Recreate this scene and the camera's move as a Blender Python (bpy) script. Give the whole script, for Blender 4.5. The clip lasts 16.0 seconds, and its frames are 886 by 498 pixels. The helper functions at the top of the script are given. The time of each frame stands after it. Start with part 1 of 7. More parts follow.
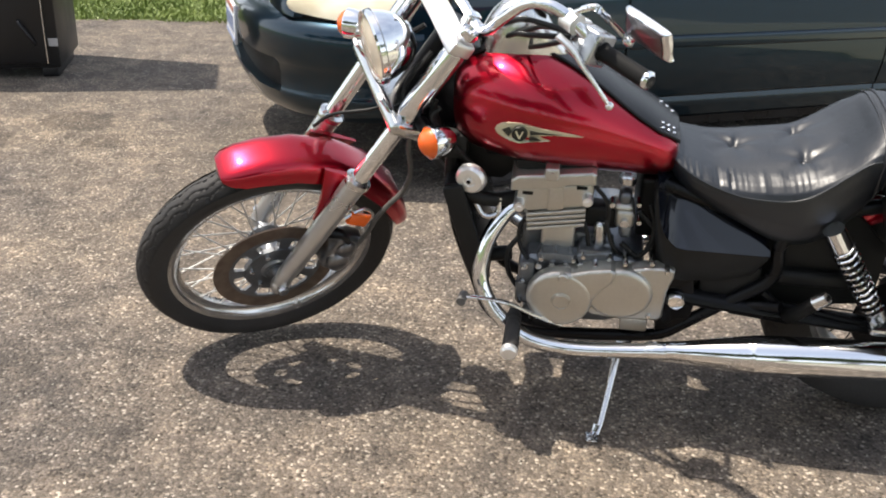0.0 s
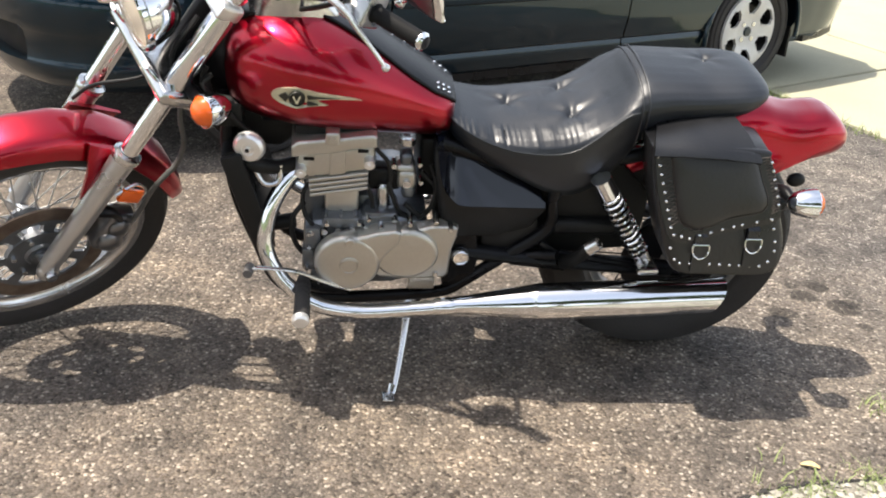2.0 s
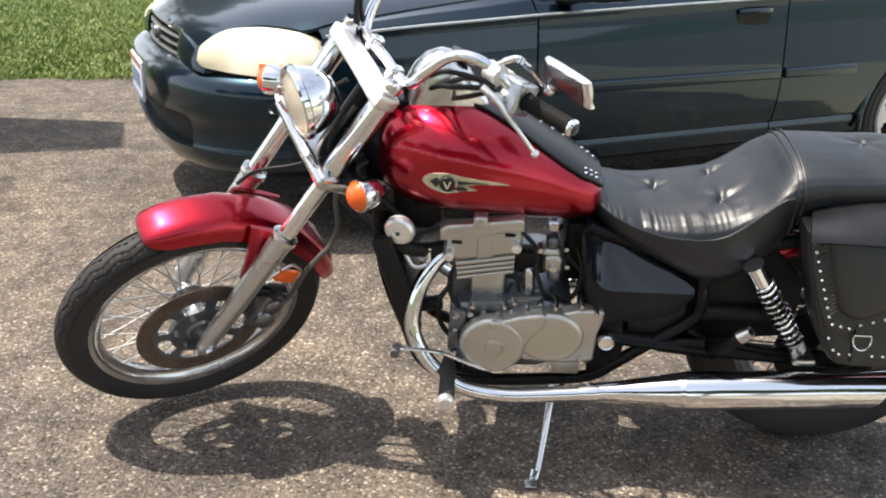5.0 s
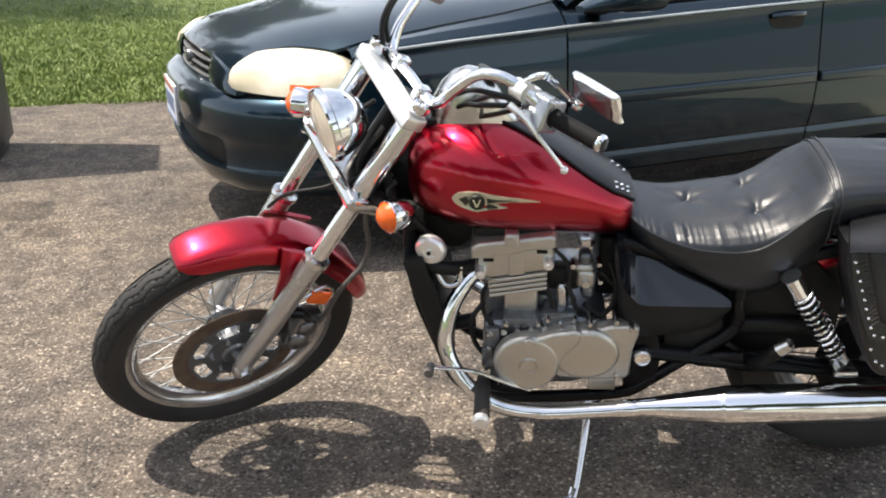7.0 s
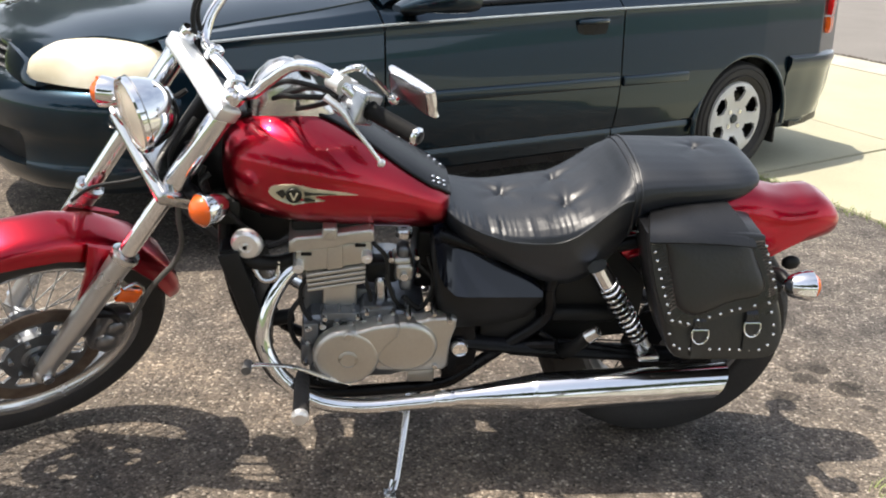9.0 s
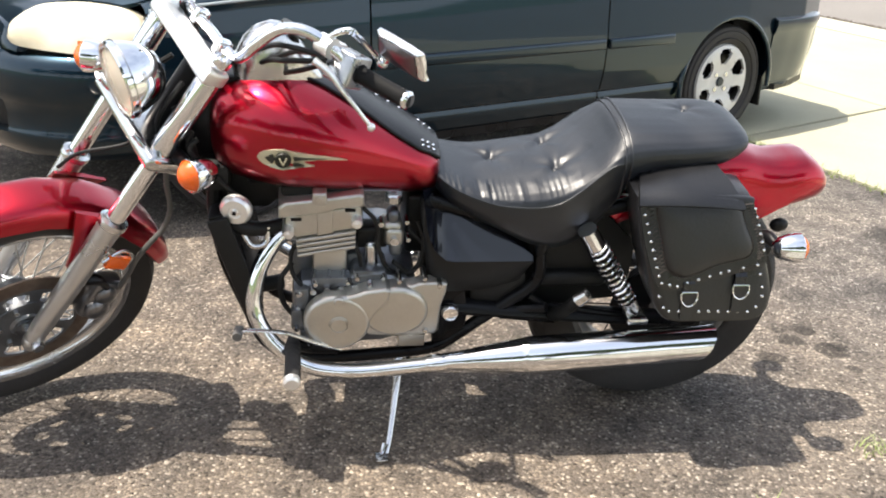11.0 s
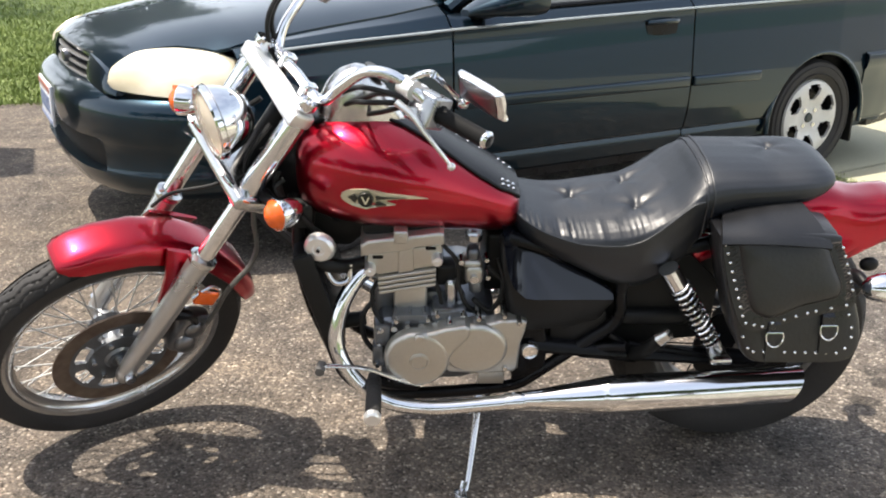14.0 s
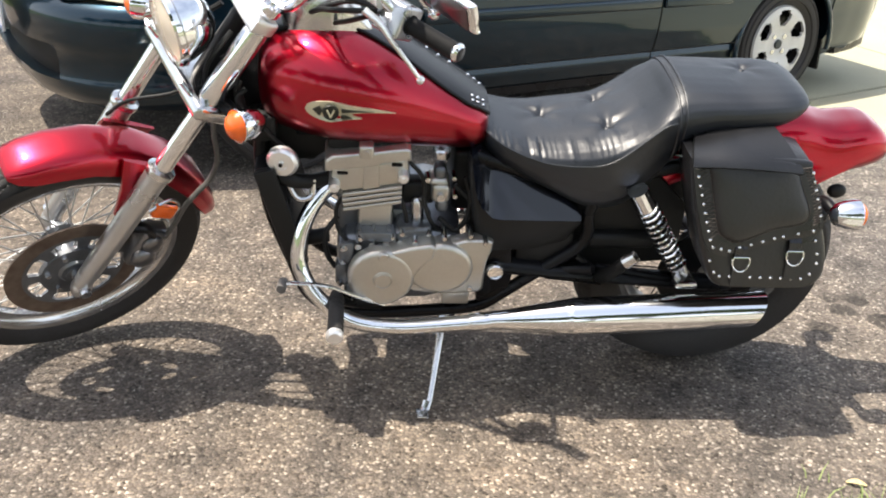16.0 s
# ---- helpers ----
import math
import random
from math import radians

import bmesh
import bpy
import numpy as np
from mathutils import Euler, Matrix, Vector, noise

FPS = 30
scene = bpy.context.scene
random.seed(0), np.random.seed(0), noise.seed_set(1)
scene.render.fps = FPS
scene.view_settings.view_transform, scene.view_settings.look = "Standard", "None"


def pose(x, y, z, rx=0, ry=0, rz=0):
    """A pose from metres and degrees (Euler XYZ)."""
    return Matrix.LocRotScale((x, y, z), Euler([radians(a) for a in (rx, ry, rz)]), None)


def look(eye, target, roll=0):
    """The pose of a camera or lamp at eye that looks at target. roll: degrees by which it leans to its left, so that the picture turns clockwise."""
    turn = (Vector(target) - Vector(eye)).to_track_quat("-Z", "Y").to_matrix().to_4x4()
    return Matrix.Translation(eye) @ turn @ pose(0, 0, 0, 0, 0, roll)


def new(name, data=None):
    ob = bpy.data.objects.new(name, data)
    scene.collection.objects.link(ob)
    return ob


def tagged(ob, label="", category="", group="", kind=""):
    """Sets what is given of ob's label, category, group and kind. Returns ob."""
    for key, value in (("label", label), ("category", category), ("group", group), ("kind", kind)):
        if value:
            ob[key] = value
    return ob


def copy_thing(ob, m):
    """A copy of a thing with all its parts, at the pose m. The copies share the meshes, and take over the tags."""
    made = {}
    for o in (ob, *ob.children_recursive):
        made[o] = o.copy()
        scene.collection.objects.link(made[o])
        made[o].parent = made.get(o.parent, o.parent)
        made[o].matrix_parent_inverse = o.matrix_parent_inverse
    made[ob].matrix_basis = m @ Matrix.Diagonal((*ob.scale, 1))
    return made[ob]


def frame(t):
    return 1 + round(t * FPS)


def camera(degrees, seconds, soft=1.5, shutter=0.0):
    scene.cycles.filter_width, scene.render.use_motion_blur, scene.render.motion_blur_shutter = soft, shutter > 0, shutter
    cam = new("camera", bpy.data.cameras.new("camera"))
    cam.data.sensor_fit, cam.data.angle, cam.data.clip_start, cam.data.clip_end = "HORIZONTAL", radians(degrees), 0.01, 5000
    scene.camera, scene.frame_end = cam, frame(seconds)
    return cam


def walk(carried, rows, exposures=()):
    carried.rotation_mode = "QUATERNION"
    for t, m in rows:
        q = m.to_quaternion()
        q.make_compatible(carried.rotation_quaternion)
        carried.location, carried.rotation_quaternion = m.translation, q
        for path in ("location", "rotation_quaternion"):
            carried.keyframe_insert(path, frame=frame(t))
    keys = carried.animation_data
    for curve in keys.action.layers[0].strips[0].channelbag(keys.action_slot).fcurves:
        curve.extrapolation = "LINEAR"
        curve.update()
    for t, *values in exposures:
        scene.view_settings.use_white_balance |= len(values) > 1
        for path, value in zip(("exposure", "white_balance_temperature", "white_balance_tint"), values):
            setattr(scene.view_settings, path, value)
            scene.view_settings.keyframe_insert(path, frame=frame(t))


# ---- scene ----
cam = camera(49.7, 16.0, soft=2.0)
PATH = [
    (0, pose(-0.0287, -2.1777, 1.2831, 66.040, -1.865, 7.913)),
    (0.5, pose(-0.0614, -2.1769, 1.2914, 68.097, -2.633, 4.618)),
    (1, pose(-0.0620, -2.1820, 1.2927, 70.122, -2.373, -0.199)),
    (1.5, pose(-0.0558, -2.1829, 1.2855, 68.838, -2.255, -2.857)),
    (2, pose(-0.0530, -2.1640, 1.2827, 64.468, -3.902, -5.933)),
    (2.5, pose(-0.0446, -2.1588, 1.2889, 65.611, -4.901, -11.594)),
    (3, pose(-0.0441, -2.1592, 1.2917, 68.772, -4.508, -14.209)),
    (3.5, pose(-0.0587, -2.1672, 1.2904, 70.716, -4.291, -12.484)),
    (4, pose(-0.0768, -2.1673, 1.2843, 68.830, -3.201, -4.407)),
    (4.5, pose(-0.0793, -2.1743, 1.2852, 68.805, -2.490, 0.189)),
    (4.7, pose(-0.0785, -2.1758, 1.2867, 68.982, -2.196, 1.511)),
    (6.8, pose(-0.0631, -2.1615, 1.3038, 69.110, 0.354, 1.879)),
    (7, pose(-0.0637, -2.1609, 1.3028, 69.638, 0.542, 3.483)),
    (7.5, pose(-0.0694, -2.1610, 1.2921, 69.689, -0.372, 4.742)),
    (8, pose(-0.0703, -2.1597, 1.2916, 69.021, -1.384, 2.334)),
    (8.5, pose(-0.0601, -2.1654, 1.2912, 69.798, -2.265, -2.158)),
    (8.7, pose(-0.0569, -2.1673, 1.2864, 69.967, -2.758, -4.879)),
    (10.8, pose(-0.0592, -2.1631, 1.2798, 68.460, -2.507, -9.846)),
    (11, pose(-0.0693, -2.1642, 1.2811, 67.966, -2.585, -7.743)),
    (11.5, pose(-0.0946, -2.1618, 1.2864, 68.431, -3.483, -0.993)),
    (12, pose(-0.1018, -2.1614, 1.2821, 67.922, -3.495, 3.057)),
    (12.5, pose(-0.0877, -2.1700, 1.2858, 68.569, -3.363, 2.730)),
    (13, pose(-0.0763, -2.1833, 1.3001, 70.784, -1.372, 0.483)),
    (13.5, pose(-0.0733, -2.1891, 1.2960, 71.114, -0.629, -0.535)),
    (14, pose(-0.0633, -2.1809, 1.2886, 70.058, -1.013, -2.999)),
    (14.5, pose(-0.0589, -2.1606, 1.2836, 68.152, -3.071, -8.981)),
    (15, pose(-0.0519, -2.1535, 1.2843, 67.059, -3.701, -14.038)),
    (15.5, pose(-0.0553, -2.1445, 1.2721, 64.932, -3.669, -13.680)),
    (16, pose(-0.0711, -2.1444, 1.2640, 65.474, -2.971, -4.724)),
]
EXPOSURE = [(0, 0.74), (0.5, 0.5), (1, 0.61), (1.5, 0.63), (2, 0.85), (2.5, 0.95), (3, 0.85), (3.5, 0.83), (4, 0.83), (4.5, 0.82), (7, 0.73), (7.5, 0.4), (8, 0.43), (8.5, 0.52), (11, 1.0), (11.5, 1.02), (12, 0.98), (12.5, 0.78), (13, 0.76), (13.5, 0.8), (14, 0.85), (14.5, 0.9), (15, 0.98), (15.5, 0.75), (16, 0.98)]
walk(cam, PATH, EXPOSURE)

# ---- light: high sun over the driveway, clear sky ----
SUN_WAY = Vector((0.37, -0.01, -1.0)).normalized()
world = bpy.data.worlds.new("sky")
scene.world = world
world.use_nodes = True
wn = world.node_tree.nodes
sky = wn.new("ShaderNodeTexSky")
sky.sky_type = "NISHITA"
sky.sun_disc = False
sky.sun_elevation = math.asin(-SUN_WAY.z)
sky.sun_rotation = math.atan2(-SUN_WAY.x, -SUN_WAY.y)
sky.air_density = 1.0
sky.dust_density = 4.5
sky.ozone_density = 1.0
wn["Background"].inputs["Strength"].default_value = 0.12
# thin bright summer cloud drifting over the blue
wl = world.node_tree.links.new
sky_co = wn.new("ShaderNodeTexCoord")
sky_map = wn.new("ShaderNodeMapping")
sky_map.inputs["Scale"].default_value = (1.0, 1.0, 2.6)
wl(sky_co.outputs["Generated"], sky_map.inputs["Vector"])
cloud = wn.new("ShaderNodeTexNoise")
cloud.inputs["Scale"].default_value = 2.3
cloud.inputs["Detail"].default_value = 5
wl(sky_map.outputs["Vector"], cloud.inputs["Vector"])
cover = wn.new("ShaderNodeMapRange")
cover.inputs["From Min"].default_value = 0.36
cover.inputs["From Max"].default_value = 0.68
cover.inputs["To Min"].default_value = 0.1
cover.inputs["To Max"].default_value = 0.6
wl(cloud.outputs["Fac"], cover.inputs["Value"])
veil = wn.new("ShaderNodeMix")
veil.data_type = "RGBA"
veil.inputs[7].default_value = (5.0, 5.6, 6.5, 1)
wl(cover.outputs["Result"], veil.inputs[0])
wl(sky.outputs["Color"], veil.inputs[6])
# haze thickens towards the horizon
sky_z = wn.new("ShaderNodeSeparateXYZ")
wl(sky_co.outputs["Generated"], sky_z.inputs["Vector"])
haze = wn.new("ShaderNodeMapRange")
haze.inputs["From Min"].default_value = 0.05
haze.inputs["From Max"].default_value = 0.8
haze.inputs["To Min"].default_value = 0.9
haze.inputs["To Max"].default_value = 0.0
wl(sky_z.outputs["Z"], haze.inputs["Value"])
pale = wn.new("ShaderNodeMix")
pale.data_type = "RGBA"
pale.inputs[7].default_value = (7.6, 8.2, 8.9, 1)
wl(haze.outputs["Result"], pale.inputs[0])
wl(veil.outputs[2], pale.inputs[6])
wl(pale.outputs[2], wn["Background"].inputs["Color"])
sun = new("sun", bpy.data.lights.new("sun", "SUN"))
sun.data.energy = 4.4
sun.data.angle = radians(0.6)
sun.data.color = (1.0, 0.92, 0.81)
sun.matrix_world = look((0, 0, 10), Vector((0, 0, 10)) + SUN_WAY)

# ---- building helpers ----
def finish(ob, bm, material, sharp=35):
    bmesh.ops.recalc_face_normals(bm, faces=bm.faces)
    for f in bm.faces:
        f.smooth = True
    bm.to_mesh(ob.data)
    bm.free()
    ob.data.set_sharp_from_angle(angle=radians(sharp))
    ob.data.materials.append(material)
    return ob


def part(name, bm, material, parent=None, label="", sharp=35):
    """One bmesh as one mesh object, under parent."""
    ob = finish(new(name, bpy.data.meshes.new(name)), bm, material, sharp)
    ob.parent = parent
    return tagged(ob, label)


def solid(name, bm, material, label, category, kind="", group="", sharp=35):
    return tagged(part(name, bm, material, None, label, sharp), label, category, group, kind)


def empty(name, m, label, category, group=""):
    ob = new(name)
    ob.matrix_world = m
    ob.empty_display_size = 0.05
    return tagged(ob, label, category, group)


def shared(name, mesh, parent, m):
    ob = new(name, mesh)
    ob.parent = parent
    ob.matrix_basis = m
    return ob


def moved(bm, m, start=0):
    bm.verts.ensure_lookup_table()
    bmesh.ops.transform(bm, matrix=m, verts=bm.verts[start:])
    return bm


def smooth_line(pts, n=6):
    """Catmull-Rom through the points."""
    p = [Vector(q) for q in pts]
    if len(p) < 3:
        return p
    p = [2 * p[0] - p[1]] + p + [2 * p[-1] - p[-2]]
    out = []
    for a, b, c, d in zip(p, p[1:], p[2:], p[3:]):
        for k in range(n):
            t = k / n
            out.append(0.5 * (2 * b + (c - a) * t + (2 * a - 5 * b + 4 * c - d) * t * t + (3 * b - a - 3 * c + d) * t ** 3))
    out.append(p[-2])
    return out


def rings(bm, loops, cap=True, closed=True):
    """Skin over rings of equal count."""
    vs = [[bm.verts.new(v) for v in r] for r in loops]
    for a, b in zip(vs, vs[1:]):
        k = len(a)
        for i in range(k if closed else k - 1):
            bm.faces.new((a[i], a[(i + 1) % k], b[(i + 1) % k], b[i]))
    if cap:
        for r in (vs[0], vs[-1]):
            if len(r) > 2:
                bm.faces.new(r)
    return vs


def tube(bm, pts, radius, n=12, curve=0, cap=True, flat=1.0, up=None):
    """A round bar along points; radius may be a list; flat squeezes it across."""
    line = smooth_line(pts, curve) if curve else [Vector(q) for q in pts]
    k = len(line)
    if isinstance(radius, (int, float)):
        rad = [radius] * k
    else:
        rad = [float(np.interp(i / (k - 1), np.linspace(0, 1, len(radius)), radius)) for i in range(k)]
    loops, side = [], None
    for i, c in enumerate(line):
        d = (line[min(i + 1, k - 1)] - line[max(i - 1, 0)]).normalized()
        if side is None:
            ref = Vector(up) if up else (Vector((0, 0, 1)) if abs(d.z) < 0.9 else Vector((1, 0, 0)))
            side = d.cross(ref).normalized()
        side = (side - d * side.dot(d)).normalized()
        other = side.cross(d)
        loops.append([c + rad[i] * (math.cos(a) * side + flat * math.sin(a) * other) for a in (2 * math.pi * j / n for j in range(n))])
    rings(bm, loops, cap)
    return bm


def lathe(bm, profile, n=32, m=None, close=False):
    """Profile of (radius, along y) turned round the y axis."""
    loops = []
    prof = list(profile) + ([profile[0]] if close else [])
    for r, y in prof:
        loops.append([Vector((max(r, 1e-5) * math.cos(2 * math.pi * j / n), y, max(r, 1e-5) * math.sin(2 * math.pi * j / n))) for j in range(n)])
    if m is not None:
        loops = [[m @ v for v in r] for r in loops]
    rings(bm, loops, cap=False)
    bmesh.ops.remove_doubles(bm, verts=bm.verts, dist=2e-5)
    return bm


def block(bm, lo, hi, bevel=0.0, seg=2, m=None):
    """A box from corner to corner, its edges rounded."""
    lo, hi = Vector(lo), Vector(hi)
    tmp = bmesh.new()
    bmesh.ops.create_cube(tmp, size=1)
    for v in tmp.verts:
        v.co = Vector([(lo[i] + hi[i]) / 2 + v.co[i] * (hi[i] - lo[i]) for i in range(3)])
    if bevel:
        bmesh.ops.bevel(tmp, geom=tmp.edges[:], offset=bevel, segments=seg, profile=0.5, affect="EDGES")
    return merge(bm, tmp, m)


def merge(bm, tmp, m=None):
    if m is not None:
        bmesh.ops.transform(tmp, matrix=m, verts=tmp.verts)
    link = {v: bm.verts.new(v.co) for v in tmp.verts}
    for f in tmp.faces:
        bm.faces.new([link[v] for v in f.verts])
    tmp.free()
    return bm


def plate(bm, outline, y0, y1, bevel=0.0, seg=2, m=None):
    """A flat outline in x and z given depth from y0 to y1, with rounded rims."""
    tmp = bmesh.new()
    a = [tmp.verts.new((x, y0, z)) for x, z in outline]
    b = [tmp.verts.new((x, y1, z)) for x, z in outline]
    k = len(a)
    fa, fb = tmp.faces.new(a), tmp.faces.new(b[::-1])
    for i in range(k):
        tmp.faces.new((a[i], b[i], b[(i + 1) % k], a[(i + 1) % k]))
    bmesh.ops.recalc_face_normals(tmp, faces=tmp.faces)
    if bevel:
        edges = list({e for f in (fa, fb) for e in f.edges})
        bmesh.ops.bevel(tmp, geom=edges, offset=bevel, segments=seg, profile=0.5, affect="EDGES")
    return merge(bm, tmp, m)


def ball(bm, c, r, n=12, squash=(1, 1, 1)):
    tmp = bmesh.new()
    bmesh.ops.create_uvsphere(tmp, u_segments=n, v_segments=max(6, n // 2), radius=1)
    return merge(bm, tmp, Matrix.Translation(c) @ Matrix.Diagonal((r * squash[0], r * squash[1], r * squash[2], 1)))


def round_outline(pts, n=5):
    p = smooth_line([(x, 0, z) for x, z in list(pts) + [pts[0]]], n)[:-1]
    return [(v.x, v.z) for v in p]

# ---- materials ----
def material(name, color, rough=0.5, metal=0.0, vary=0.12, scale=8.0, bump=0.0, bump_scale=60.0, coat=0.0, coat_ior=1.5, rough_vary=0.0, second=None, fine=0.0, fine_scale=200.0, spec=0.5):
    """A surface with tone that wanders at two scales, roughness that wanders, and fine relief."""
    m = bpy.data.materials.new(name)
    m.use_nodes = True
    nt = m.node_tree
    b = nt.nodes["Principled BSDF"]
    link = nt.links.new
    coord = nt.nodes.new("ShaderNodeTexCoord")
    big = nt.nodes.new("ShaderNodeTexNoise")
    big.inputs["Scale"].default_value = scale
    big.inputs["Detail"].default_value = 6
    link(coord.outputs["Object"], big.inputs["Vector"])
    ramp = nt.nodes.new("ShaderNodeMapRange")
    ramp.inputs["From Min"].default_value = 0.3
    ramp.inputs["From Max"].default_value = 0.7
    link(big.outputs["Fac"], ramp.inputs["Value"])
    mix = nt.nodes.new("ShaderNodeMix")
    mix.data_type = "RGBA"
    c = Vector(color)
    dark = second if second else tuple(c * (1 - vary))
    mix.inputs[6].default_value = (*dark, 1)
    mix.inputs[7].default_value = (*(color if second else tuple(c * (1 + vary))), 1)
    link(ramp.outputs["Result"], mix.inputs[0])
    out = mix.outputs[2]
    if fine:
        small = nt.nodes.new("ShaderNodeTexNoise")
        small.inputs["Scale"].default_value = fine_scale
        small.inputs["Detail"].default_value = 3
        link(coord.outputs["Object"], small.inputs["Vector"])
        fr = nt.nodes.new("ShaderNodeMapRange")
        fr.inputs["From Min"].default_value = 0.3
        fr.inputs["From Max"].default_value = 0.7
        fr.inputs["To Min"].default_value = 1 - fine
        fr.inputs["To Max"].default_value = 1 + fine
        link(small.outputs["Fac"], fr.inputs["Value"])
        mul = nt.nodes.new("ShaderNodeVectorMath")
        mul.operation = "SCALE"
        link(out, mul.inputs[0])
        link(fr.outputs["Result"], mul.inputs["Scale"])
        out = mul.outputs["Vector"]
    link(out, b.inputs["Base Color"])
    b.inputs["Metallic"].default_value = metal
    b.inputs["Roughness"].default_value = rough
    b.inputs["Specular IOR Level"].default_value = spec
    if coat:
        b.inputs["Coat Weight"].default_value = coat
        b.inputs["Coat Roughness"].default_value = 0.03
        b.inputs["Coat IOR"].default_value = coat_ior
    if rough_vary:
        rr = nt.nodes.new("ShaderNodeMapRange")
        rr.inputs["From Min"].default_value = 0.3
        rr.inputs["From Max"].default_value = 0.7
        rr.inputs["To Min"].default_value = max(0.01, rough - rough_vary)
        rr.inputs["To Max"].default_value = rough + rough_vary
        link(big.outputs["Fac"], rr.inputs["Value"])
        link(rr.outputs["Result"], b.inputs["Roughness"])
    if bump:
        bn = nt.nodes.new("ShaderNodeTexNoise")
        bn.inputs["Scale"].default_value = bump_scale
        bn.inputs["Detail"].default_value = 4
        link(coord.outputs["Object"], bn.inputs["Vector"])
        bu = nt.nodes.new("ShaderNodeBump")
        bu.inputs["Strength"].default_value = 1.0
        bu.inputs["Distance"].default_value = bump
        link(bn.outputs["Fac"], bu.inputs["Height"])
        link(bu.outputs["Normal"], b.inputs["Normal"])
    return m


RED = material("candy_red_paint", (0.4, 0.005, 0.021), 0.3, 1.0, 0.05, 5, coat=1.0, coat_ior=1.42)
RED.node_tree.nodes["Principled BSDF"].inputs["Coat Roughness"].default_value = 0.05
CHROME = material("chrome", (0.82, 0.83, 0.85), 0.06, 1.0, 0.03, 6, rough_vary=0.03)
CHROME_DULL = material("worn_chrome", (0.62, 0.62, 0.62), 0.2, 1.0, 0.12, 12, rough_vary=0.08)
ALLOY = material("cast_alloy", (0.55, 0.53, 0.48), 0.36, 0.85, 0.06, 14, bump=0.00008, bump_scale=260, rough_vary=0.05, fine=0.025)
ALLOY_DARK = material("dirty_engine_alloy", (0.19, 0.2, 0.215), 0.38, 0.8, 0.28, 16, bump=0.0002, bump_scale=200, rough_vary=0.1, fine=0.05)
FORK_ALLOY = material("fork_alloy", (0.55, 0.55, 0.55), 0.3, 0.9, 0.06, 10, rough_vary=0.05)
BLACK = material("black_enamel", (0.006, 0.006, 0.007), 0.3, 0.0, 0.25, 9, rough_vary=0.08, spec=0.2)
BLACK_GLOSS = material("gloss_black_cover", (0.005, 0.006, 0.01), 0.1, 0.0, 0.2, 5, spec=0.4, coat=0.35)
PLASTIC = material("black_plastic", (0.01, 0.01, 0.01), 0.5, 0.0, 0.2, 12, bump=0.0002, bump_scale=400, spec=0.25)
RUBBER = material("tyre_rubber", (0.024, 0.022, 0.021), 0.72, 0.0, 0.3, 14, bump=0.0004, bump_scale=200, rough_vary=0.1, fine=0.15)
GRIP = material("grip_rubber", (0.006, 0.006, 0.006), 0.7, 0.0, 0.15, 30, spec=0.15)
LEATHER = material("black_leather", (0.008, 0.01, 0.014), 0.42, 0.0, 0.2, 9, bump=0.0004, bump_scale=160, rough_vary=0.06, spec=0.62)
BIB_LEATHER = material("black_bib_leather", (0.004, 0.004, 0.005), 0.3, 0.0, 0.2, 12, bump=0.0003, bump_scale=160, spec=0.3)
BAG_LEATHER = material("bag_leather", (0.008, 0.008, 0.009), 0.34, 0.0, 0.3, 10, bump=0.0007, bump_scale=120, rough_vary=0.08, spec=0.55)
STITCH = material("worn_brown_stitch", (0.06, 0.047, 0.04), 0.7, 0.0, 0.3, 60, bump=0.001, bump_scale=200)
DISC = material("brake_disc_rust", (0.24, 0.19, 0.15), 0.42, 0.75, 0.3, 30, bump=0.0003, bump_scale=300, second=(0.14, 0.1, 0.08))
CAR_PAINT = material("dark_teal_paint", (0.005, 0.02, 0.034), 0.33, 0.9, 0.05, 1.5, coat=1.0, coat_ior=1.42)
PINSTRIPE = material("pale_pinstripe_tape", (0.32, 0.36, 0.38), 0.4, 0.0, 0.1, 6)
GRILLE_GREY = material("grey_grille_plastic", (0.13, 0.13, 0.13), 0.4, 0.2, 0.1, 10)
CAR_TRIM = material("dark_bumper_trim", (0.018, 0.03, 0.034), 0.4, 0.0, 0.2, 6)
# opaque grey base stands in for sky reflections and the pale interior
GLASS_DARK = material("car_window_glass", (0.13, 0.135, 0.125), 0.05, 0.0, 0.1, 3, coat=1.0)
LENS_MILK = material("milky_headlight_lens", (0.74, 0.7, 0.57), 0.35, 0.0, 0.06, 9, coat=0.4, second=(0.6, 0.53, 0.37))
AMBER = material("amber_lens", (0.78, 0.115, 0.006), 0.18, 0.0, 0.1, 40, bump=0.0008, bump_scale=220, coat=0.6)
RED_LENS = material("red_lens", (0.5, 0.01, 0.01), 0.15, 0.0, 0.1, 30, coat=0.6)
HUBCAP = material("painted_wheel_cover", (0.62, 0.61, 0.58), 0.4, 0.1, 0.08, 12, rough_vary=0.05, fine=0.06)
EMBLEM = material("emblem_gold", (0.62, 0.58, 0.42), 0.3, 0.5, 0.1, 40)
EMBLEM_DARK = material("emblem_dark", (0.02, 0.02, 0.015), 0.35, 0.0, 0.1, 40)
REFLECTOR_GLASS = material("lamp_reflector", (0.96, 0.9, 0.8), 0.25, 0.5, 0.1, 14, bump=0.001, bump_scale=60)
PLATE_WHITE = material("number_plate_white", (0.7, 0.72, 0.76), 0.4, 0.0, 0.06, 14)
PLATE_RED = material("number_plate_red", (0.4, 0.17, 0.14), 0.4, 0.0, 0.1, 14)
PLATE_BLUE = material("number_plate_blue", (0.22, 0.27, 0.42), 0.4, 0.0, 0.1, 14)
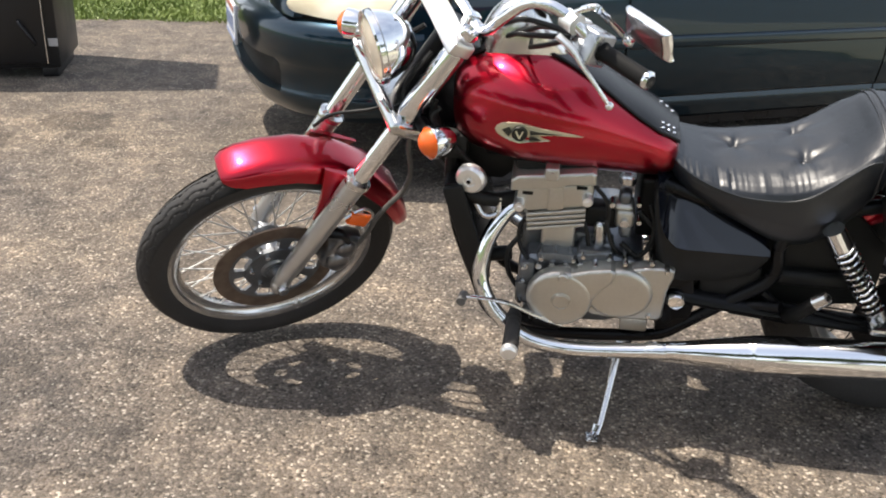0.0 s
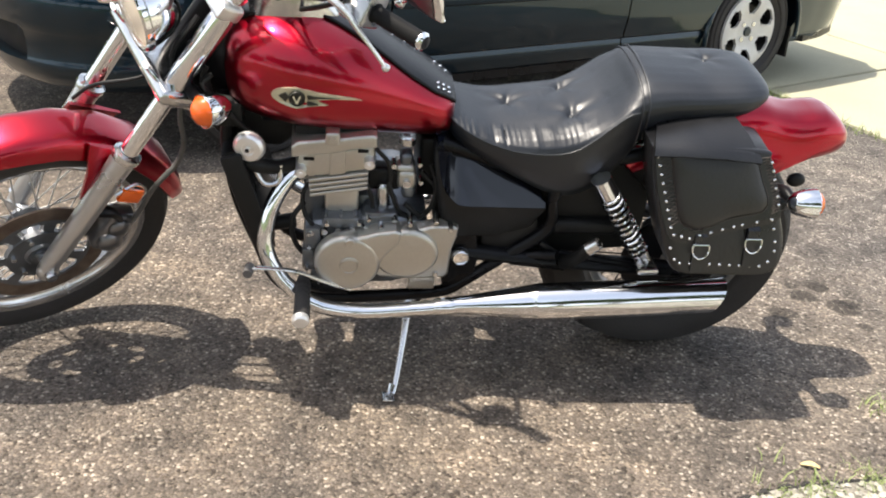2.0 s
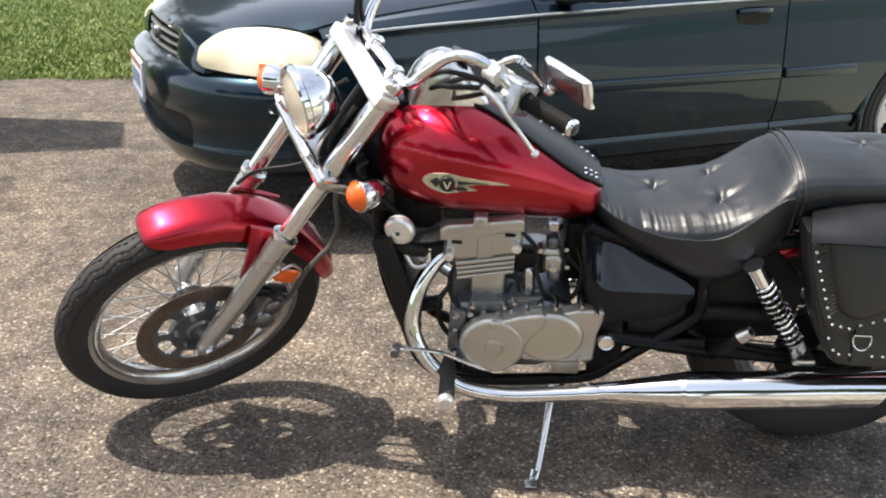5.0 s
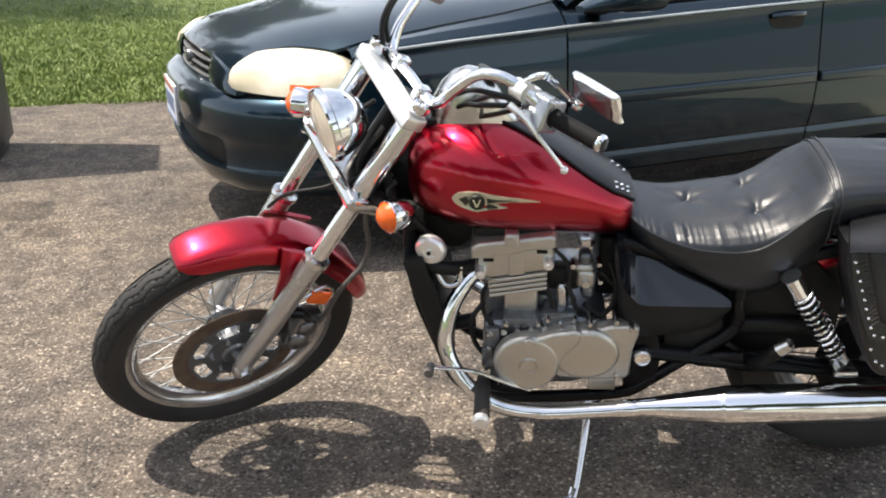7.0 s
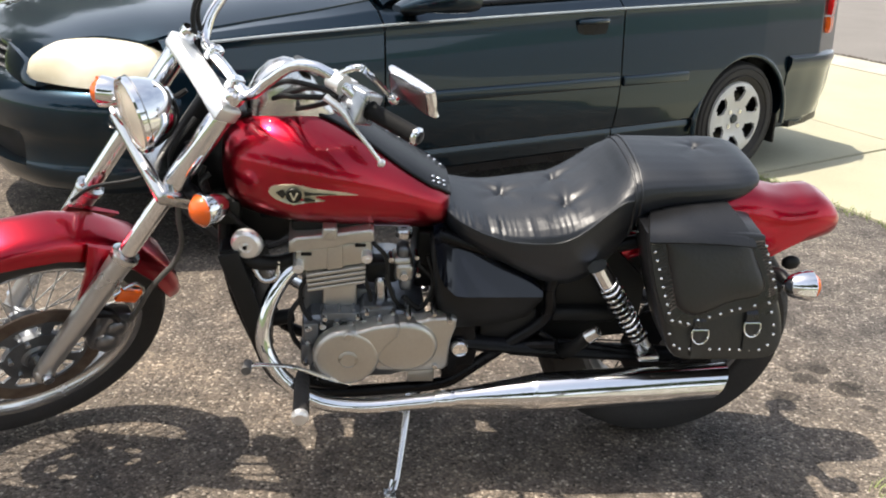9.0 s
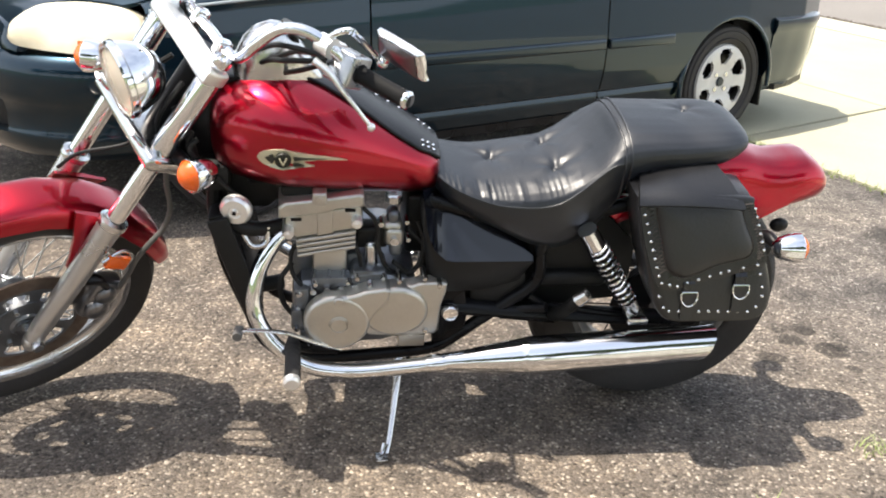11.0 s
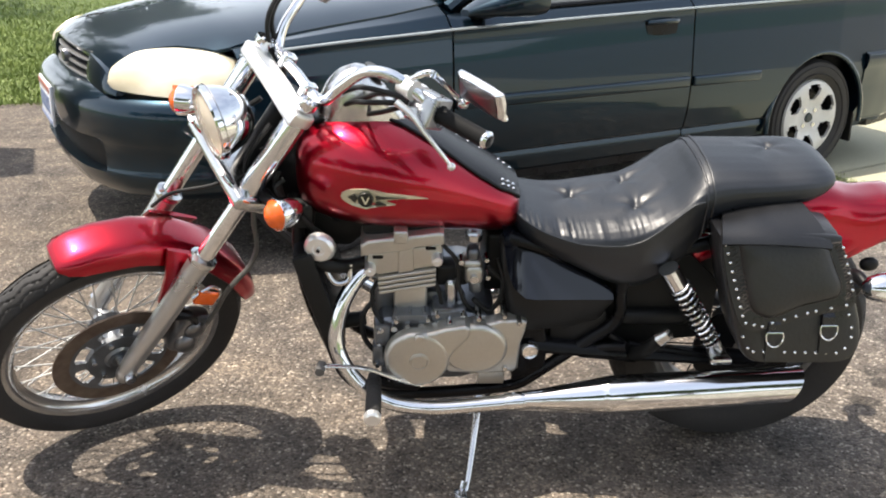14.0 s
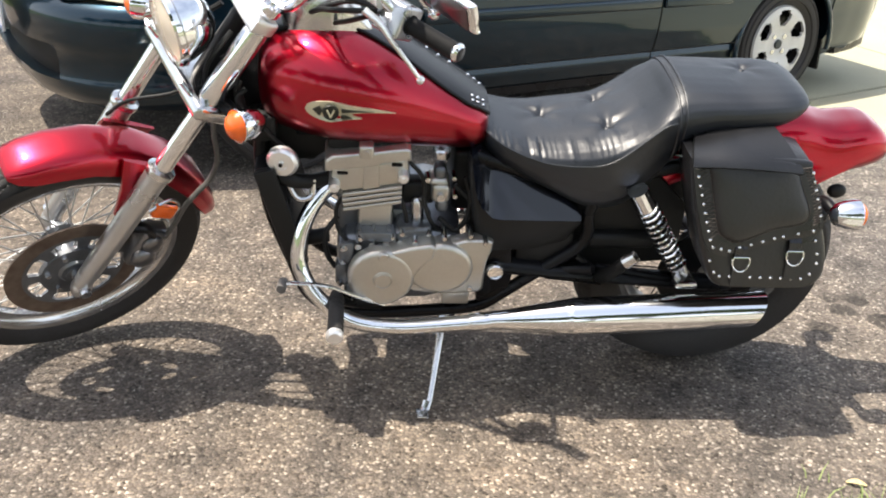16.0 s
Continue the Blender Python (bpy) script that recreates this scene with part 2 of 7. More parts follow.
# warm, half-milky base stands in for light gathered by the lamp's reflector
LENS_GLASS = material("warm_pale_lens", (0.98, 0.92, 0.81), 0.16, 0.0, 0.01, 20, coat=0.5)
LENS_GLASS.node_tree.nodes["Principled BSDF"].inputs["Transmission Weight"].default_value = 0.6
ALLOY_BRIGHT = material("polished_alloy", (0.88, 0.88, 0.87), 0.4, 0.9, 0.06, 20, rough_vary=0.05)
SWITCH_DARK = material("dark_worn_chrome", (0.2, 0.2, 0.21), 0.3, 0.9, 0.1, 20)
SPOKE_WIRE = material("dull_spoke_wire", (0.5, 0.5, 0.49), 0.62, 0.75, 0.12, 30)
SWITCH = material("grey_switch_casting", (0.45, 0.46, 0.48), 0.28, 0.9, 0.1, 20, rough_vary=0.05)
HOSE = material("grey_hose_rubber", (0.09, 0.085, 0.08), 0.6, 0.0, 0.2, 30)

# ---- ground surfaces ----
def asphalt_material():
    m = bpy.data.materials.new("worn_chip_asphalt")
    m.use_nodes = True
    nt = m.node_tree
    b = nt.nodes["Principled BSDF"]
    link = nt.links.new
    co = nt.nodes.new("ShaderNodeTexCoord")
    obj = co.outputs["Object"]

    def voronoi(scale):
        v = nt.nodes.new("ShaderNodeTexVoronoi")
        v.inputs["Scale"].default_value = scale
        link(obj, v.inputs["Vector"])
        return v

    def noise_tex(scale, detail=4):
        v = nt.nodes.new("ShaderNodeTexNoise")
        v.inputs["Scale"].default_value = scale
        v.inputs["Detail"].default_value = detail
        link(obj, v.inputs["Vector"])
        return v

    def ramp(src, stops):
        r = nt.nodes.new("ShaderNodeValToRGB")
        while len(r.color_ramp.elements) < len(stops):
            r.color_ramp.elements.new(0.5)
        for e, (p, c) in zip(r.color_ramp.elements, stops):
            e.position, e.color = p, (*c, 1)
        link(src, r.inputs["Fac"])
        return r.outputs["Color"]

    def mixed(kind, fac, a, c):
        x = nt.nodes.new("ShaderNodeMix")
        x.data_type, x.blend_type = "RGBA", kind
        if isinstance(fac, float):
            x.inputs[0].default_value = fac
        else:
            link(fac, x.inputs[0])
        link(a, x.inputs[6])
        link(c, x.inputs[7])
        return x.outputs[2]

    chips, grit = voronoi(140), voronoi(330)
    sep = nt.nodes.new("ShaderNodeSeparateColor")
    link(chips.outputs["Color"], sep.inputs["Color"])
    stone = ramp(sep.outputs["Red"], [(0.0, (0.088, 0.077, 0.066)), (0.35, (0.123, 0.107, 0.092)), (0.72, (0.154, 0.133, 0.114)), (0.9, (0.213, 0.182, 0.15)), (0.98, (0.38, 0.345, 0.3))])
    sep2 = nt.nodes.new("ShaderNodeSeparateColor")
    link(grit.outputs["Color"], sep2.inputs["Color"])
    sand = ramp(sep2.outputs["Green"], [(0.0, (0.72, 0.72, 0.72)), (1.0, (1.28, 1.27, 1.26))])
    col = mixed("MULTIPLY", 1.0, stone, sand)
    pits = ramp(sep.outputs["Blue"], [(0.0, (0.42, 0.4, 0.38)), (0.07, (0.5, 0.48, 0.46)), (0.13, (1.0, 1.0, 1.0))])
    col = mixed("MULTIPLY", 1.0, col, pits)
    gaps = ramp(chips.outputs["Distance"], [(0.45, (1, 1, 1)), (0.85, (0.66, 0.64, 0.62))])
    col = mixed("MULTIPLY", 0.8, col, gaps)
    wear = ramp(noise_tex(1.1, 5).outputs["Fac"], [(0.32, (0.66, 0.67, 0.7)), (0.5, (0.98, 0.96, 0.93)), (0.68, (1.22, 1.17, 1.08))])
    col = mixed("MULTIPLY", 1.0, col, wear)
    blotch = ramp(noise_tex(5.0, 6).outputs["Fac"], [(0.32, (0.7, 0.7, 0.71)), (0.5, (0.96, 0.95, 0.94)), (0.66, (1.16, 1.13, 1.1))])
    col = mixed("MULTIPLY", 1.0, col, blotch)
    patch = ramp(noise_tex(12.0, 6).outputs["Fac"], [(0.33, (0.72, 0.72, 0.73)), (0.5, (0.97, 0.97, 0.97)), (0.66, (1.22, 1.2, 1.18))])
    col = mixed("MULTIPLY", 1.0, col, patch)
    # the asphalt greys towards the pavement
    xyz = nt.nodes.new("ShaderNodeSeparateXYZ")
    link(obj, xyz.inputs["Vector"])
    wander = nt.nodes.new("ShaderNodeMath")
    wander.operation = "MULTIPLY_ADD"
    wander.inputs[1].default_value = 1.6
    link(noise_tex(1.7, 4).outputs["Fac"], wander.inputs[0])
    link(xyz.outputs["X"], wander.inputs[2])
    grey = nt.nodes.new("ShaderNodeMapRange")
    grey.inputs["From Min"].default_value = 1.3
    grey.inputs["From Max"].default_value = 2.7
    link(wander.outputs["Value"], grey.inputs["Value"])
    hsv = nt.nodes.new("ShaderNodeHueSaturation")
    hsv.inputs["Saturation"].default_value = 0.68
    hsv.inputs["Value"].default_value = 0.92
    link(grey.outputs["Result"], hsv.inputs["Fac"])
    link(col, hsv.inputs["Color"])
    col = hsv.outputs["Color"]
    # oil and water drips that have soaked in, each a ragged spot
    wob = noise_tex(14, 4)
    for x, y, r, depth in SPOTS:
        shift = nt.nodes.new("ShaderNodeVectorMath")
        shift.operation = "DISTANCE"
        shift.inputs[1].default_value = (x, y, 0)
        link(obj, shift.inputs[0])
        add = nt.nodes.new("ShaderNodeMath")
        add.operation = "MULTIPLY_ADD"
        add.inputs[1].default_value = r * 1.6
        link(wob.outputs["Fac"], add.inputs[0])
        link(shift.outputs["Value"], add.inputs[2])
        rr = nt.nodes.new("ShaderNodeMapRange")
        rr.inputs["From Min"].default_value = r * 1.66
        rr.inputs["From Max"].default_value = r * 1.92
        rr.inputs["To Min"].default_value = depth
        rr.inputs["To Max"].default_value = 1.0
        link(add.outputs["Value"], rr.inputs["Value"])
        sc = nt.nodes.new("ShaderNodeVectorMath")
        sc.operation = "SCALE"
        link(col, sc.inputs[0])
        link(rr.outputs["Result"], sc.inputs["Scale"])
        col = sc.outputs["Vector"]
    link(col, b.inputs["Base Color"])
    b.inputs["Roughness"].default_value = 0.85
    b.inputs["Specular IOR Level"].default_value = 0.3
    bu = nt.nodes.new("ShaderNodeBump")
    bu.inputs["Distance"].default_value = 0.004
    bu.inputs["Strength"].default_value = 0.8
    bu.invert = True
    link(chips.outputs["Distance"], bu.inputs["Height"])
    link(bu.outputs["Normal"], b.inputs["Normal"])
    return m


SPOTS = [(1.365, 0.222, 0.042, 0.42), (1.444, 0.279, 0.036, 0.42), (1.359, 0.285, 0.02, 0.5), (1.455, 0.15, 0.045, 0.4), (1.49, 0.17, 0.03, 0.45), (1.471, 0.042, 0.022, 0.5), (1.255, 0.117, 0.04, 0.5),
         (2.2, 1.05, 0.1, 0.5), (-2.2, 1.75, 0.16, 0.6), (-1.95, 1.5, 0.1, 0.65), (-2.5, 1.35, 0.2, 0.6), (-1.2, 0.35, 0.12, 0.78), (0.62, -0.3, 0.05, 0.8), (-1.45, -0.35, 0.2, 0.75), (1.75, 0.0, 0.2, 0.8)]
ASPHALT = asphalt_material()
CONCRETE = material("pale_concrete", (0.36, 0.345, 0.245), 0.85, 0.0, 0.07, 1.6, bump=0.0012, bump_scale=90, fine=0.07, fine_scale=120)
KERB = material("pale_kerb", (0.4, 0.385, 0.31), 0.85, 0.0, 0.1, 2.5, bump=0.0015, bump_scale=90, fine=0.1)
ROAD = material("grey_road_asphalt", (0.165, 0.152, 0.138), 0.9, 0.0, 0.08, 1.2, bump=0.003, bump_scale=140, fine=0.16, fine_scale=90)
GRAVEL_BED = material("gravel_bed", (0.2, 0.185, 0.15), 0.9, 0.0, 0.3, 40, bump=0.008, bump_scale=70, fine=0.4, fine_scale=90)
PEBBLE = material("pale_pebbles", (0.36, 0.34, 0.285), 0.8, 0.0, 0.3, 30, fine=0.2)
SOIL = material("lawn_soil", (0.085, 0.12, 0.03), 0.95, 0.0, 0.25, 3, bump=0.02, bump_scale=20, fine=0.3, fine_scale=40)
FIELD = material("far_ground", (0.07, 0.1, 0.03), 0.95, 0.0, 0.3, 0.4, fine=0.25, fine_scale=8)


def blade_material(name, low, high):
    m = material(name, high, 0.6, 0.0, second=low, scale=2.2)
    b = m.node_tree.nodes["Principled BSDF"]
    b.inputs["Subsurface Weight"].default_value = 0.0
    return m


BLADE = blade_material("grass_blades", (0.12, 0.17, 0.035), (0.21, 0.265, 0.065))
WEED = blade_material("weed_blades", (0.16, 0.21, 0.06), (0.3, 0.36, 0.14))


def sheet(name, outline, z, mat, label, category, depth=0.03, kind="structure"):
    bm = bmesh.new()
    top = [bm.verts.new((x, y, z)) for x, y in outline]
    low = [bm.verts.new((x, y, z - depth)) for x, y in outline]
    bm.faces.new(top)
    bm.faces.new(low[::-1])
    k = len(top)
    for i in range(k):
        bm.faces.new((top[i], low[i], low[(i + 1) % k], top[(i + 1) % k]))
    return solid(name, bm, mat, label, category, kind)


EDGE = Vector((0.317, -0.948))     # along the street, towards the camera
JOINT = Vector((0.877, 0.48))      # across the pavement, towards the street
A0 = Vector((2.2, 2.48))           # where the first joint meets the driveway


def street(a, c):
    return A0 + EDGE * a + JOINT * c


ground_bm = bmesh.new()
gv = [ground_bm.verts.new((x, y, -0.06)) for x, y in ((-1500, -1500), (1500, -1500), (1500, 1500), (-1500, 1500))]
ground_bm.faces.new(gv)
solid("ground", ground_bm, FIELD, "wide flat ground reaching to the horizon", "ground", "structure")
LAWN_A, LAWN_B = Vector((-9.0, 2.55)), Vector((2.05, 5.25))


def driveway_outline():
    right = [street(a, -0.012) for a in (-2.2, 0.0, 1.24, 3.0, 9.0)]
    edge = [LAWN_B.lerp(LAWN_A, k / 40) + Vector((0, 0.03 * math.sin(k * 2.1) + 0.02 * math.sin(k * 5.3))) for k in range(41)]
    return [(-9, -5.8), (0.6, -3.0), (4.2, -3.0)] + [tuple(p) for p in right[:-1][::-1]] + [tuple(p) for p in edge]


sheet("driveway", driveway_outline(), 0.0, ASPHALT, "worn brown-grey chip asphalt driveway with oil spots", "driveway", 0.05)
sheet("road", [tuple(street(a, c)) for a, c in ((-40, 4.34), (30, 4.34), (30, 26), (-40, 26))], -0.008, ROAD, "grey asphalt street beyond the pale kerb", "road", 0.02)

# ---- the parked car: origin under its rear axle, x forward, y to its left ----
CAR_M = pose(1.688, 3.221, 0, 0, 0, 207)
car = empty("car", CAR_M, "dark teal two-door coupe with hazy headlights parked on driveway", "car")
mirror_y = Matrix.Diagonal((1, -1, 1, 1))


def along(x, table):
    return float(np.interp(x, [p[0] for p in table], [p[1] for p in table]))


CAR_W = [(-1.02, 0.5), (-0.9, 0.7), (-0.6, 0.815), (-0.1, 0.845), (0.6, 0.85), (2.3, 0.85), (2.8, 0.838), (3.05, 0.805), (3.2, 0.74), (3.3, 0.64), (3.38, 0.48)]
CREASE = [(-1.0, 0.9), (-0.53, 0.896), (0.0, 0.888), (0.91, 0.868), (1.55, 0.85), (2.13, 0.83), (2.6, 0.806), (2.92, 0.784), (3.3, 0.715)]
HOOD_Z = [(2.05, 0.985), (2.5, 0.95), (2.9, 0.9), (3.17, 0.85), (3.3, 0.805), (3.372, 0.765)]
HOOD_W = [(2.05, 0.73), (2.5, 0.732), (2.9, 0.738), (2.98, 0.728), (3.02, 0.695), (3.05, 0.665), (3.09, 0.63), (3.13, 0.6), (3.23, 0.578), (3.3, 0.562), (3.345, 0.548), (3.372, 0.5)]
HOOD_EDGE = [(2.05, 0.93), (2.34, 0.885), (2.6, 0.855), (2.9, 0.815), (2.962, 0.8), (3.0, 0.786), (3.05, 0.793), (3.13, 0.797), (3.23, 0.787), (3.3, 0.758), (3.345, 0.72), (3.372, 0.7)]
BELT = [(-1.0, 0.965), (0.06, 0.955), (0.85, 0.925), (1.7, 0.895), (2.1, 0.885)]


def side_section(x):
    w, zc = along(x, CAR_W), along(x, CREASE)
    if x > 2.1:
        hw, hz = along(x, HOOD_W) - 0.002, along(x, HOOD_EDGE) - 0.006
        top = [(hw, hz), ((hw + w) / 2, (hz + zc) / 2 + 0.012)]
    else:
        zb = along(x, BELT)
        top = [(w - 0.085, zb), (w - 0.055, zb - 0.012)]
    return top + [(w - 0.022, zc + 0.012), (w - 0.004, zc - 0.004), (w - 0.006, zc - 0.02), (w + 0.004, 0.7), (w + 0.012, 0.57), (w + 0.012, 0.5), (w + 0.006, 0.42), (w - 0.012, 0.335), (w - 0.022, 0.325), (w - 0.018, 0.3), (w - 0.03, 0.245), (w - 0.07, 0.2)]


def fine_profile(sec, n=3):
    out = []
    for (a, b), (c, d) in zip(sec, sec[1:]):
        out += [(a + (c - a) * k / n, b + (d - b) * k / n) for k in range(n)]
    return out + [sec[-1]]


def car_side(name, x0, x1, mat, arch=None, zmin=0.0, label="", flip=False, step=0.03):
    bm = bmesh.new()
    n = max(2, int((x1 - x0) / step))
    loops = []
    for i in range(n + 1):
        x = x0 + (x1 - x0) * i / n
        loops.append([Vector((x, y, z)) for y, z in fine_profile(side_section(x), 8 if arch is not None else 3)])
    rings(bm, loops, cap=False, closed=False)
    if zmin:
        bmesh.ops.delete(bm, geom=[f for f in bm.faces if f.calc_center_median().z < zmin], context="FACES")
    if arch is not None:
        r = 0.34
        far = lambda v: math.hypot(v.co.x - arch, v.co.z - 0.285)
        gone = [f for f in bm.faces if sum(far(v) < r for v in f.verts) > 2 and f.calc_center_median().y > 0.5]
        bmesh.ops.delete(bm, geom=gone, context="FACES")
        for v in bm.verts:
            d = far(v)
            if v.is_boundary and d < r + 0.02 and v.co.y > 0.5 and d > 1e-4 and v.co.z > 0.24:
                v.co.x = arch + (v.co.x - arch) * r / d
                v.co.z = 0.285 + (v.co.z - 0.285) * r / d
    if flip:
        bmesh.ops.transform(bm, matrix=mirror_y, verts=bm.verts)
    ob = part(name, bm, mat, car, label, 24)
    return ob


for flip in (False, True):
    car_side("front_fender", 2.131, 2.966, CAR_PAINT, arch=2.62, zmin=0.0, flip=flip, step=0.012)
    d = car_side("car_door", 0.892, 2.123, CAR_PAINT, flip=flip, label="dark teal car door with a body moulding")
    car_side("rear_quarter", -0.86, 0.884, CAR_PAINT, arch=0.0, flip=flip, step=0.012)
    sgn = -1 if flip else 1
    for x0, x1, own in ((0.9, 2.118, d), (0.45, 0.878, None), (2.135, 2.3, None)):
        bm = bmesh.new()
        block(bm, (x0, 0.855 * sgn if sgn > 0 else -0.874, 0.528), (x1, 0.876 if sgn > 0 else -0.855, 0.576), 0.009, 3)
        part("side_moulding", bm, CAR_PAINT, own or car)
    bm = bmesh.new()
    plate(bm, round_outline([(0.99, 0.785), (1.01, 0.765), (1.14, 0.768), (1.168, 0.8), (1.15, 0.828), (1.01, 0.828), (0.99, 0.815)], 4), 0.846, 0.85, 0.0)
    for v in bm.verts:
        v.co.y *= sgn
    part("handle_recess", bm, BLACK, d)
    bm = bmesh.new()
    tube(bm, [(0.99, 0.852 * sgn, 0.822), (1.03, 0.866 * sgn, 0.824), (1.11, 0.866 * sgn, 0.822), (1.165, 0.852 * sgn, 0.818)], 0.008, 8, 5, flat=1.3)
    part("door_handle", bm, CAR_PAINT, d)
    for cx in (0.0, 2.62):
        bm = bmesh.new()
        tube(bm, [(cx + 0.343 * math.cos(a), (along(cx, CAR_W) - 0.002) * sgn, 0.285 + 0.343 * math.sin(a)) for a in np.linspace(-0.1, math.pi + 0.1, 40)], 0.013, 8)
        part("arch_lip", bm, CAR_PAINT, car)
    # lamp, wing mirror
    bm = bmesh.new()
    prof = [(2.13, 0.93, 0.905), (2.06, 0.97, 0.93), (1.98, 1.0, 0.955), (1.9, 1.0, 0.965), (1.86, 0.995, 0.965)]
    loops = []
    for (x, y, z), (hy, hz) in zip(prof, ((0.03, 0.012), (0.075, 0.035), (0.1, 0.06), (0.105, 0.07), (0.1, 0.066))):
        loops.append([Vector((x, (y + hy * math.copysign(abs(math.cos(a)) ** 0.6, math.cos(a))) * sgn, z + hz * math.copysign(abs(math.sin(a)) ** 0.7, math.sin(a)))) for a in np.linspace(0, 2 * math.pi, 24, endpoint=False)])
    rings(bm, loops)
    wing = part("wing_mirror", bm, CAR_PAINT, car, "dark teal wing mirror")
    bm = bmesh.new()
    tube(bm, [(2.0, 0.8 * sgn, 0.89), (1.98, 0.88 * sgn, 0.9), (1.96, 0.94 * sgn, 0.93)], [0.05, 0.04, 0.035], 12, 4, flat=0.6)
    part("mirror_arm", bm, BLACK, wing)

# dark inner shell, so that gaps and wheel wells read as depth
bm = bmesh.new()
loops = []
for x in np.linspace(-0.9, 3.3, 22):
    w = along(x, CAR_W) - 0.04
    zt = min(along(x, CREASE), along(x, HOOD_Z) - 0.09 if x > 2.1 else 0.86) - 0.03
    wheel = min(abs(x), abs(x - 2.62)) < 0.36
    wi = min(w, 0.6) if wheel else w
    zb = 0.2 if x < 2.9 else 0.29
    if x > 2.9:
        wi = min(wi, w - 0.1)
    loops.append([Vector((x, wi, zb)), Vector((x, wi, 0.6)), Vector((x, w, 0.66)), Vector((x, w - 0.02, zt)), Vector((x, -w + 0.02, zt)), Vector((x, -w, 0.66)), Vector((x, -wi, 0.6)), Vector((x, -wi, zb))])
rings(bm, loops)
part("inner_shell", bm, BLACK, car)

# bonnet, boot lid, roof and glass as long skins
def skin(name, stations, mat, under=car, n=14, thick=0.012, bow=2.2):
    """stations: x, half width, edge height, crown height."""
    bm = bmesh.new()
    top, low = [], []
    for x, w, ze, zc in stations:
        row = []
        for k in range(n + 1):
            s = -1 + 2 * k / n
            row.append(Vector((x - 0.03 * (s * s) * min(1.0, max(0.0, (x - 2.95) / 0.4)), w * s, ze + (zc - ze) * (1 - abs(s) ** bow))))
        top.append(row + [v - Vector((0, 0, thick)) for v in row[::-1]])
    rings(bm, top, cap=True)
    return part(name, bm, mat, under, sharp=30)


skin("bonnet", [(x, along(x, HOOD_W) - 0.006, along(x, HOOD_EDGE), along(x, HOOD_Z) - 0.012) for x in np.linspace(2.1, 3.372, 36)], CAR_PAINT, n=26, bow=4.2)
skin("boot_lid", [(x, along(x, CAR_W) - 0.09, along(x, BELT) - 0.005, along(x, BELT) + 0.03) for x in np.linspace(-0.93, -0.35, 8)], CAR_PAINT)
skin("roof", [(0.28, 0.52, 1.31, 1.345), (0.6, 0.545, 1.325, 1.37), (1.0, 0.55, 1.325, 1.372), (1.33, 0.545, 1.3, 1.345)], CAR_PAINT)
skin("windscreen", [(1.34, 0.54, 1.295, 1.34), (1.6, 0.59, 1.19, 1.24), (1.9, 0.66, 1.06, 1.1), (2.11, 0.71, 0.955, 0.99)], GLASS_DARK)
skin("rear_window", [(-0.36, 0.66, 0.97, 1.0), (-0.05, 0.6, 1.12, 1.16), (0.27, 0.53, 1.305, 1.34)], GLASS_DARK)
for sgn in (1, -1):
    def pane(name, pts, mat, out=0.0, th=0.012):
        bm = bmesh.new()
        a = [bm.verts.new((x, (y + out) * sgn, z)) for x, y, z in pts]
        b = [bm.verts.new((x, (y + out - th) * sgn, z)) for x, y, z in pts]
        bm.faces.new(a)
        bm.faces.new(b[::-1])
        for i in range(len(a)):
            bm.faces.new((a[i], a[(i + 1) % len(a)], b[(i + 1) % len(a)], b[i]))
        return part(name, bm, mat, car)
    pane("side_window", [(0.93, 0.765, 0.925), (1.98, 0.765, 0.89), (1.75, 0.72, 1.02), (1.36, 0.6, 1.25), (1.1, 0.575, 1.285), (0.97, 0.58, 1.285)], GLASS_DARK)
    pane("quarter_window", [(0.15, 0.755, 0.95), (0.86, 0.765, 0.928), (0.9, 0.58, 1.285), (0.5, 0.575, 1.28), (0.3, 0.62, 1.2)], GLASS_DARK)
    for nm, line, rad in (("windscreen_pillar", [(2.1, 0.745, 0.9), (1.75, 0.69, 1.1), (1.35, 0.575, 1.3)], 0.028), ("door_pillar", [(0.9, 0.766, 0.925), (0.935, 0.575, 1.3)], 0.03), ("rear_pillar", [(-0.2, 0.72, 0.95), (0.05, 0.66, 1.12), (0.3, 0.575, 1.3)], 0.06), ("roof_rail", [(0.3, 0.565, 1.31), (0.9, 0.575, 1.32), (1.36, 0.565, 1.305)], 0.026), ("window_trim", [(-0.15, 0.772, 0.955), (0.85, 0.778, 0.925), (2.03, 0.778, 0.885)], 0.011)):
        bm = bmesh.new()
        tube(bm, [(x, y * sgn, z) for x, y, z in line], rad, 8, 5)
        part(nm, bm, BLACK if nm in ("window_trim", "door_pillar") else CAR_PAINT, car)


# bumpers, lamps and grille follow the rounded plan of the nose and tail
def plan_sweep(plan, profile, n=6):
    """profile: offset outwards and height, swept round the plan curve; both sides."""
    half = smooth_line([(x, y, 0) for x, y in plan], n)
    line = [Vector((p.x, -p.y, 0)) for p in half[::-1]] + half[1:]
    loops = []
    for i, p in enumerate(line):
        d = (line[min(i + 1, len(line) - 1)] - line[max(i - 1, 0)]).normalized()
        o = Vector((d.y, -d.x, 0)) if (Vector((d.y, -d.x, 0)).dot(p - Vector((1.2, 0, 0))) > 0) else Vector((-d.y, d.x, 0))
        loops.append([p + o * u + Vector((0, 0, z)) for u, z in profile])
    return loops


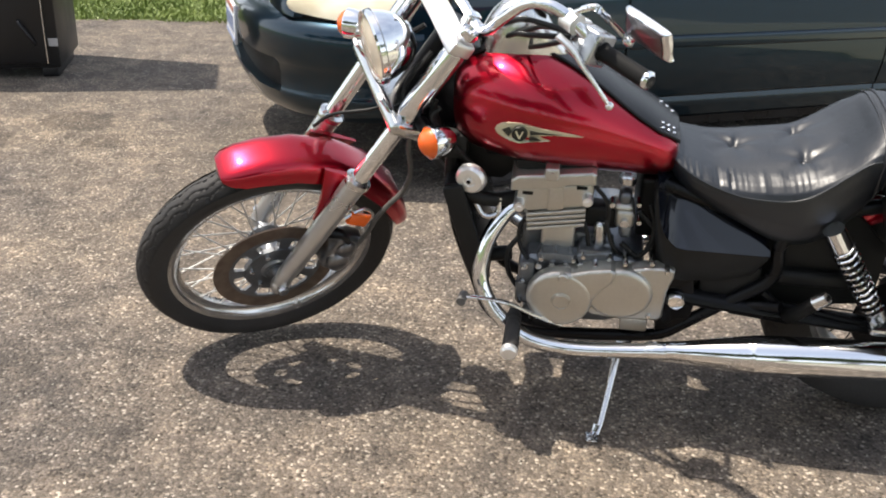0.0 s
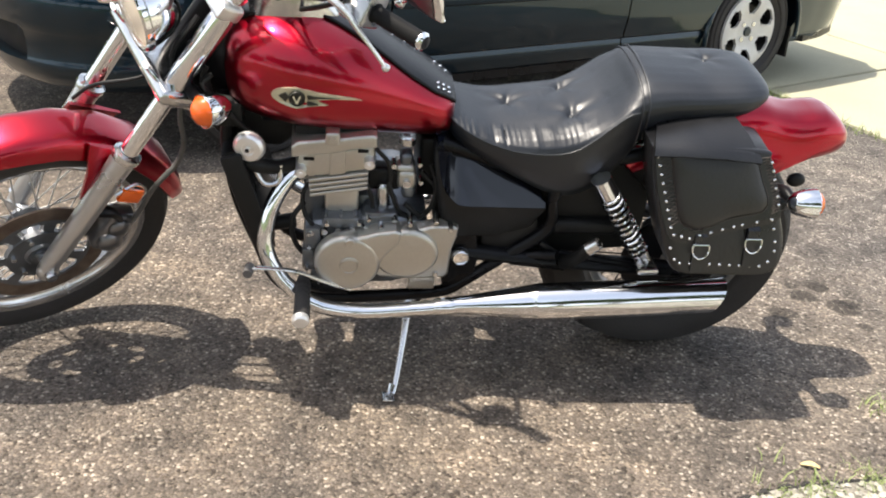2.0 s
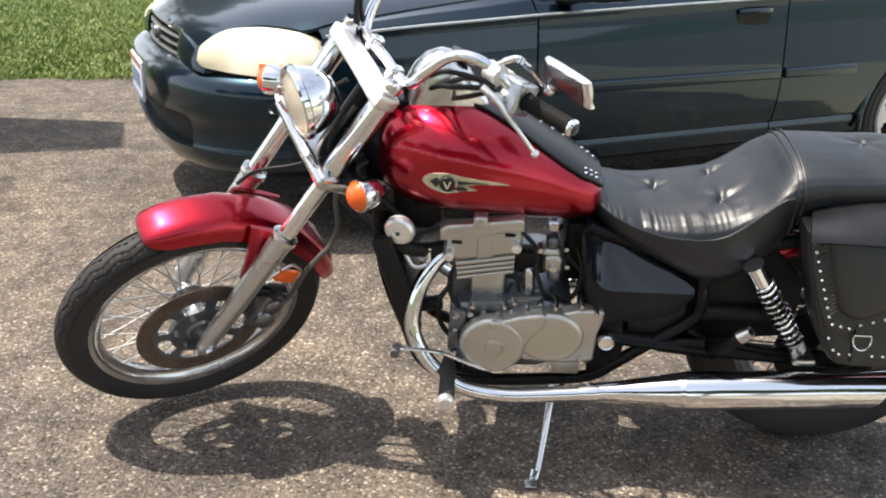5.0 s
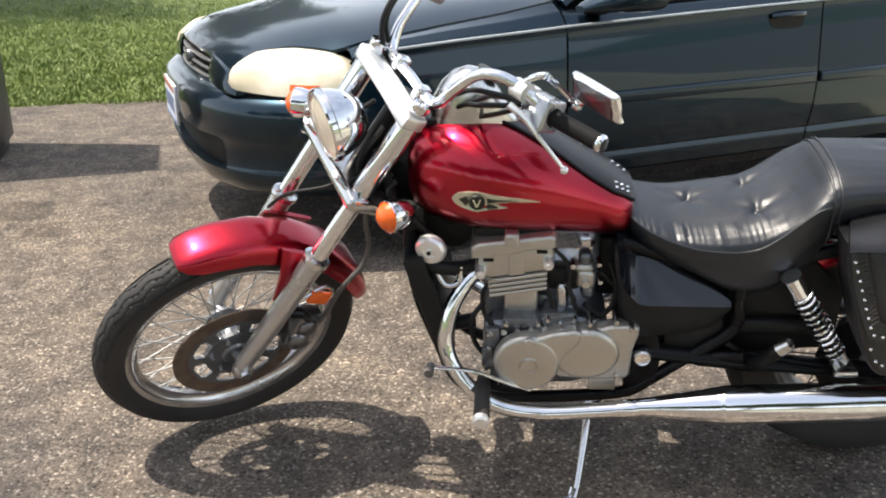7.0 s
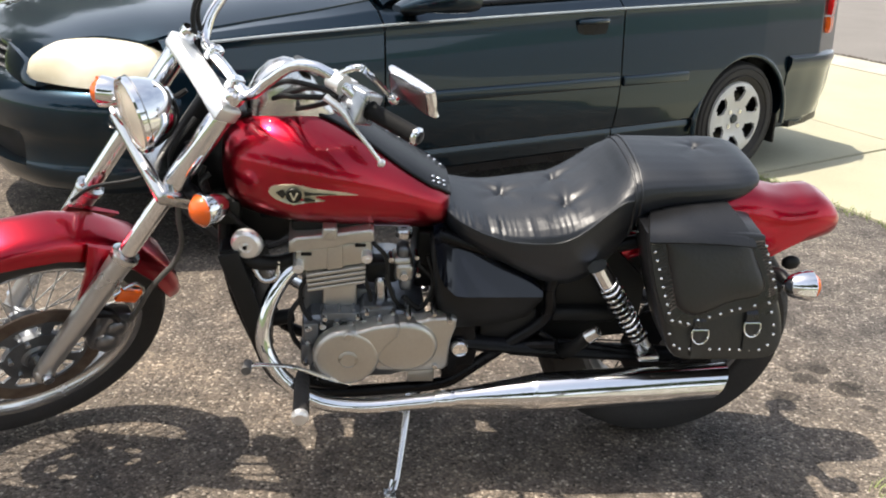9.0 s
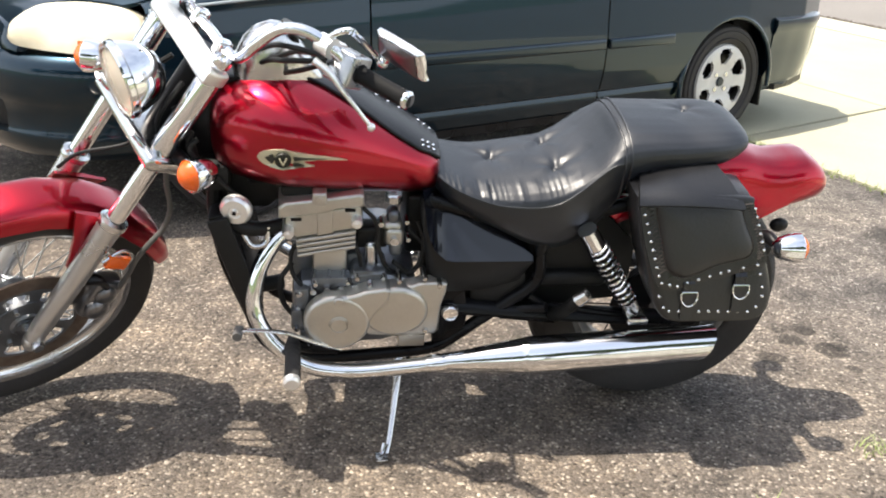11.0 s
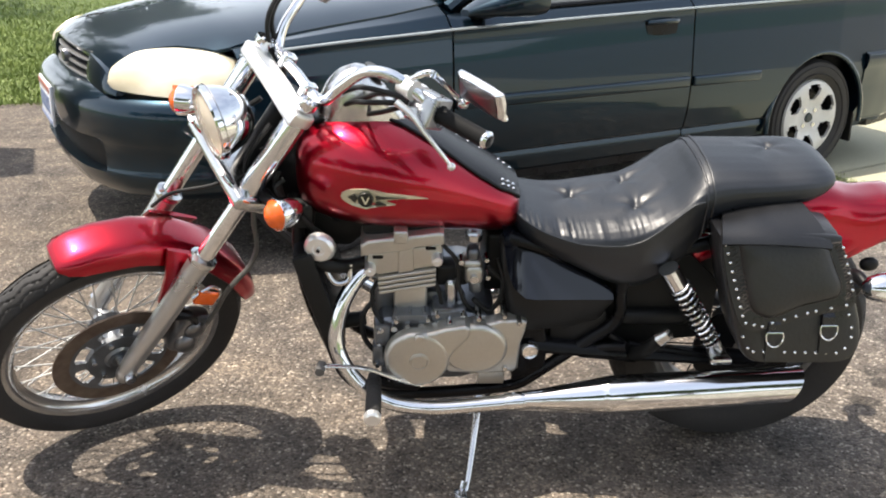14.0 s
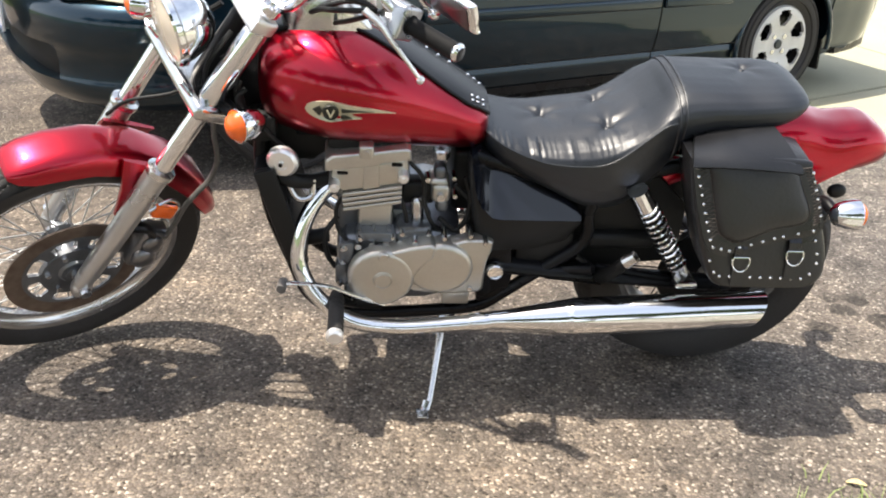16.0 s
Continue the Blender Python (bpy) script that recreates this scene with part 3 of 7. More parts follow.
NOSE = [(3.455, 0.0), (3.45, 0.22), (3.425, 0.42), (3.345, 0.6), (3.21, 0.735), (3.05, 0.805), (2.92, 0.83)]
BUMPER = [(-0.16, 0.655), (-0.07, 0.652), (-0.035, 0.64), (-0.008, 0.62), (0.006, 0.602), (0.013, 0.575), (0.014, 0.545), (0.012, 0.5), (0.008, 0.478), (0.002, 0.465), (-0.003, 0.455), (-0.009, 0.425), (-0.009, 0.375), (-0.006, 0.362), (-0.003, 0.352), (-0.008, 0.325), (-0.026, 0.288), (-0.06, 0.265), (-0.16, 0.262)]
loops = plan_sweep(NOSE, BUMPER, 10)
for row in loops:
    y = abs(row[5].y)
    if -0.36 < row[5].y < 0.53:
        deep = min(1.0, (0.53 - row[5].y) / 0.025, (row[5].y + 0.36) / 0.1) * 0.06
        for i in range(9, 14):
            row[i] -= Vector((row[i].x - 2.2, row[i].y * 0.5, 0)).normalized() * deep
bm = bmesh.new()
rings(bm, loops, cap=True)
bumper = part("front_bumper", bm, CAR_PAINT, car, "dark teal bumper with black intake", 30)
bm = bmesh.new()
rings(bm, [[v for v in row] for row in plan_sweep([(3.408, 0.0), (3.403, 0.22), (3.378, 0.42), (3.34, 0.5)], [(0.0, 0.47), (0.006, 0.455), (0.006, 0.365), (0.0, 0.352)])])
part("lower_intake", bm, PLASTIC, bumper, "black intake recess")
TAIL = [(-1.0, 0.0), (-0.99, 0.3), (-0.95, 0.52), (-0.86, 0.7), (-0.7, 0.8), (-0.5, 0.83), (-0.325, 0.842)]
bm = bmesh.new()
rings(bm, plan_sweep(TAIL, [(-0.12, 0.61), (0.0, 0.608), (0.022, 0.597), (0.026, 0.57), (0.018, 0.535), (0.008, 0.52), (0.0, 0.42), (-0.01, 0.33), (-0.03, 0.26), (-0.12, 0.25)]))
part("rear_bumper", bm, CAR_PAINT, car, sharp=30)
bm = bmesh.new()
rings(bm, plan_sweep([(-0.97, 0.0), (-0.96, 0.3), (-0.92, 0.5), (-0.83, 0.68), (-0.68, 0.78)], [(-0.1, 0.94), (-0.01, 0.93), (0.0, 0.9), (0.0, 0.6), (-0.1, 0.6)]))
part("tail_panel", bm, CAR_PAINT, car)
for sgn in (1, -1):
    for nm, z0, z1, mat in (("tail_lamp", 0.8, 0.905, RED_LENS), ("tail_signal", 0.705, 0.795, AMBER)):
        bm = bmesh.new()
        line = smooth_line([(-0.935, 0.45 * sgn, 0), (-0.87, 0.64 * sgn, 0), (-0.77, 0.745 * sgn, 0), (-0.665, 0.8 * sgn, 0)], 5)
        loops = []
        for p in line:
            o = (p - Vector((-0.3, 0.2 * sgn, 0))).normalized()
            loops.append([p + o * u + Vector((0, 0, z)) for u, z in ((-0.03, z0), (0.012, z0 + 0.004), (0.016, (z0 + z1) / 2), (0.012, z1 - 0.004), (-0.03, z1))])
        rings(bm, loops)
        part(nm, bm, mat, car)
    # hazy headlight, an eye that wraps round the corner; pairs of lower and upper rim
    RIM = [((3.352, 0.562, 0.676), (3.346, 0.556, 0.69)), ((3.34, 0.595, 0.659), (3.33, 0.562, 0.732)), ((3.29, 0.645, 0.65), (3.245, 0.572, 0.78)), ((3.243, 0.688, 0.645), (3.14, 0.6, 0.79)),
           ((3.19, 0.728, 0.641), (3.09, 0.633, 0.789)), ((3.127, 0.765, 0.638), (3.045, 0.672, 0.785)), ((3.06, 0.792, 0.642), (3.005, 0.722, 0.776)), ((3.0, 0.808, 0.652), (2.976, 0.768, 0.75)), ((2.968, 0.812, 0.664), (2.966, 0.802, 0.705))]
    low = smooth_line([r[0] for r in RIM], 4)
    high = smooth_line([r[1] for r in RIM], 4)
    bm = bmesh.new()
    loops = []
    for a, c in zip(low, high):
        o = (Vector((0.8, 0.55, 0.35))).normalized()
        row = []
        for j in range(9):
            h = j / 8
            v = a.lerp(c, h) + o * (0.14 * (c - a).length * math.sin(math.pi * h) ** 0.8)
            row.append(Vector((v.x, v.y * sgn, v.z)))
        back = Vector((-0.05, -0.04 * sgn, -0.01))
        loops.append(row + [row[-1] + back, row[0] + back])
    rings(bm, loops)
    lamp = part("headlight", bm, LENS_MILK, car, "hazy yellowed headlight lens")
    cap = bmesh.new()
    strip = []
    for x, y, z0, z1 in ((3.362, 0.33, 0.64, 0.748), (3.36, 0.42, 0.64, 0.735), (3.352, 0.5, 0.64, 0.715), (3.345, 0.56, 0.64, 0.69), (3.32, 0.6, 0.635, 0.66)):
        strip.append([Vector((x + dx, y * sgn, z)) for dx, z in ((0.016, z0), (0.014, (z0 + z1) / 2), (-0.004, z1), (-0.06, z1), (-0.06, z0))])
    rings(cap, strip)
    part("nose_panel", cap, CAR_PAINT, car)
    bm = bmesh.new()
    loops = []
    for i in range(17, 24):
        a, c = low[i], high[i]
        o = Vector((0.8, 0.55, 0.35)).normalized()
        w = 0.14 * (c - a).length
        pts = [a.lerp(c, 0.04) + o * (w * math.sin(math.pi * 0.04) ** 0.8 + 0.003), a.lerp(c, 0.24) + o * (w * math.sin(math.pi * 0.24) ** 0.8 + 0.003), a.lerp(c, 0.24), a.lerp(c, 0.04)]
        loops.append([Vector((p.x, p.y * sgn, p.z)) for p in pts])
    rings(bm, loops)
    part("corner_signal", bm, AMBER, lamp)
    # thin stripe along the shoulder crease
    bm = bmesh.new()
    tube(bm, [(x, (along(x, CAR_W) - 0.0065) * sgn, along(x, CREASE) + 0.003) for x in np.linspace(-0.7, 2.955, 60)], 0.0055, 8)
    part("pinstripe", bm, PINSTRIPE, car, "thin pale pinstripe")
GRILLE_PLAN = [(3.385, 0.0), (3.377, 0.2), (3.36, 0.33)]
bm = bmesh.new()
rings(bm, plan_sweep(GRILLE_PLAN, [(-0.08, 0.755), (-0.045, 0.755), (-0.03, 0.64), (-0.08, 0.64)]))
grille = part("grille", bm, PLASTIC, car, "dark grille with slim bars")
for z, u in ((0.748, -0.012), (0.716, -0.004), (0.685, 0.0), (0.655, 0.006)):
    bm = bmesh.new()
    rings(bm, plan_sweep(GRILLE_PLAN, [(u - 0.03, z + 0.006), (u, z + 0.005), (u + 0.004, z), (u, z - 0.005), (u - 0.03, z - 0.006)]))
    part("grille_bar", bm, GRILLE_GREY, grille)
bm = bmesh.new()
lathe(bm, [(0.0, 0.03), (0.024, 0.03), (0.027, 0.022), (0.027, 0.0)], 20, pose(3.372, 0, 0.7, 0, 0, -90))
part("grille_badge", bm, SWITCH_DARK, grille)
PLATE_M = Matrix.Translation((3.472, -0.1, 0.51)) @ pose(0, 0, 0, 0, 0, -2)
bm = bmesh.new()
block(bm, (-0.012, -0.165, -0.08), (0.0, 0.165, 0.08), 0.003, 2, PLATE_M)
plate_ob = part("number_plate", bm, PLATE_WHITE, car, "white front number plate with a red top")
for nm, z0, z1, mat in (("red_band", 0.052, 0.074, PLATE_RED), ("blue_band", -0.074, -0.06, PLATE_BLUE)):
    bm = bmesh.new()
    block(bm, (-0.002, -0.158, z0), (0.0025, 0.158, z1), 0, 1, PLATE_M)
    part(nm, bm, mat, plate_ob)
for i in range(6):
    bm = bmesh.new()
    block(bm, (-0.002, -0.135 + i * 0.047, -0.035), (0.002, -0.105 + i * 0.047, 0.03), 0, 1, PLATE_M)
    part("plate_bar", bm, PLATE_BLUE, plate_ob)


# wheels: tyre, seven-window cover, bolts
def car_wheel():
    """Round the y axis, outside at +y."""
    out = []
    bm = bmesh.new()
    lathe(bm, [(0.185, 0.06), (0.21, 0.088), (0.25, 0.098), (0.28, 0.09), (0.293, 0.07), (0.296, 0.0), (0.293, -0.07), (0.28, -0.09), (0.2, -0.09), (0.185, -0.06)], 48, close=True)
    for r in (0.225, 0.262):
        lathe(bm, [(r - 0.004, 0.092), (r, 0.099), (r + 0.004, 0.092)], 48)
    out.append(("tyre", bm, RUBBER))
    bm = bmesh.new()
    lathe(bm, [(0.0, 0.03), (0.2, 0.03)], 32)
    out.append(("wheel_back", bm, BLACK))
    bm = bmesh.new()
    n, spokes = 120, 6
    radii = [0.0, 0.035, 0.07, 0.092, 0.105, 0.12, 0.135, 0.148, 0.158, 0.172, 0.188, 0.196]
    dep = [0.07, 0.071, 0.073, 0.079, 0.083, 0.086, 0.088, 0.089, 0.089, 0.088, 0.084, 0.07]
    grid = []
    for r, y in zip(radii, dep):
        grid.append([bm.verts.new((max(r, 0.002) * math.cos(2 * math.pi * j / n), y, max(r, 0.002) * math.sin(2 * math.pi * j / n))) for j in range(n)])
    for i in range(len(radii) - 1):
        rm = (radii[i] + radii[i + 1]) / 2
        for j in range(n):
            ph = ((j + 0.5) / n * spokes) % 1.0
            width = 0.36 * max(0.0, 1 - ((rm - 0.13) / 0.04) ** 4) ** 0.5 if abs(rm - 0.13) < 0.04 else 0
            if abs(ph - 0.5) < width * (0.75 + 2.2 * (rm - 0.1)):
                continue
            bm.faces.new((grid[i][j], grid[i][(j + 1) % n], grid[i + 1][(j + 1) % n], grid[i + 1][j]))
    ext = bmesh.ops.extrude_face_region(bm, geom=bm.faces[:])
    bmesh.ops.translate(bm, vec=(0, -0.014, 0), verts=[g for g in ext["geom"] if isinstance(g, bmesh.types.BMVert)])
    out.append(("wheel_cover", bm, HUBCAP))
    for k in range(4):
        bm = bmesh.new()
        a = math.pi / 4 + k * math.pi / 2
        lathe(bm, [(0.0, 0.078), (0.012, 0.078), (0.0135, 0.068)], 10, Matrix.Translation((0.052 * math.cos(a), 0, 0.052 * math.sin(a))))
        out.append(("wheel_bolt", bm, CHROME_DULL))
    bm = bmesh.new()
    lathe(bm, [(0.0, 0.082), (0.022, 0.08), (0.026, 0.07)], 20)
    out.append(("hub_cap", bm, CAR_TRIM))
    return out


for x in (0.0, 2.62):
    for sgn in (1, -1):
        wheel = new("wheel")
        wheel.parent = car
        wheel.matrix_basis = pose(x, 0.735 * sgn, 0.293, 0, 0, 0 if sgn > 0 else 180)
        for nm, bm, mat in car_wheel():
            part(nm, bm, mat, wheel)
bm = bmesh.new()
plate(bm, [(-0.34, 0.14), (-0.335, 0.3), (-0.32, 0.3), (-0.325, 0.14)], 0.62, 0.82, 0.002)
part("mud_flap", bm, PLASTIC, car)

# ---- the motorcycle: x towards its tail, y to its right, z up, then leaned onto its stand ----
LEAN = 12.0
BIKE_M = pose(0, 0, 0, LEAN, 0, 0)
bike = empty("motorcycle", BIKE_M, "red and chrome cruiser motorcycle leaning on its side stand", "motorcycle")
RAKE, STEER = 33.7, 33.8
AXIS = Vector((math.sin(radians(RAKE)), 0, math.cos(radians(RAKE))))
S = Matrix.Translation((-0.665, 0, 0.33)) @ Matrix.Rotation(radians(STEER), 4, AXIS) @ Matrix.Rotation(radians(RAKE), 4, "Y")


def steer_part(name, bm, mat, parent=None, label="", sharp=35):
    """A part that turns with the fork: given in the fork's own axes, z up along the steering stem."""
    return part(name, moved(bm, S), mat, parent or bike, label, sharp)


def stub(name):
    ob = new(name)
    ob.parent = bike
    ob.empty_display_size = 0.03
    return ob


# ---- wheels ----
def tread_tyre(bm, R, half, crown, rim, m, n=96):
    """Round tyre with a zig-zag of grooves pressed into its crown."""
    prof = [(rim, -half * 0.62), (rim + 0.012, -half * 0.8), (rim + (R - rim) * 0.45, -half), (rim + (R - rim) * 0.7, -half * 0.97)]
    steps, n = 44, 360
    for k in range(steps + 1):
        a = -math.pi / 2 * 0.82 + math.pi * 0.82 * k / steps
        prof.append((R - crown + crown * math.cos(a), half * 0.97 * math.sin(a)))
    prof += [(rim + (R - rim) * 0.7, half * 0.97), (rim + (R - rim) * 0.45, half), (rim + 0.012, half * 0.8), (rim, half * 0.62)]
    loops = []
    for i, (r, y) in enumerate(prof):
        row = []
        for j in range(n):
            rr = r
            k = i - 4
            if 1 <= k <= steps - 1:
                s = (k - steps / 2) / (steps / 2)
                ph = (j / n * 30 + (0.5 if s > 0 else 0)) % 1.0
                zig = 0.09 * (abs(2 * ph - 1) * 2 - 1)
                for lane in (0.2, 0.5):
                    if abs(abs(s) - lane - zig) < 0.028:
                        rr -= 0.004
                if 0.58 < abs(s) < 0.92 and abs(ph - 0.1 - 0.25 * (abs(s) - 0.58)) < 0.05:
                    rr -= 0.005
            a = 2 * math.pi * j / n
            row.append(m @ Vector((rr * math.cos(a), y, rr * math.sin(a))))
        loops.append(row)
    loops.append(loops[0])
    rings(bm, loops, cap=False)
    bmesh.ops.remove_doubles(bm, verts=bm.verts, dist=2e-5)


def wire_wheel(m, R, half, crown, rim, spokes, name, wire, hoop):
    """Tyre, chrome rim, hub, spokes; m puts the hub's middle in place."""
    wheel = stub(name)
    bm = bmesh.new()
    tread_tyre(bm, R, half, crown, rim, m)
    part("tyre", bm, RUBBER, wheel, "black tyre with zig-zag tread grooves", 50)
    bm = bmesh.new()
    w = half * 0.62
    lathe(bm, [(rim + 0.004, -w - 0.003), (rim + 0.003, -w + 0.002), (rim - 0.012, -w + 0.004), (rim - 0.016, -w * 0.6), (rim - 0.028, -w * 0.35), (rim - 0.031, 0), (rim - 0.028, w * 0.35), (rim - 0.016, w * 0.6), (rim - 0.012, w - 0.004), (rim + 0.003, w - 0.002), (rim + 0.004, w + 0.003), (rim - 0.006, w - 0.002), (rim - 0.006, -w + 0.002)], 96, m, close=True)
    part("rim", bm, hoop, wheel)
    bm = bmesh.new()
    lathe(bm, [(0.0, -0.07), (0.022, -0.07), (0.024, -0.05), (0.045, -0.047), (0.046, -0.04), (0.03, -0.032), (0.028, 0.032), (0.046, 0.04), (0.045, 0.047), (0.024, 0.05), (0.022, 0.07), (0.0, 0.07)], 32, m)
    part("hub", bm, ALLOY_DARK, wheel)
    for k in range(spokes):
        sd = -1 if k % 2 else 1
        a = 2 * math.pi * k / spokes
        b = a + (0.62 if (k // 2) % 2 else -0.62)
        bm = bmesh.new()
        tube(bm, [m @ Vector((0.043 * math.cos(a), 0.042 * sd, 0.043 * math.sin(a))), m @ Vector(((rim - 0.027) * math.cos((a + b) / 2), 0.006 * sd, (rim - 0.027) * math.sin((a + b) / 2)))], 0.0019, 8)
        part("spoke", bm, wire, wheel)
    return wheel


FRONT_M = S @ Matrix.Translation((-0.048, 0, -0.038))
front = wire_wheel(FRONT_M, 0.319, 0.043, 0.046, 0.248, 40, "front_wheel", SPOKE_WIRE, CHROME_DULL)
rear = wire_wheel(Matrix.Translation((0.785, 0, 0.32)), 0.318, 0.07, 0.07, 0.21, 36, "rear_wheel", BLACK, ALLOY_DARK)

bm = bmesh.new()
lathe(bm, [(0.03, -0.082), (0.125, -0.082), (0.128, -0.078), (0.125, -0.074), (0.03, -0.074)], 40, Matrix.Translation((0.785, 0, 0.32)))
part("rear_sprocket", bm, BLACK, rear)
# front brake disc, pierced with slots
bm = bmesh.new()
lathe(bm, [(0.113, -0.0585), (0.113, -0.0535), (0.151, -0.0535), (0.151, -0.0585)], 80, FRONT_M, close=True)
disc = part("brake_disc", bm, DISC, front, "rust-brown brake disc ring")
bm = bmesh.new()
n, radii = 168, [0.06, 0.068, 0.074, 0.078, 0.082, 0.086, 0.09, 0.094, 0.098, 0.102, 0.106, 0.114]
grid = [[bm.verts.new((r * math.cos(2 * math.pi * j / n), -0.059, r * math.sin(2 * math.pi * j / n))) for j in range(n)] for r in radii]
for i in range(len(radii) - 1):
    rm = (radii[i] + radii[i + 1]) / 2
    for j in range(n):
        ph = ((j + 0.5) / n * 7) % 1.0
        u = (rm - 0.09) / 0.017
        if abs(u) < 1 and abs(ph - 0.5) < 0.34 * (1 - u ** 4) ** 0.5:
            continue
        bm.faces.new((grid[i][j], grid[i][(j + 1) % n], grid[i + 1][(j + 1) % n], grid[i + 1][j]))
ext = bmesh.ops.extrude_face_region(bm, geom=bm.faces[:])
bmesh.ops.translate(bm, vec=(0, 0.006, 0), verts=[g for g in ext["geom"] if isinstance(g, bmesh.types.BMVert)])
part("disc_spider", moved(bm, FRONT_M), ALLOY_DARK, front, "grey slotted disc spider")
bm = bmesh.new()
lathe(bm, [(0.0, -0.066), (0.03, -0.066), (0.036, -0.06), (0.075, -0.062), (0.077, -0.05), (0.03, -0.045)], 36, FRONT_M)
part("disc_carrier", bm, ALLOY_DARK, front)
for k in range(6):
    bm = bmesh.new()
    a = k * math.pi / 3 + 0.3
    lathe(bm, [(0.0, -0.069), (0.006, -0.069), (0.007, -0.06)], 8, FRONT_M @ Matrix.Translation((0.06 * math.cos(a), 0, 0.06 * math.sin(a))))
    part("disc_bolt", bm, CHROME_DULL, front)
bm = bmesh.new()
lathe(bm, [(0.0, -0.13), (0.011, -0.13), (0.013, -0.12), (0.013, 0.12), (0.011, 0.13), (0.0, 0.13)], 16, FRONT_M)
part("axle", bm, CHROME_DULL, front)

# ---- fork, triple clamps ----
for sd in (-1, 1):
    leg = stub("fork_leg")
    y = 0.105 * sd
    bm = bmesh.new()
    tube(bm, [(-0.048, y * 0.99, -0.062), (-0.048, y, -0.05), (-0.05, y, 0.0), (-0.048, y, 0.12), (-0.048, y, 0.29), (-0.048, y, 0.335)], [0.014, 0.02, 0.022, 0.0245, 0.026, 0.0275], 20)
    ball(bm, (-0.046, y, -0.04), 0.024, 14)
    steer_part("lower_leg", bm, FORK_ALLOY, leg, "satin grey fork slider")
    bm = bmesh.new()
    lathe(bm, [(0.02, 0.0), (0.0305, 0.0), (0.0315, 0.006), (0.0305, 0.014), (0.021, 0.018)], 24, Matrix.Translation((-0.048, y, 0.325)) @ pose(0, 0, 0, 90))
    steer_part("dust_seal", bm, CHROME_DULL, leg)
    bm = bmesh.new()
    tube(bm, [(-0.048, y, 0.33), (-0.048, y, 0.53)], 0.0195, 24)
    steer_part("fork_tube", bm, CHROME, leg, "chrome fork tube")
    bm = bmesh.new()
    tube(bm, [(-0.048, y, 0.5), (-0.048, y, 0.51), (-0.048, y, 0.71), (-0.048, y, 0.725)], [0.021, 0.024, 0.024, 0.022], 24)
    steer_part("fork_cover", bm, CHROME, leg)
    bm = bmesh.new()
    lathe(bm, [(0.0, 0.0), (0.017, 0.0), (0.02, -0.006), (0.02, -0.02)], 20, Matrix.Translation((-0.048, y, 0.753)) @ pose(0, 0, 0, -90))
    steer_part("fork_cap", bm, CHROME, leg)
    bm = bmesh.new()
    lathe(bm, [(0.0, -0.004), (0.012, -0.004), (0.014, 0.004), (0.014, 0.01)], 12, Matrix.Translation((-0.048, y * 1.26, -0.035)) @ pose(0, 0, 0, 0, 0, 0 if sd < 0 else 180))
    steer_part("axle_nut", bm, CHROME_DULL, leg)

bm = bmesh.new()
plate(bm, round_outline([(-0.078, -0.112), (-0.07, -0.126), (-0.03, -0.126), (-0.022, -0.11), (-0.026, -0.06), (-0.024, 0.0), (-0.026, 0.06), (-0.022, 0.11), (-0.03, 0.126), (-0.07, 0.126), (-0.078, 0.112), (-0.074, 0.0)], 4), -0.016, 0.016, 0.007, 3, Matrix.Translation((0.0, 0, 0.732)) @ pose(0, 0, 0, 90))
steer_part("top_clamp", bm, ALLOY_BRIGHT, None, "wide chrome top fork clamp")
bm = bmesh.new()
block(bm, (-0.085, -0.14, 0.5), (0.03, 0.14, 0.535), 0.012, 3)
steer_part("lower_clamp", bm, CHROME_DULL)
bm = bmesh.new()
tube(bm, [(0, 0, 0.47), (0, 0, 0.73)], 0.027, 20)
steer_part("steering_stem", bm, BLACK)
for sd in (-1, 1):
    bm = bmesh.new()
    block(bm, (-0.032, 0.05 * sd - 0.011, 0.748), (0.0, 0.05 * sd + 0.011, 0.782), 0.006, 3)
    steer_part("bar_clamp", bm, CHROME)

# ---- headlamp ----
HLY = Matrix.Translation((-0.424, -0.075, 0.897)) @ Vector((-0.874, -0.471, -0.123)).to_track_quat("Y", "Z").to_matrix().to_4x4() @ Matrix.Scale(0.73, 4)   # lathe axis y points out of the lens
lampw = stub("headlamp")
bm = bmesh.new()
lathe(bm, [(0.0, -0.12), (0.03, -0.117), (0.06, -0.102), (0.083, -0.072), (0.097, -0.036), (0.103, -0.01), (0.107, -0.008), (0.108, 0.006), (0.104, 0.012), (0.098, 0.01), (0.096, -0.004), (0.08, -0.05)], 48, HLY)
part("shell", bm, CHROME, lampw, "chrome bullet headlamp shell")
bm = bmesh.new()
lathe(bm, [(0.0, -0.075), (0.03, -0.07), (0.06, -0.05), (0.08, -0.025), (0.096, 0.0)], 40, HLY)
part("reflector", bm, REFLECTOR_GLASS, lampw)
bm = bmesh.new()
lathe(bm, [(0.0, 0.022), (0.04, 0.02), (0.075, 0.014), (0.097, 0.004), (0.097, 0.0), (0.075, 0.009), (0.04, 0.015), (0.0, 0.017)], 40, HLY)
part("lens", bm, LENS_GLASS, lampw).visible_shadow = False
bm = bmesh.new()
lathe(bm, [(0.105, -0.013), (0.1088, -0.012), (0.1088, -0.009), (0.105, -0.008)], 48, HLY, close=True)
part("rim_seam", bm, CHROME_DULL, lampw)
for sd in (-1, 1):
    bm = bmesh.new()
    tube(bm, [(-0.055, 0.085 * sd, 0.515), (-0.085, 0.088 * sd, 0.53), (-0.12, 0.086 * sd, 0.552)], [0.014, 0.012, 0.011], 12, 4, flat=0.45)
    steer_part("headlamp_stay", bm, CHROME, lampw)
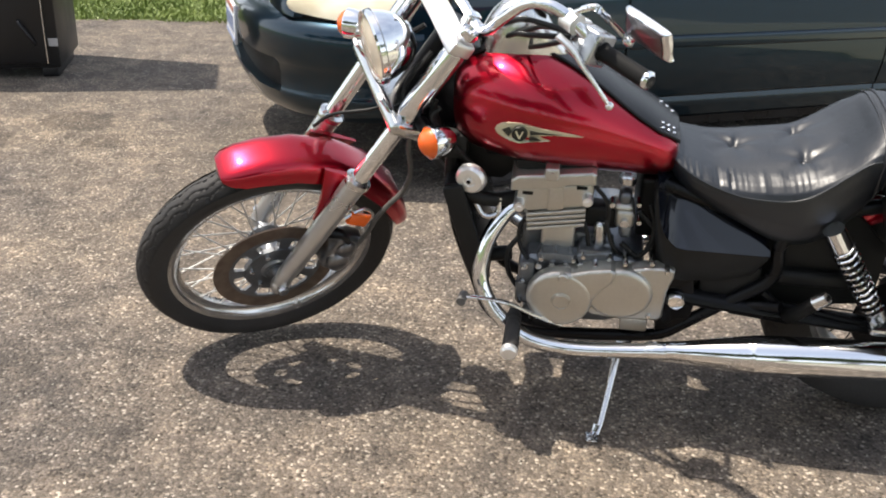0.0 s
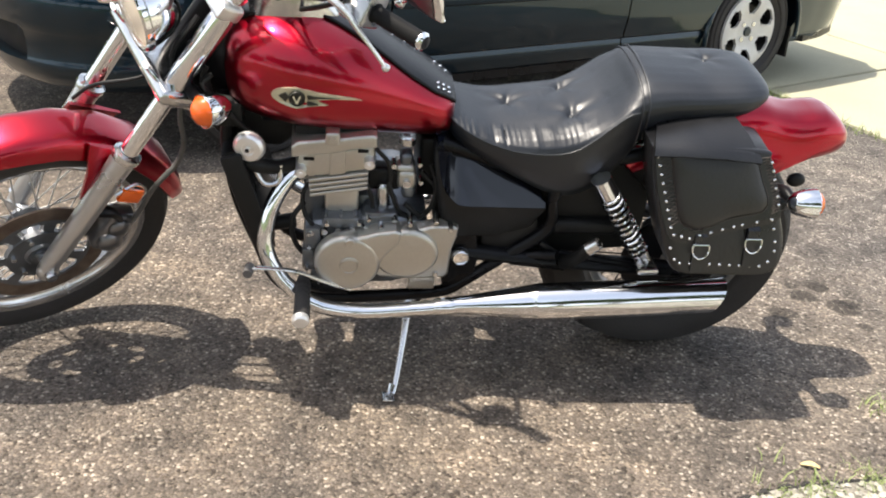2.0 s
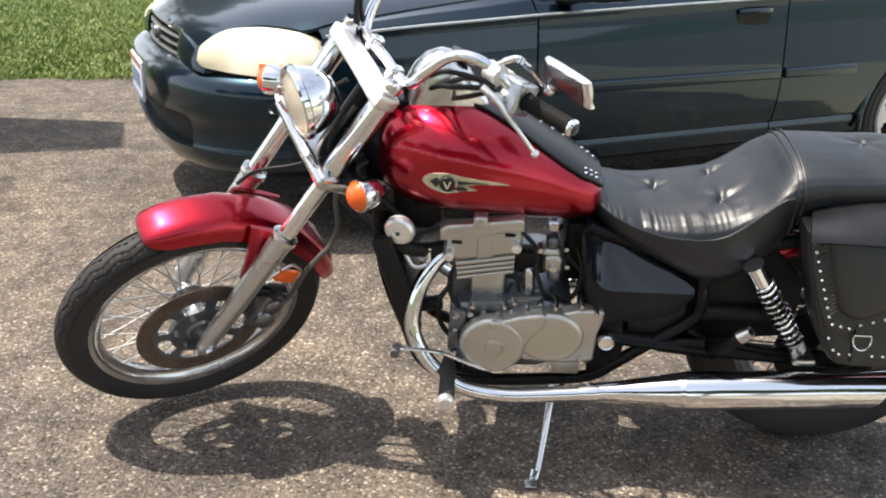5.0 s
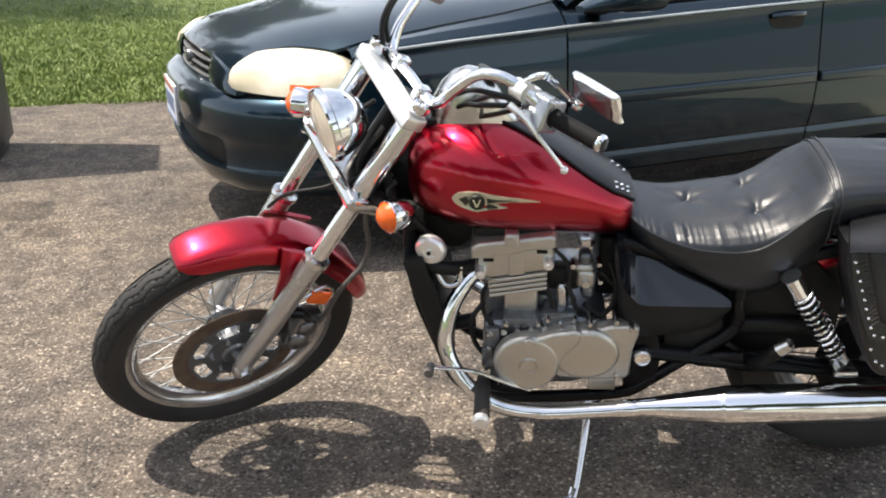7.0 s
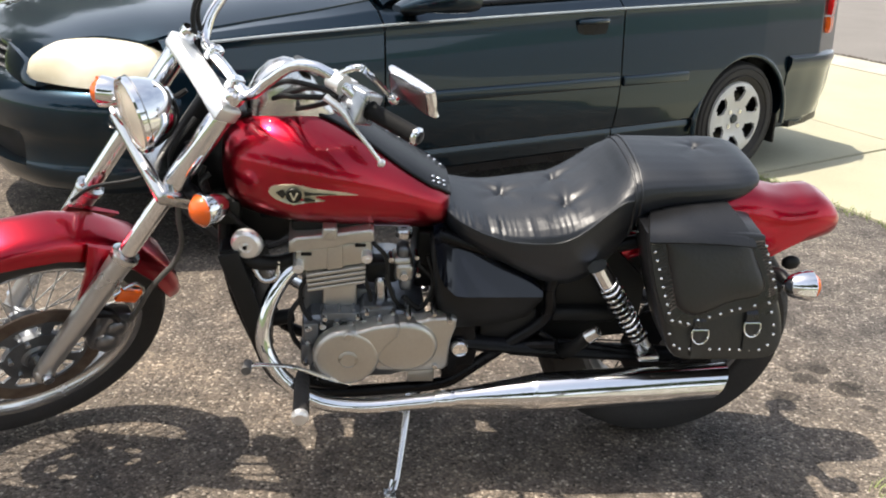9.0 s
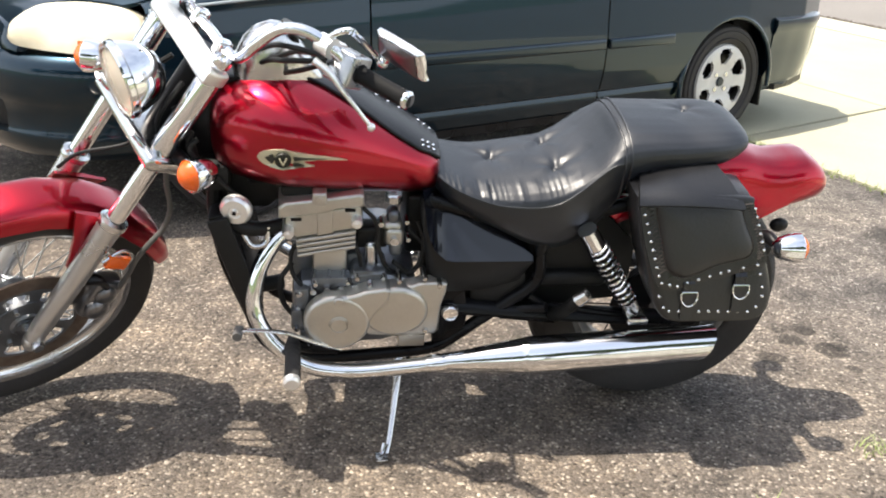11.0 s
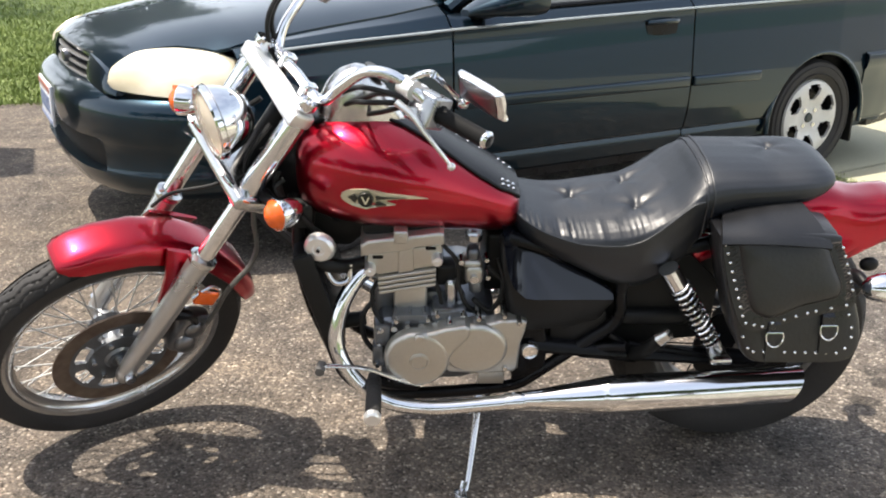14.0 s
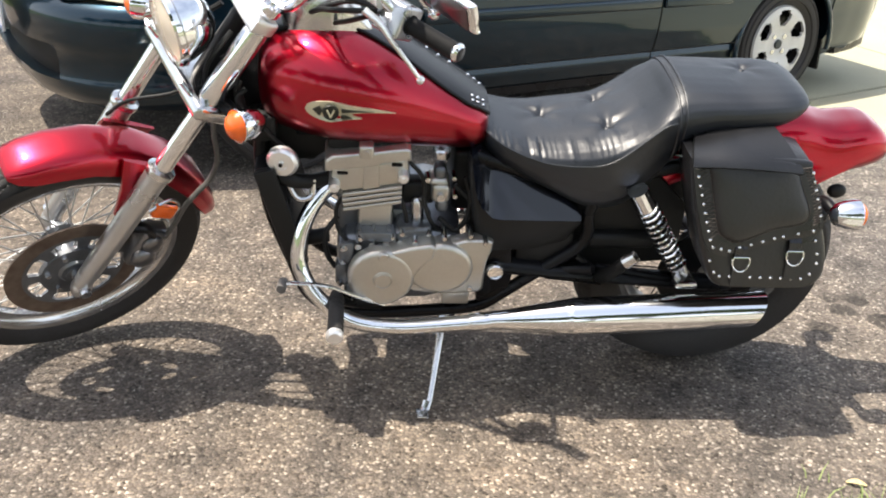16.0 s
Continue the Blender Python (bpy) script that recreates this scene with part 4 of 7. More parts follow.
# ---- front mudguard ----
def arc_skin(bm, m, stations, n=14):
    """stations: angle, radius, half width, skirt drop; an arched shell with thickness."""
    outer = []
    for ang, r, w, drop in stations:
        a = radians(ang)
        row = []
        for k in range(n + 1):
            s = -1 + 2 * k / n
            rr = r - drop * abs(s) ** 3.2
            row.append(m @ Vector((rr * math.cos(a), w * math.sin(s * math.pi / 2 * 0.97), rr * math.sin(a))))
        inner = []
        for k in range(n, -1, -1):
            s = -1 + 2 * k / n
            rr = r - drop * abs(s) ** 3.2 - 0.004
            inner.append(m @ Vector((rr * math.cos(a), (w - 0.004) * math.sin(s * math.pi / 2 * 0.97), rr * math.sin(a))))
        outer.append(row + inner)
    rings(bm, outer)


bm = bmesh.new()
arc_skin(bm, FRONT_M, [(137.5, 0.34, 0.02, 0.003), (136.6, 0.349, 0.04, 0.01), (134, 0.355, 0.054, 0.024), (129, 0.358, 0.061, 0.038), (121, 0.359, 0.064, 0.044), (108, 0.359, 0.064, 0.048), (92, 0.358, 0.064, 0.05), (76, 0.357, 0.064, 0.05), (60, 0.356, 0.064, 0.05), (48, 0.354, 0.062, 0.045), (42, 0.352, 0.058, 0.036), (39, 0.349, 0.044, 0.018)])
guard = part("front_mudguard", bm, RED, bike, "glossy red front mudguard")
for sd in (-1, 1):
    bm = bmesh.new()
    loops = []
    for x0, x1, y, z in ((-0.105, 0.02, 0.06, 0.31), (-0.1, 0.012, 0.072, 0.285), (-0.088, -0.002, 0.082, 0.25), (-0.075, -0.015, 0.086, 0.2), (-0.068, -0.025, 0.086, 0.175)):
        loops.append([Vector((x0, (y + 0.004) * sd, z)), Vector(((x0 + x1) / 2, (y + 0.01) * sd, z)), Vector((x1, (y + 0.004) * sd, z)), Vector((x1, (y - 0.004) * sd, z)), Vector((x0, (y - 0.004) * sd, z))])
    rings(bm, loops)
    steer_part("mudguard_bracket", bm, RED, guard)

# reflector, caliper, hoses at the fork
for sd in (-1, 1):
    bm = bmesh.new()
    block(bm, (-0.022, 0.128 * sd - 0.006, 0.222), (0.03, 0.128 * sd + 0.006, 0.256), 0.003)
    steer_part("side_reflector", bm, AMBER)
bm = bmesh.new()
tube(bm, [(-0.03, -0.128, 0.235), (0.0, -0.125, 0.27), (0.03, -0.128, 0.26), (0.03, -0.128, 0.225)], 0.004, 8, 4)
steer_part("reflector_bracket", bm, CHROME_DULL)
caliper = stub("brake_caliper")
bm = bmesh.new()
block(bm, (0.03, -0.1, 0.02), (0.1, -0.045, 0.14), 0.018, 3)
ball(bm, (0.062, -0.1, 0.06), 0.03, 16, (1, 0.6, 1))
ball(bm, (0.062, -0.1, 0.105), 0.026, 16, (1, 0.5, 1))
steer_part("caliper_body", bm, SWITCH_DARK, caliper)
bm = bmesh.new()
tube(bm, [(-0.04, -0.105, 0.16), (0.02, -0.095, 0.15), (0.06, -0.09, 0.12)], [0.02, 0.017, 0.014], 10, 4, flat=0.6)
steer_part("caliper_arm", bm, BLACK, caliper)
bm = bmesh.new()
tube(bm, [(0.085, -0.095, 0.13), (0.08, -0.1, 0.18), (0.064, -0.11, 0.24), (0.07, -0.11, 0.29), (0.077, -0.11, 0.33), (0.065, -0.11, 0.38), (0.045, -0.108, 0.413), (0.015, -0.1, 0.455), (0.0, -0.07, 0.51)], 0.006, 8, 6)
steer_part("brake_hose", bm, HOSE, caliper, "grey rubber brake hose")
bm = bmesh.new()
tube(bm, [(-0.12, 0.04, 0.34), (-0.11, 0.02, 0.4), (-0.06, -0.02, 0.47), (-0.02, -0.02, 0.52)], 0.004, 8, 6)
steer_part("speedometer_cable", bm, PLASTIC)


# ---- indicators ----
def indicator(name, m, label):
    """Chrome bullet with an amber face; lathe axis y points out of the lens."""
    sig = stub(name)
    bm = bmesh.new()
    lathe(bm, [(0.0, -0.05), (0.012, -0.047), (0.024, -0.035), (0.031, -0.015), (0.034, 0.0), (0.0345, 0.012), (0.033, 0.014), (0.03, 0.01)], 28, m)
    part("bullet_shell", bm, CHROME, sig)
    bm = bmesh.new()
    lathe(bm, [(0.0, 0.034), (0.012, 0.0325), (0.022, 0.027), (0.029, 0.018), (0.033, 0.008), (0.0325, 0.0)], 28, m)
    part("amber_lens", bm, AMBER, sig, label)
    return sig


for sd in (-1, 1):
    fm = S @ Matrix.Translation((-0.03 if sd < 0 else -0.07, 0.2 * sd, 0.56 if sd < 0 else 0.522)) @ Matrix.Rotation(radians(-38), 4, "Y") @ pose(0, 0, 0, 0, 0, 90 - 36 * sd)
    if sd < 0:
        fm = Matrix.Translation(fm.translation) @ Vector((-0.72, -0.62, 0.1)).to_track_quat("Y", "Z").to_matrix().to_4x4()
    sig = indicator("front_indicator", fm, "amber indicator lens")
    bm = bmesh.new()
    tube(bm, [(-0.02, 0.12 * sd, 0.54), (-0.02 if sd < 0 else -0.055, 0.185 * sd, 0.555 if sd < 0 else 0.53)], [0.016, 0.0115], 12)
    steer_part("stem", bm, BLACK, sig)

# ---- handlebar and controls ----
# the near mirror: its flat chrome back looks forwards and down
_n, _u = Vector((-0.77, -0.52, -0.37)).normalized(), Vector((0.63, -0.73, -0.26))
_u = (_u - _n * _u.dot(_n)).normalized()
_w = _n.cross(_u)
MIRROR_M = BIKE_M.inverted() @ Matrix.Translation((0.12, -0.278, 0.925)) @ Matrix(((_u.x, _w.x, _n.x, 0), (_u.y, _w.y, _n.y, 0), (_u.z, _w.z, _n.z, 0), (0, 0, 0, 1)))
BAR = [(-0.015, 0.0, 0.766), (-0.013, 0.07, 0.768), (-0.014, 0.105, 0.785), (-0.022, 0.13, 0.835), (-0.022, 0.152, 0.885), (-0.012, 0.178, 0.913), (0.01, 0.205, 0.925), (0.035, 0.232, 0.924), (0.084, 0.28, 0.917), (0.104, 0.39, 0.95)]
bm = bmesh.new()
left = smooth_line([(x, -y, z) for x, y, z in BAR], 8)
right = smooth_line([(-0.015, 0.0, 0.766), (-0.018, 0.08, 0.76), (-0.013, 0.105, 0.769), (-0.008, 0.13, 0.805), (0.009, 0.152, 0.848), (0.029, 0.178, 0.878), (0.05, 0.205, 0.894), (0.075, 0.232, 0.894), (0.124, 0.28, 0.887), (0.144, 0.39, 0.92)], 8)
tube(bm, left[::-1] + right[1:], 0.0112, 16)
steer_part("handlebar", bm, CHROME, None, "tall swept chrome handlebar")
for sd in (-1, 1):
    back = Vector((0.04, 0, -0.03)) if sd > 0 else Vector((0, 0, 0))
    a, b = Vector((0.084, 0.28 * sd, 0.917)) + back, Vector((0.104, 0.388 * sd, 0.95)) + back
    d = (b - a).normalized()
    grip = stub("handgrip")
    bm = bmesh.new()
    tube(bm, [a, a + d * 0.004, a + d * 0.006, b - d * 0.004, b], [0.019, 0.019, 0.0165, 0.0165, 0.018], 20)
    steer_part("grip_rubber", bm, GRIP, grip)
    bm = bmesh.new()
    tube(bm, [b - d * 0.001, b + d * 0.004, b + d * 0.009], [0.0178, 0.0178, 0.013], 18)
    steer_part("bar_end", bm, CHROME, grip)
    sw = stub("switch_housing")
    c = a - d * 0.024
    bm = bmesh.new()
    rot = d.to_track_quat("Y", "Z").to_matrix().to_4x4()
    block(bm, (-0.029, -0.036, -0.033), (0.029, 0.026, 0.031), 0.006, 3, Matrix.Translation(c) @ rot)
    steer_part("switch_body", bm, SWITCH, sw, "satin silver switch housing")
    bm = bmesh.new()
    for dx, dz in ((0.02, 0.01), (0.02, -0.012)):
        block(bm, (dx, -0.008, dz - 0.005), (dx + 0.007, 0.008, dz + 0.005), 0.002, 1, Matrix.Translation(c) @ rot)
    steer_part("switch_button", bm, BLACK, sw)
    # lever perch and lever in front of the grip
    lev = stub("lever")
    p = Vector((0.03, 0.224 * sd, 0.923)) + back
    bm = bmesh.new()
    tube(bm, [p - d * 0.016, p + d * 0.016], 0.02, 16)
    block(bm, (-0.05, -0.013, -0.012), (0.0, 0.013, 0.012), 0.006, 2, Matrix.Translation(p) @ rot)
    steer_part("perch", bm, ALLOY_BRIGHT, lev)
    bm = bmesh.new()
    q = p + Vector((-0.018, 0.012 * sd, -0.03))
    tip = Vector((0.135, 0.34 * sd, 0.847)) + back
    tube(bm, [q, Vector((0.035, 0.265 * sd, 0.892)) + back, Vector((0.062, 0.29 * sd, 0.879)) + back, Vector((0.102, 0.32 * sd, 0.862)) + back, tip], [0.0095, 0.0085, 0.0065, 0.005, 0.005], 12, 5, flat=0.75)
    ball(bm, tip, 0.0085, 12)
    steer_part("lever_blade", bm, ALLOY_BRIGHT, lev, "polished lever with a ball end")
    # mirror: bent stem and chrome shell
    mir = stub("mirror")
    top = p + Vector((-0.008, 0.0, 0.02))
    mc = Vector((0.058, 0.34 * sd, 1.012)) + back
    bm = bmesh.new()
    tube(bm, [top, Vector((0.02, 0.24 * sd, 0.965)) + back, Vector((0.026, 0.252 * sd, 0.978)) + back, Vector((0.034, 0.262 * sd, 0.98)) + back, mc + Vector((-0.022, -0.018 * sd, -0.012)), mc + Vector((-0.012, 0.0, -0.004))], 0.0065, 10, 4)
    ball(bm, mc + Vector((-0.02, -0.008 * sd, -0.004)), 0.012, 12)
    if sd < 0:
        bm.free()
        bm = bmesh.new()
        hinge = MIRROR_M @ Vector((-0.046, -0.038, 0.012))
        ins = S.inverted()
        tube(bm, [top, Vector((0.02, -0.24, 0.965)), Vector((0.027, -0.253, 0.979)), Vector((0.036, -0.264, 0.979)), ins @ (hinge + Vector((-0.01, 0.004, 0.008))), ins @ hinge, ins @ (MIRROR_M @ Vector((-0.02, -0.012, -0.002)))], 0.0065, 10, 4)
        ball(bm, ins @ hinge, 0.012, 12)
    steer_part("mirror_stem", bm, CHROME, mir)
    bm = bmesh.new()
    outline = round_outline([(-0.062, 0.03), (-0.067, 0.02), (-0.064, -0.022), (-0.052, -0.032), (0.05, -0.032), (0.064, -0.022), (0.067, 0.02), (0.058, 0.031)], 4)
    dome = [[Vector((x * k, h, z * k)) for x, z in outline] for k, h in ((0.12, 0.0165), (0.35, 0.0155), (0.6, 0.013), (0.8, 0.0095), (0.93, 0.006))]
    rim_ = [Vector((x, 0.002, z)) for x, z in outline]
    lip = [Vector((x, -0.006, z)) for x, z in outline]
    lip2 = [Vector((x * 0.93, -0.006, z * 0.9)) for x, z in outline]
    mm = Matrix.Translation(mc) @ Matrix.Rotation(radians(-33), 4, "Y") @ pose(0, 0, 0, 0, 0, 90) @ pose(0, 0, 0, 8, -4 * sd, -16 * sd)
    if sd < 0:
        mm = S.inverted() @ MIRROR_M @ pose(0, 0, 0, 90)
    rings(bm, [[mm @ v for v in r] for r in dome[3:] + [rim_, lip, lip2]], cap=True)
    shell = steer_part("mirror_shell", bm, CHROME, mir, "chrome rectangular mirror shell", 60)
    # darker metal on the chrome back stands in for a dark reflection
    bm = bmesh.new()
    rings(bm, [[mm @ (v + Vector((0, 0.0015, 0))) for v in r] for r in dome[:4]], cap=True)
    part("inner_panel", moved(bm, S), SWITCH_DARK, shell, "middle of the mirror back, darkened in place of its dark reflection", 60)
# speedometer in a chrome cup behind the bar, and cable bundles
speedo = stub("speedometer")
bm = bmesh.new()
loops = []
for x, w, zt in ((-0.214, 0.012, 0.9), (-0.208, 0.03, 0.93), (-0.19, 0.044, 0.962), (-0.165, 0.053, 0.985), (-0.135, 0.056, 0.995), (-0.108, 0.053, 0.99), (-0.085, 0.046, 0.968), (-0.06, 0.035, 0.93), (-0.04, 0.022, 0.895), (-0.03, 0.01, 0.88)):
    loops.append([Vector((x, w * math.copysign(abs(math.cos(a)) ** 0.8, math.cos(a)), 0.868 + (zt - 0.868) * math.sin(a) ** 0.8)) for a in np.linspace(0, math.pi, 17)])
rings(bm, loops)
part("cup", bm, CHROME_DULL, speedo, "chrome instrument pod", 60)
bm = bmesh.new()
lathe(bm, [(0.0, 0.004), (0.036, 0.004), (0.038, 0.0)], 32, pose(-0.09, 0, 0.978, 90 - 0, 0, 0) @ pose(0, 0, 0, 0, 0, 0) @ Matrix.Rotation(radians(0), 4, "X") @ Matrix.Scale(0.8, 4))
part("dial", moved(bm, Matrix.Translation((-0.09, 0, 0.978)) @ Matrix.Rotation(radians(38), 4, "Y") @ Matrix.Translation((0.09, 0, -0.978))), EMBLEM_DARK, speedo)
for k, pts in enumerate(([(0.03, -0.24, 0.91), (0.0, -0.17, 0.87), (0.03, -0.1, 0.82), (0.04, -0.03, 0.72), (0.06, -0.02, 0.6)], [(0.035, -0.24, 0.9), (0.02, -0.17, 0.84), (0.05, -0.1, 0.79), (0.06, -0.04, 0.7), (0.08, -0.03, 0.6)], [(0.02, 0.22, 0.93), (-0.03, 0.16, 0.87), (-0.04, 0.13, 0.8), (0.02, 0.08, 0.72), (0.05, 0.03, 0.62)], [(0.0, 0.2, 0.92), (-0.045, 0.15, 0.86), (-0.05, 0.12, 0.79), (0.01, 0.06, 0.7)], [(-0.04, -0.04, 0.66), (-0.06, -0.06, 0.58), (0.0, -0.05, 0.5), (0.05, -0.04, 0.44)], [(-0.03, 0.04, 0.67), (-0.05, 0.05, 0.6), (-0.01, 0.04, 0.5)], [(0.03, -0.22, 0.9), (0.04, -0.16, 0.86), (0.06, -0.1, 0.8), (0.03, -0.05, 0.74), (0.0, -0.04, 0.66)], [(0.05, -0.23, 0.89), (0.07, -0.17, 0.83), (0.1, -0.1, 0.77), (0.1, -0.05, 0.7)])):
    bm = bmesh.new()
    tube(bm, pts, 0.0055, 8, 6)
    steer_part("control_cable", bm, PLASTIC)

# ---- tank ----
def table(rows, x):
    """A smooth curve through the rows, with no overshoot."""
    xs = [r[0] for r in rows]
    x = min(max(x, xs[0]), xs[-1])
    k = max(0, min(len(xs) - 2, int(np.searchsorted(xs, x)) - 1))
    h = xs[k + 1] - xs[k]
    t = (x - xs[k]) / h
    out = []
    for i in range(1, len(rows[0])):
        def slope(j):
            if j == 0 or j == len(xs) - 1:
                a = min(j, len(xs) - 2)
                return (rows[a + 1][i] - rows[a][i]) / (xs[a + 1] - xs[a])
            d0, d1 = (rows[j][i] - rows[j - 1][i]) / (xs[j] - xs[j - 1]), (rows[j + 1][i] - rows[j][i]) / (xs[j + 1] - xs[j])
            m = 0.5 * (d0 + d1)
            return 0.0 if d0 * d1 <= 0 else math.copysign(min(abs(m), 3 * abs(d0), 3 * abs(d1)), m)
        p0, p1, m0, m1 = rows[k][i], rows[k + 1][i], slope(k) * h, slope(k + 1) * h
        out.append((2 * t ** 3 - 3 * t * t + 1) * p0 + (t ** 3 - 2 * t * t + t) * m0 + (3 * t * t - 2 * t ** 3) * p1 + (t ** 3 - t * t) * m1)
    return out


# x, half width, bottom, height of greatest width, top
TANK = [(-0.265, 0.035, 0.735, 0.782, 0.822), (-0.258, 0.072, 0.708, 0.782, 0.846), (-0.24, 0.1, 0.683, 0.782, 0.867), (-0.2, 0.127, 0.668, 0.78, 0.887), (-0.15, 0.149, 0.66, 0.775, 0.898), (-0.1, 0.159, 0.655, 0.77, 0.896), (-0.03, 0.155, 0.648, 0.761, 0.874), (0.04, 0.139, 0.639, 0.748, 0.84), (0.11, 0.119, 0.632, 0.73, 0.796), (0.165, 0.106, 0.627, 0.714, 0.762), (0.2, 0.092, 0.632, 0.702, 0.739), (0.214, 0.076, 0.642, 0.695, 0.727), (0.221, 0.045, 0.66, 0.69, 0.714)]


def tank_ring(x, n=40):
    w, zb, zm, zt = table(TANK, x)
    row = []
    for k in range(n):
        a = 2 * math.pi * k / n
        c, s = math.cos(a), math.sin(a)
        e = 0.84 if s > 0 else 0.8
        row.append(Vector((x, w * math.copysign(abs(c) ** (0.92 if s > 0 else 0.86), c), zm + ((zt - zm) if s > 0 else (zm - zb)) * math.copysign(abs(s) ** e, s))))
    return row


xs = [-0.262, -0.259, -0.252, -0.244] + list(np.linspace(-0.235, 0.19, 26)) + [0.2, 0.208, 0.214, 0.218, 0.221]
bm = bmesh.new()
rings(bm, [tank_ring(x) for x in xs])
tank = part("fuel_tank", bm, RED, bike, "glossy candy-red teardrop fuel tank", 60)


def tank_side(x, z):
    """y of the tank's left flank."""
    w, zb, zm, zt = table(TANK, x)
    s = (z - zm) / ((zt - zm) if z > zm else (zm - zb))
    s = max(-0.98, min(0.98, s))
    e = 0.84 if s > 0 else 0.8
    q = abs(s) ** (1 / e)
    return -w * (1 - q * q) ** (0.5 * (0.92 if s > 0 else 0.86))


def decal(name, outline, mat, parent, lift, n=1):
    """A thin badge that lies on the tank's flank."""
    bm = bmesh.new()
    a = [bm.verts.new((x, tank_side(x, z) - lift, z)) for x, z in outline]
    b = [bm.verts.new((x, tank_side(x, z) - lift + 0.004, z)) for x, z in outline]
    face = bm.faces.new(a)
    bm.faces.new(b[::-1])
    for i in range(len(a)):
        bm.faces.new((a[i], b[i], b[(i + 1) % len(a)], a[(i + 1) % len(a)]))
    bmesh.ops.triangulate(bm, faces=[face])
    return part(name, bm, mat, parent)


EX, EZ = -0.113, 0.769


def em(pts):
    return [(EX + x, EZ + z) for x, z in pts]


badge = decal("tank_badge", em([(-0.051, 0.0), (-0.047, 0.009), (-0.037, 0.016), (-0.02, 0.0205), (0.0, 0.0225), (0.018, 0.0195), (0.045, 0.013), (0.08, 0.007), (0.105, 0.0015), (0.128, -0.006), (0.1, -0.0025), (0.07, 0.0), (0.04, -0.002), (0.045, -0.007), (0.062, -0.0135), (0.03, -0.0165), (0.0, -0.023), (-0.02, -0.0195), (-0.037, -0.014), (-0.047, -0.007)]), EMBLEM, tank, 0.0035)
tagged(badge, "pale gold winged tank badge")
for pts in ([(-0.036, 0.002), (-0.022, 0.011), (-0.016, 0.001), (-0.022, -0.01)], [(0.02, 0.008), (0.05, 0.005), (0.085, 0.0015), (0.05, 0.002), (0.022, 0.0)], [(0.02, -0.006), (0.03, -0.007), (0.042, -0.012), (0.02, -0.013)]):
    decal("badge_inlay", em(pts), EMBLEM_DARK, badge, 0.0055)
bm = bmesh.new()
ym = tank_side(EX, EZ)
lathe(bm, [(0.0, -0.008), (0.011, -0.008), (0.011, -0.006), (0.013, -0.006), (0.0145, -0.009), (0.016, -0.006), (0.0165, 0.002)], 28, Matrix.Translation((EX, ym, EZ)) @ pose(0, 0, 0, -6))
part("badge_disc", bm, EMBLEM_DARK, badge)
for sd in (-1, 1):
    bm = bmesh.new()
    tube(bm, [(EX + 0.007 * sd, ym - 0.0095, EZ + 0.008), (EX, ym - 0.0095, EZ - 0.008)], 0.0018, 6)
    part("badge_chevron", bm, EMBLEM, badge)
# studded leather bib over the tank's ridge, its near edge running down towards the seat
def bib_half(x):
    return float(np.interp(x, [-0.25, -0.208, -0.165, -0.08, -0.04, 0.0, 0.046, 0.088, 0.13, 0.173, 0.215], [0.03, 0.034, 0.029, 0.03, 0.036, 0.048, 0.06, 0.068, 0.074, 0.076, 0.06]))


def tank_top(x, y):
    ww, zb, zm, zt = table(TANK, min(x, 0.213))
    q = min(0.96, abs(y) / ww)
    return zm + (zt - zm) * (1 - q ** (2 / 0.92)) ** (0.5 * 0.84)


bm = bmesh.new()
loops = []
for i in range(41):
    x = -0.24 + 0.458 * i / 40
    w = bib_half(x)
    row = [Vector((x, w * (-1 + 2 * k / 12), tank_top(x, w * (-1 + 2 * k / 12)) + 0.005)) for k in range(13)]
    loops.append(row + [v - Vector((0, 0, 0.0075)) for v in row[::-1]])
rings(bm, loops)
strap = part("tank_bib", bm, BIB_LEATHER, tank, "black studded leather tank bib", 60)
for sd in (-1, 1):
    bm = bmesh.new()
    tube(bm, [(x, sd * bib_half(x), tank_top(x, bib_half(x)) + 0.003) for x in np.linspace(-0.24, 0.216, 50)], 0.0042, 8)
    part("bib_piping", bm, BIB_LEATHER, strap)
stud_bm = bmesh.new()
ball(stud_bm, (0, 0, 0), 0.0036, 8, (1, 1, 0.6))
stud_mesh = bpy.data.meshes.new("stud")
finish(bpy.data.objects.new("stud_seed", stud_mesh), stud_bm, CHROME)
for i in range(3):
    for inset, sd, x0, gap in ((0.011, -1, 0.178, 0.0125), (0.026, -1, 0.178, 0.0125), (0.011, 1, 0.085, 0.026), (0.026, 1, 0.178, 0.0125)):
        x = x0 + gap * i
        y = sd * (bib_half(x) - inset)
        shared("stud", stud_mesh, strap, Matrix.Translation((x, y, tank_top(x, y) + 0.007)))
